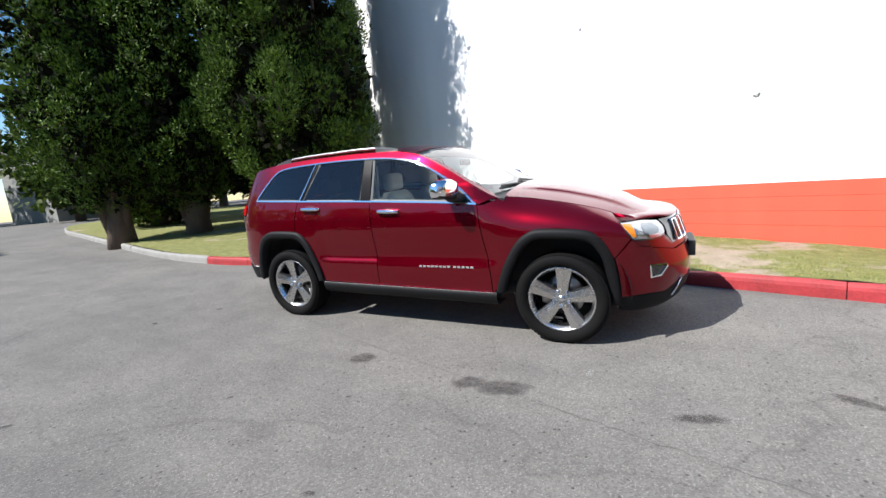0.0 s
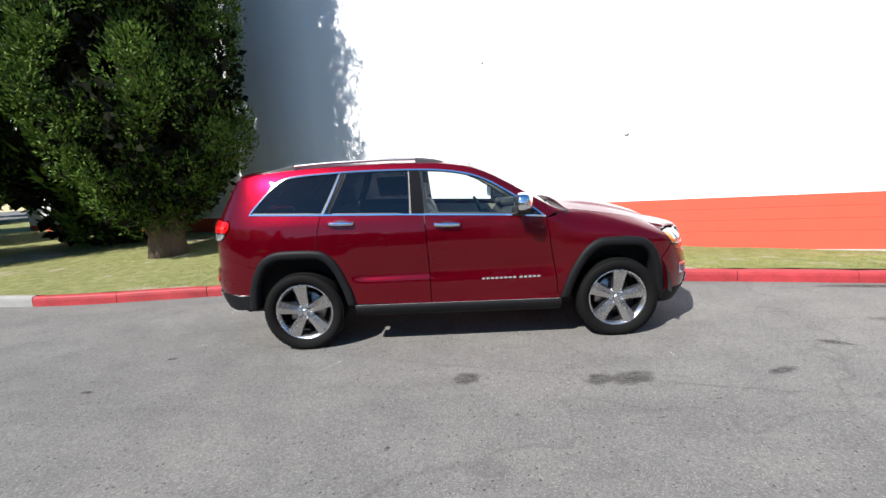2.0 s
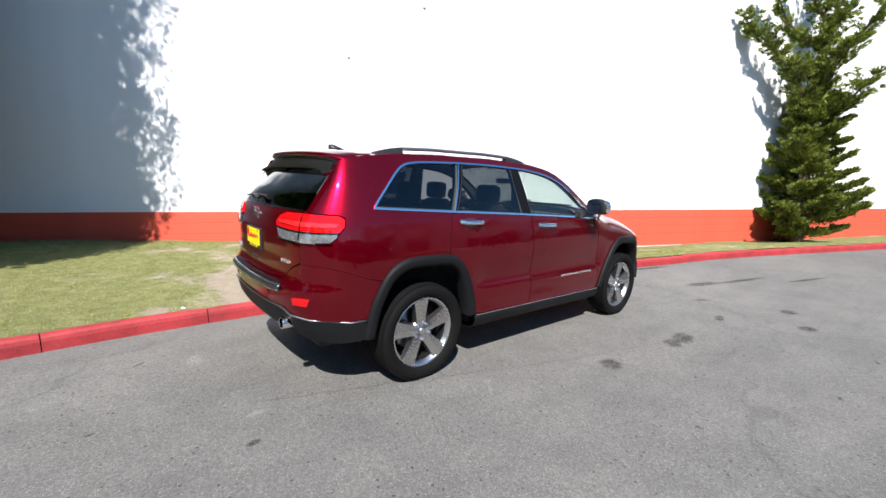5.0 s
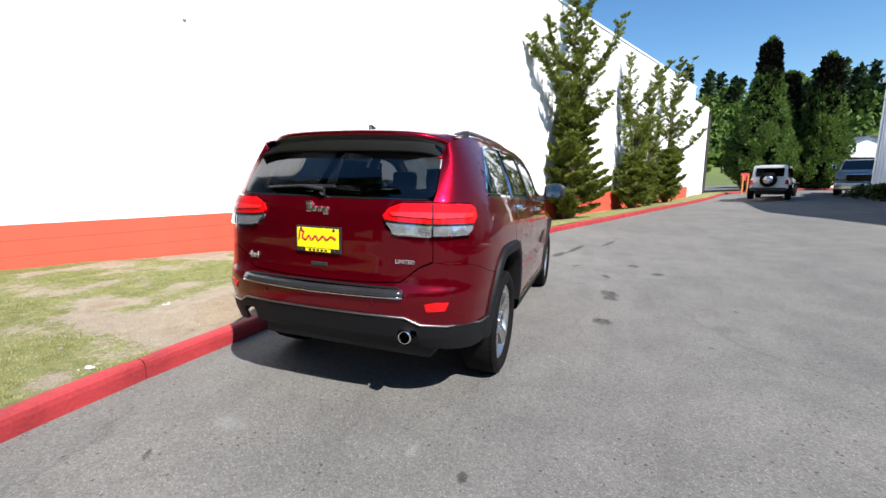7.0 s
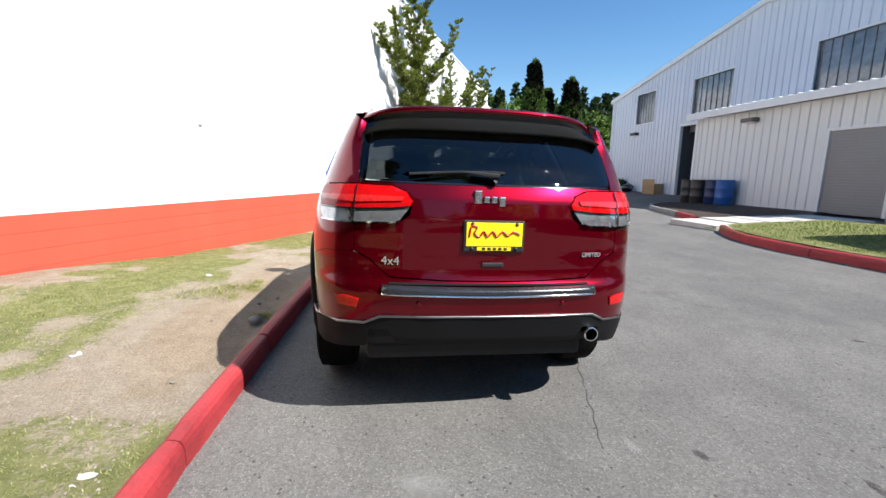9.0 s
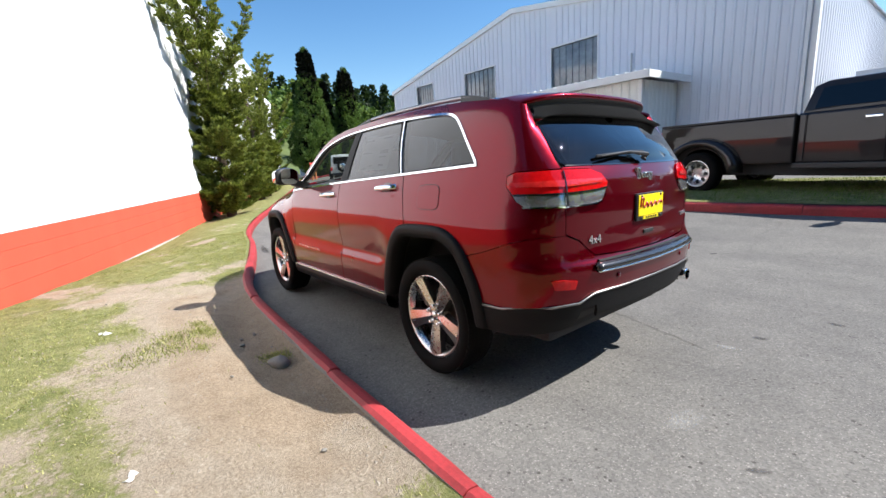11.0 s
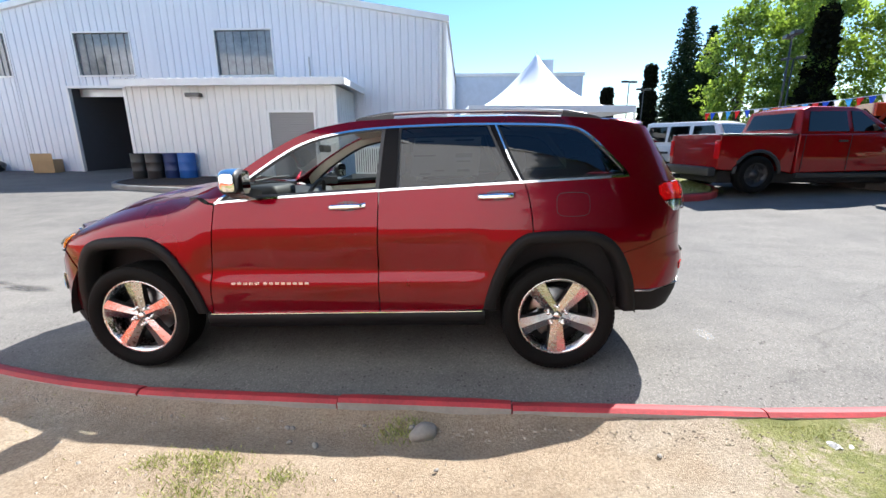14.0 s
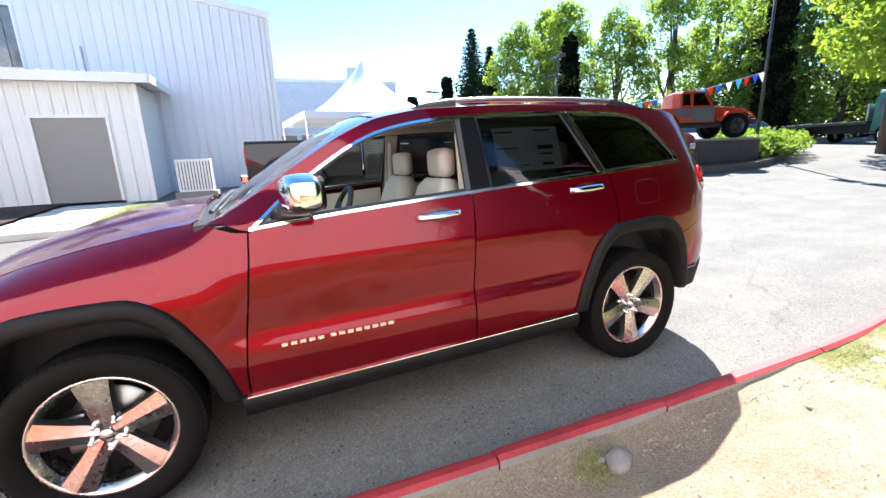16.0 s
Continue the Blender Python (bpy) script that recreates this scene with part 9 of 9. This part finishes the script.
# ---- grass blades where the lawn lies close ----
V, F = [], []
rg = random.Random(21)


def lawn_v(x, y):
    d = (near_xy[:, 0] - x) ** 2 + (near_xy[:, 1] - y) ** 2
    k = int(np.argmin(d))
    return max(0.0, math.sqrt(d[k]) - 0.12) / max(0.5, (wall_y(x) - near_xy[k, 1]) * 0.9)


near_pts = [north.at(s)[0] for s in np.arange(north.near_x(-5.5), north.near_x(7.5), 0.15)]
near_xy = np.array([(p.x, p.y) for p in near_pts])
want = 115000
tries = 0
while want and tries < 360000:
    tries += 1
    x = rg.uniform(-5.0, 7.0)
    y0 = float(np.interp(x, [p.x for p in near_pts], [p.y for p in near_pts])) + 0.16
    y1 = wall_y(x) - 0.06
    if y1 <= y0:
        continue
    y = y0 + (y1 - y0) * rg.random() ** 1.25
    c = cover_at(x, y)
    tuft = math.exp(-((x - 0.35) ** 2 + (y - 2.08) ** 2) / 0.04) + math.exp(-((x + 0.5) ** 2 + (y - 1.6) ** 2) / 0.012) + math.exp(-((x - 0.1) ** 2 + (y - 2.35) ** 2) / 0.05)
    k = max(0.03 if c > 0.1 else 0.004, (c - 0.28) * 3.0) + tuft
    if rg.random() > k:
        continue
    z = lawn_z(x, y, lawn_v(x, y)) - 0.004
    h = rg.uniform(0.008, 0.026) * (0.7 + 1.5 * max(0.0, noise.noise(Vector((x * 7, y * 7, 2)))) + 1.3 * min(1, tuft))
    a, b = rg.uniform(0, 6.283), rg.uniform(0, 6.283)
    w = rg.uniform(0.002, 0.004)
    ln = h * rg.uniform(0.3, 1.2)
    q = len(V)
    V += [(x - w * math.cos(a), y - w * math.sin(a), z), (x + w * math.cos(a), y + w * math.sin(a), z), (x + ln * math.cos(b), y + ln * math.sin(b), z + h)]
    F.append((q, q + 1, q + 2))
    want -= 1
M_BLADE = leaf_mat("dry_grass_blade", (0.11, 0.15, 0.035), (0.46, 0.43, 0.19))
me = bpy.data.meshes.new("grass")
me.from_pydata(V, [], F)
me.materials.append(M_BLADE)
tagged(new("grass", me), "sparse short dry grass on sandy soil", "grass", kind="stuff")
V, F = [], []
for cx_, cy_, sx_, sy_, count in ((0.38, 1.93, 0.08, 0.05, 750), (0.62, 1.95, 0.05, 0.04, 320), (-0.47, 1.65, 0.08, 0.05, 400), (0.2, 2.2, 0.2, 0.09, 500), (-0.02, 2.02, 0.05, 0.03, 260)):
    for _ in range(count):
        x, y = rg.gauss(cx_, sx_), rg.gauss(cy_, sy_)
        z = lawn_z(x, y, lawn_v(x, y)) - 0.004
        a, b, w, h = rg.uniform(0, 6.283), rg.uniform(0, 6.283), rg.uniform(0.002, 0.004), rg.uniform(0.01, 0.03)
        ln, q = h * rg.uniform(0.3, 1.1), len(V)
        V += [(x - w * math.cos(a), y - w * math.sin(a), z), (x + w * math.cos(a), y + w * math.sin(a), z), (x + ln * math.cos(b), y + ln * math.sin(b), z + h)]
        F.append((q, q + 1, q + 2))
me = bpy.data.meshes.new("grass_tufts")
me.from_pydata(V, [], F)
me.materials.append(leaf_mat("green_grass_blade", (0.11, 0.14, 0.035), (0.4, 0.4, 0.14)))
tagged(new("grass_tufts", me), "small green grass tufts growing behind the kerb", "grass", kind="stuff")
V, F = [], []
for _ in range(3200):
    x = rg.uniform(-4.5, 3.5)
    y = float(np.interp(x, [p.x for p in near_pts], [p.y for p in near_pts])) + 0.2 + 2.6 * rg.random() ** 1.6
    if y > wall_y(x) - 0.1:
        continue
    z, r = lawn_z(x, y, lawn_v(x, y)), rg.uniform(0.003, 0.011)
    q = len(V)
    for a, b, c in ((1, 0, 0), (-0.6, 0.8, 0), (-0.5, -0.9, 0), (0.1, 0.1, 0.9)):
        V.append((x + r * a * rg.uniform(0.7, 1.3), y + r * b * rg.uniform(0.7, 1.3), z + r * c - 0.001))
    F += [(q, q + 1, q + 3), (q + 1, q + 2, q + 3), (q + 2, q, q + 3)]
me = bpy.data.meshes.new("clods")
me.from_pydata(V, [], F)
me.materials.append(mat("sandy_clod", (0.3, 0.26, 0.21), 0.95, var=0.35, scale=9))
tagged(new("clods", me), "small clods and grit on the bare soil", "soil", kind="stuff")
V, F = [], []
for _ in range(14000):
    x, y = rg.uniform(-6.6, 3.6), rg.uniform(-9.2, -6.05)
    z = gz(x, y, 0.145)
    a, b = rg.uniform(0, 6.283), rg.uniform(0, 6.283)
    h, w = rg.uniform(0.03, 0.06), 0.005
    q = len(V)
    V += [(x - w * math.cos(a), y - w * math.sin(a), z), (x + w * math.cos(a), y + w * math.sin(a), z), (x + 0.5 * h * math.cos(b), y + 0.5 * h * math.sin(b), z + h)]
    F.append((q, q + 1, q + 2))
me = bpy.data.meshes.new("grass")
me.from_pydata(V, [], F)
me.materials.append(leaf_mat("mown_grass_blade", (0.05, 0.1, 0.015), (0.2, 0.26, 0.06)))
tagged(new("grass", me), "mown green grass on the strip by the trucks", "grass", kind="stuff")

# ---- distance ----
columnar_tree("hedge_conifer", 35.6, -13.6, gz(35.6, -13.6), 11.2, 2.52, 31, "tall dense dark green conifer behind the road's end", M_HEDGE, 0.3, 1.3, 0.2, leafy=2.2, waist=0.12, tip=0.85, heart=0.5)
columnar_tree("hedge_conifer", 36.2, -17.6, gz(36.2, -17.6), 9.8, 2.04, 32, "tall dense dark green conifer behind the road's end", M_HEDGE, 0.3, 1.2, 0.2, leafy=2.2, waist=0.12, tip=0.85, heart=0.5)
columnar_tree("hedge_conifer", 37.5, -15.6, gz(37.5, -15.6), 9.0, 1.92, 33, "tall dense dark green conifer behind the road's end", M_HEDGE, 0.3, 1.1, 0.2, leafy=2.2, waist=0.12, tip=0.85, heart=0.5)
hill = bmesh.new()
hx = np.linspace(58, 190, 24)
hy = np.linspace(-150, 70, 40)


def hill_z(x, y):
    return 0.3 + 17.0 * sstep(58, 120, x + 0.25 * y + 10) * (0.8 + 0.25 * noise.noise(Vector((x * 0.02, y * 0.02, 0))))


grid = [[hill.verts.new((x, y, hill_z(x, y) - (0.4 if i == 0 else 0))) for y in hy] for i, x in enumerate(hx)]
for a_, b_ in zip(grid, grid[1:]):
    for k in range(len(hy) - 1):
        hill.faces.new((a_[k], b_[k], b_[k + 1], a_[k + 1]))
tagged(part("hillside", hill, mat("rough_hill_grass", (0.09, 0.12, 0.035), 0.95, var=0.3, scale=0.2, fine=3), smooth=True), "green wooded hillside beyond the buildings", "hill", kind="structure")
rh = random.Random(5)
for name, material, count, firs, lab in (("woods", M_WOODS, 150, False, "broadleaf woods covering a hillside"), ("woods", M_FIR, 120, True, "dark firs standing among the hillside woods")):
    leaves = []
    for _ in range(count):
        x = rh.uniform(64, 150)
        y = rh.uniform(-120, 30)
        z = hill_z(x, y)
        H = rh.uniform(5, 9) if not firs else rh.uniform(7, 13)
        if firs and x < 85:
            x += 30
            z = hill_z(x, y)
        if firs:
            for t_ in np.linspace(0.08, 1, 9):
                R = (1 - t_) * H * 0.2 + 0.15
                for k in range(6):
                    a = rh.uniform(0, 6.283)
                    add_sprays(leaves, np.array((x + R * math.cos(a) * 0.7, y + R * math.sin(a) * 0.7, z + H * t_)), R * 0.5 + 0.2, 7, 1.0, rh, 0.6, 0.0, 0.45)
        else:
            for k in range(26):
                a, f_ = rh.uniform(0, 6.283), rh.random()
                R = H * 0.42 * math.sin(math.pi * (0.15 + 0.8 * f_)) * rh.uniform(0.4, 1)
                add_sprays(leaves, np.array((x + R * math.cos(a), y + R * math.sin(a), z + H * (0.1 + 0.9 * f_))), H * 0.14, 12, 0.85, rh, 0.8, 0.1, 0.55)
    tagged(leaf_mesh(name, leaves, material), lab, "woods", kind="stuff")
# trees beyond the yard to the south and west
fir("fir_tree", -26.5, -50.5, 0.6, 16.2, 3.6, 41, "tall dark fir beyond the car yard")
fir("fir_tree", -30.0, -52.0, 0.6, 14.5, 3.2, 42, "tall dark fir beyond the car yard")
fir("fir_tree", -44, -24, 0.8, 19, 4.0, 43, "tall dark fir beyond the car yard")
fir("fir_tree", -47, -15, 0.8, 18, 3.8, 44, "tall dark fir beyond the car yard")
fir("fir_tree", -46, -9, 0.8, 20, 4.0, 45, "tall dark fir beyond the car yard")
for i, (x, y, h, r) in enumerate([(-27, -40, 13.5, 3.6), (-31, -37, 15, 3.8), (-34.5, -33, 14, 3.6), (-37, -28.5, 16, 4.0), (-39.5, -22, 14.5, 3.8), (-42, -17, 15, 3.6), (-33, -43, 16, 4), (-43.5, -29, 17, 4.2), (-49, -20, 17, 4.4), (-52, -6, 16, 4.6), (-54, 4, 15, 4.4)]):
    broad_tree("broadleaf_tree", x, y, 0.6, h, r, 90 + i, "tall green broadleaf tree behind the car yard", M_BROAD, 0.21, 130, sprays=110, clear=0.07)
for i, (x, y, h) in enumerate([(-29.5, -34.5, 11.5), (-38, -19.8, 12.5)]):
    columnar_tree("poplar_tree", x, y, 0.6, h, 1.2, 110 + i, "slim upright green tree behind the car yard", M_DARKC, 1.2, 0.7, 0.26, leafy=1.3)
for i, (x, y, h) in enumerate([(-17.4, -49.2, 6.8), (-21.5, -47.6, 9.2)]):
    columnar_tree("poplar_tree", x, y, 0.6, h, 0.75, 114 + i, "slim upright tree at the car park's edge", M_DARKC, 1.0, 0.4, 0.24, leafy=0.9)
broad_tree("maple_tree", -22.3, -6.2, 0.7, 7.8, 2.9, 120, "young maple with bright yellow green leaves", M_SPRING, 0.2, 130, clear=0.42, sprays=80)
for i, (x, y, h, r) in enumerate([(-45, 30, 15, 5), (-55, 22, 16, 5), (-38, 34, 13, 4), (-60, 10, 15, 5), (-34, 22, 14, 4.2), (-31, 15.5, 12, 3.6), (-38, 12.5, 13, 4)]):
    broad_tree("broadleaf_tree", x, y, 0.9, h, r, 130 + i, "large dark broadleaf tree at the street's end", M_DARKC, 0.45, 80, clear=0.12)


# ---- flatbed truck across the yard ----


def flatbed(x, y, z, turn):
    v = thing("flatbed_truck", "green and white cab flatbed truck parked across the yard", "truck", pose(x, y, z, 0, 0, turn), "parked vehicles")
    green, white = mat("green_cab_paint", (0.02, 0.12, 0.09), 0.35), mat("white_cab_roof", (0.75, 0.76, 0.76), 0.4)
    hull("cab", [(1.4, 0.6), (1.4, 2.2), (1.6, 2.5), (2.6, 2.5), (3.0, 1.6), (3.15, 1.4), (3.15, 0.5)], 1.05, green, v, "green tilt cab", 0.06, 1.4, 0.06)
    part("cab_roof", boxed(1.5, -0.95, 2.5, 2.55, 0.95, 2.66, 0.06), white, v, "white cab roof")
    flat_on_side("window", [(1.65, 1.55), (1.7, 2.25), (2.45, 2.25), (2.8, 1.55)], 1.05, 0.06, 1.4, M_CARGLASS, v, "dark cab window")
    part("front_bumper", boxed(3.1, -1.0, 0.45, 3.3, 1.0, 0.75, 0.04), M_WHITE, v)
    part("deck", boxed(-4.0, -1.2, 1.0, 1.3, 1.2, 1.16, 0.02), mat("dark_deck_steel", (0.04, 0.04, 0.042), 0.6), v, "long dark steel deck")
    part("headboard", boxed(1.2, -1.15, 1.16, 1.28, 1.15, 2.0, 0.02), M_GALV, v)
    part("chassis", boxed(-3.8, -0.45, 0.55, 3.0, 0.45, 1.0, 0.02), M_DARK, v)
    part("side_locker", boxed(-1.6, 0.7, 0.5, 0.2, 1.15, 0.96, 0.02), M_ALU, v, "bright side locker")
    for cx_ in (2.2, -2.4):
        for sg in (-1, 1):
            simple_wheel(v, cx_, sg * 1.0, 0.46, 0.3, M_ALU, 6)


flatbed(-30.2, -10.4, gz(-30.2, -10.4), 70)
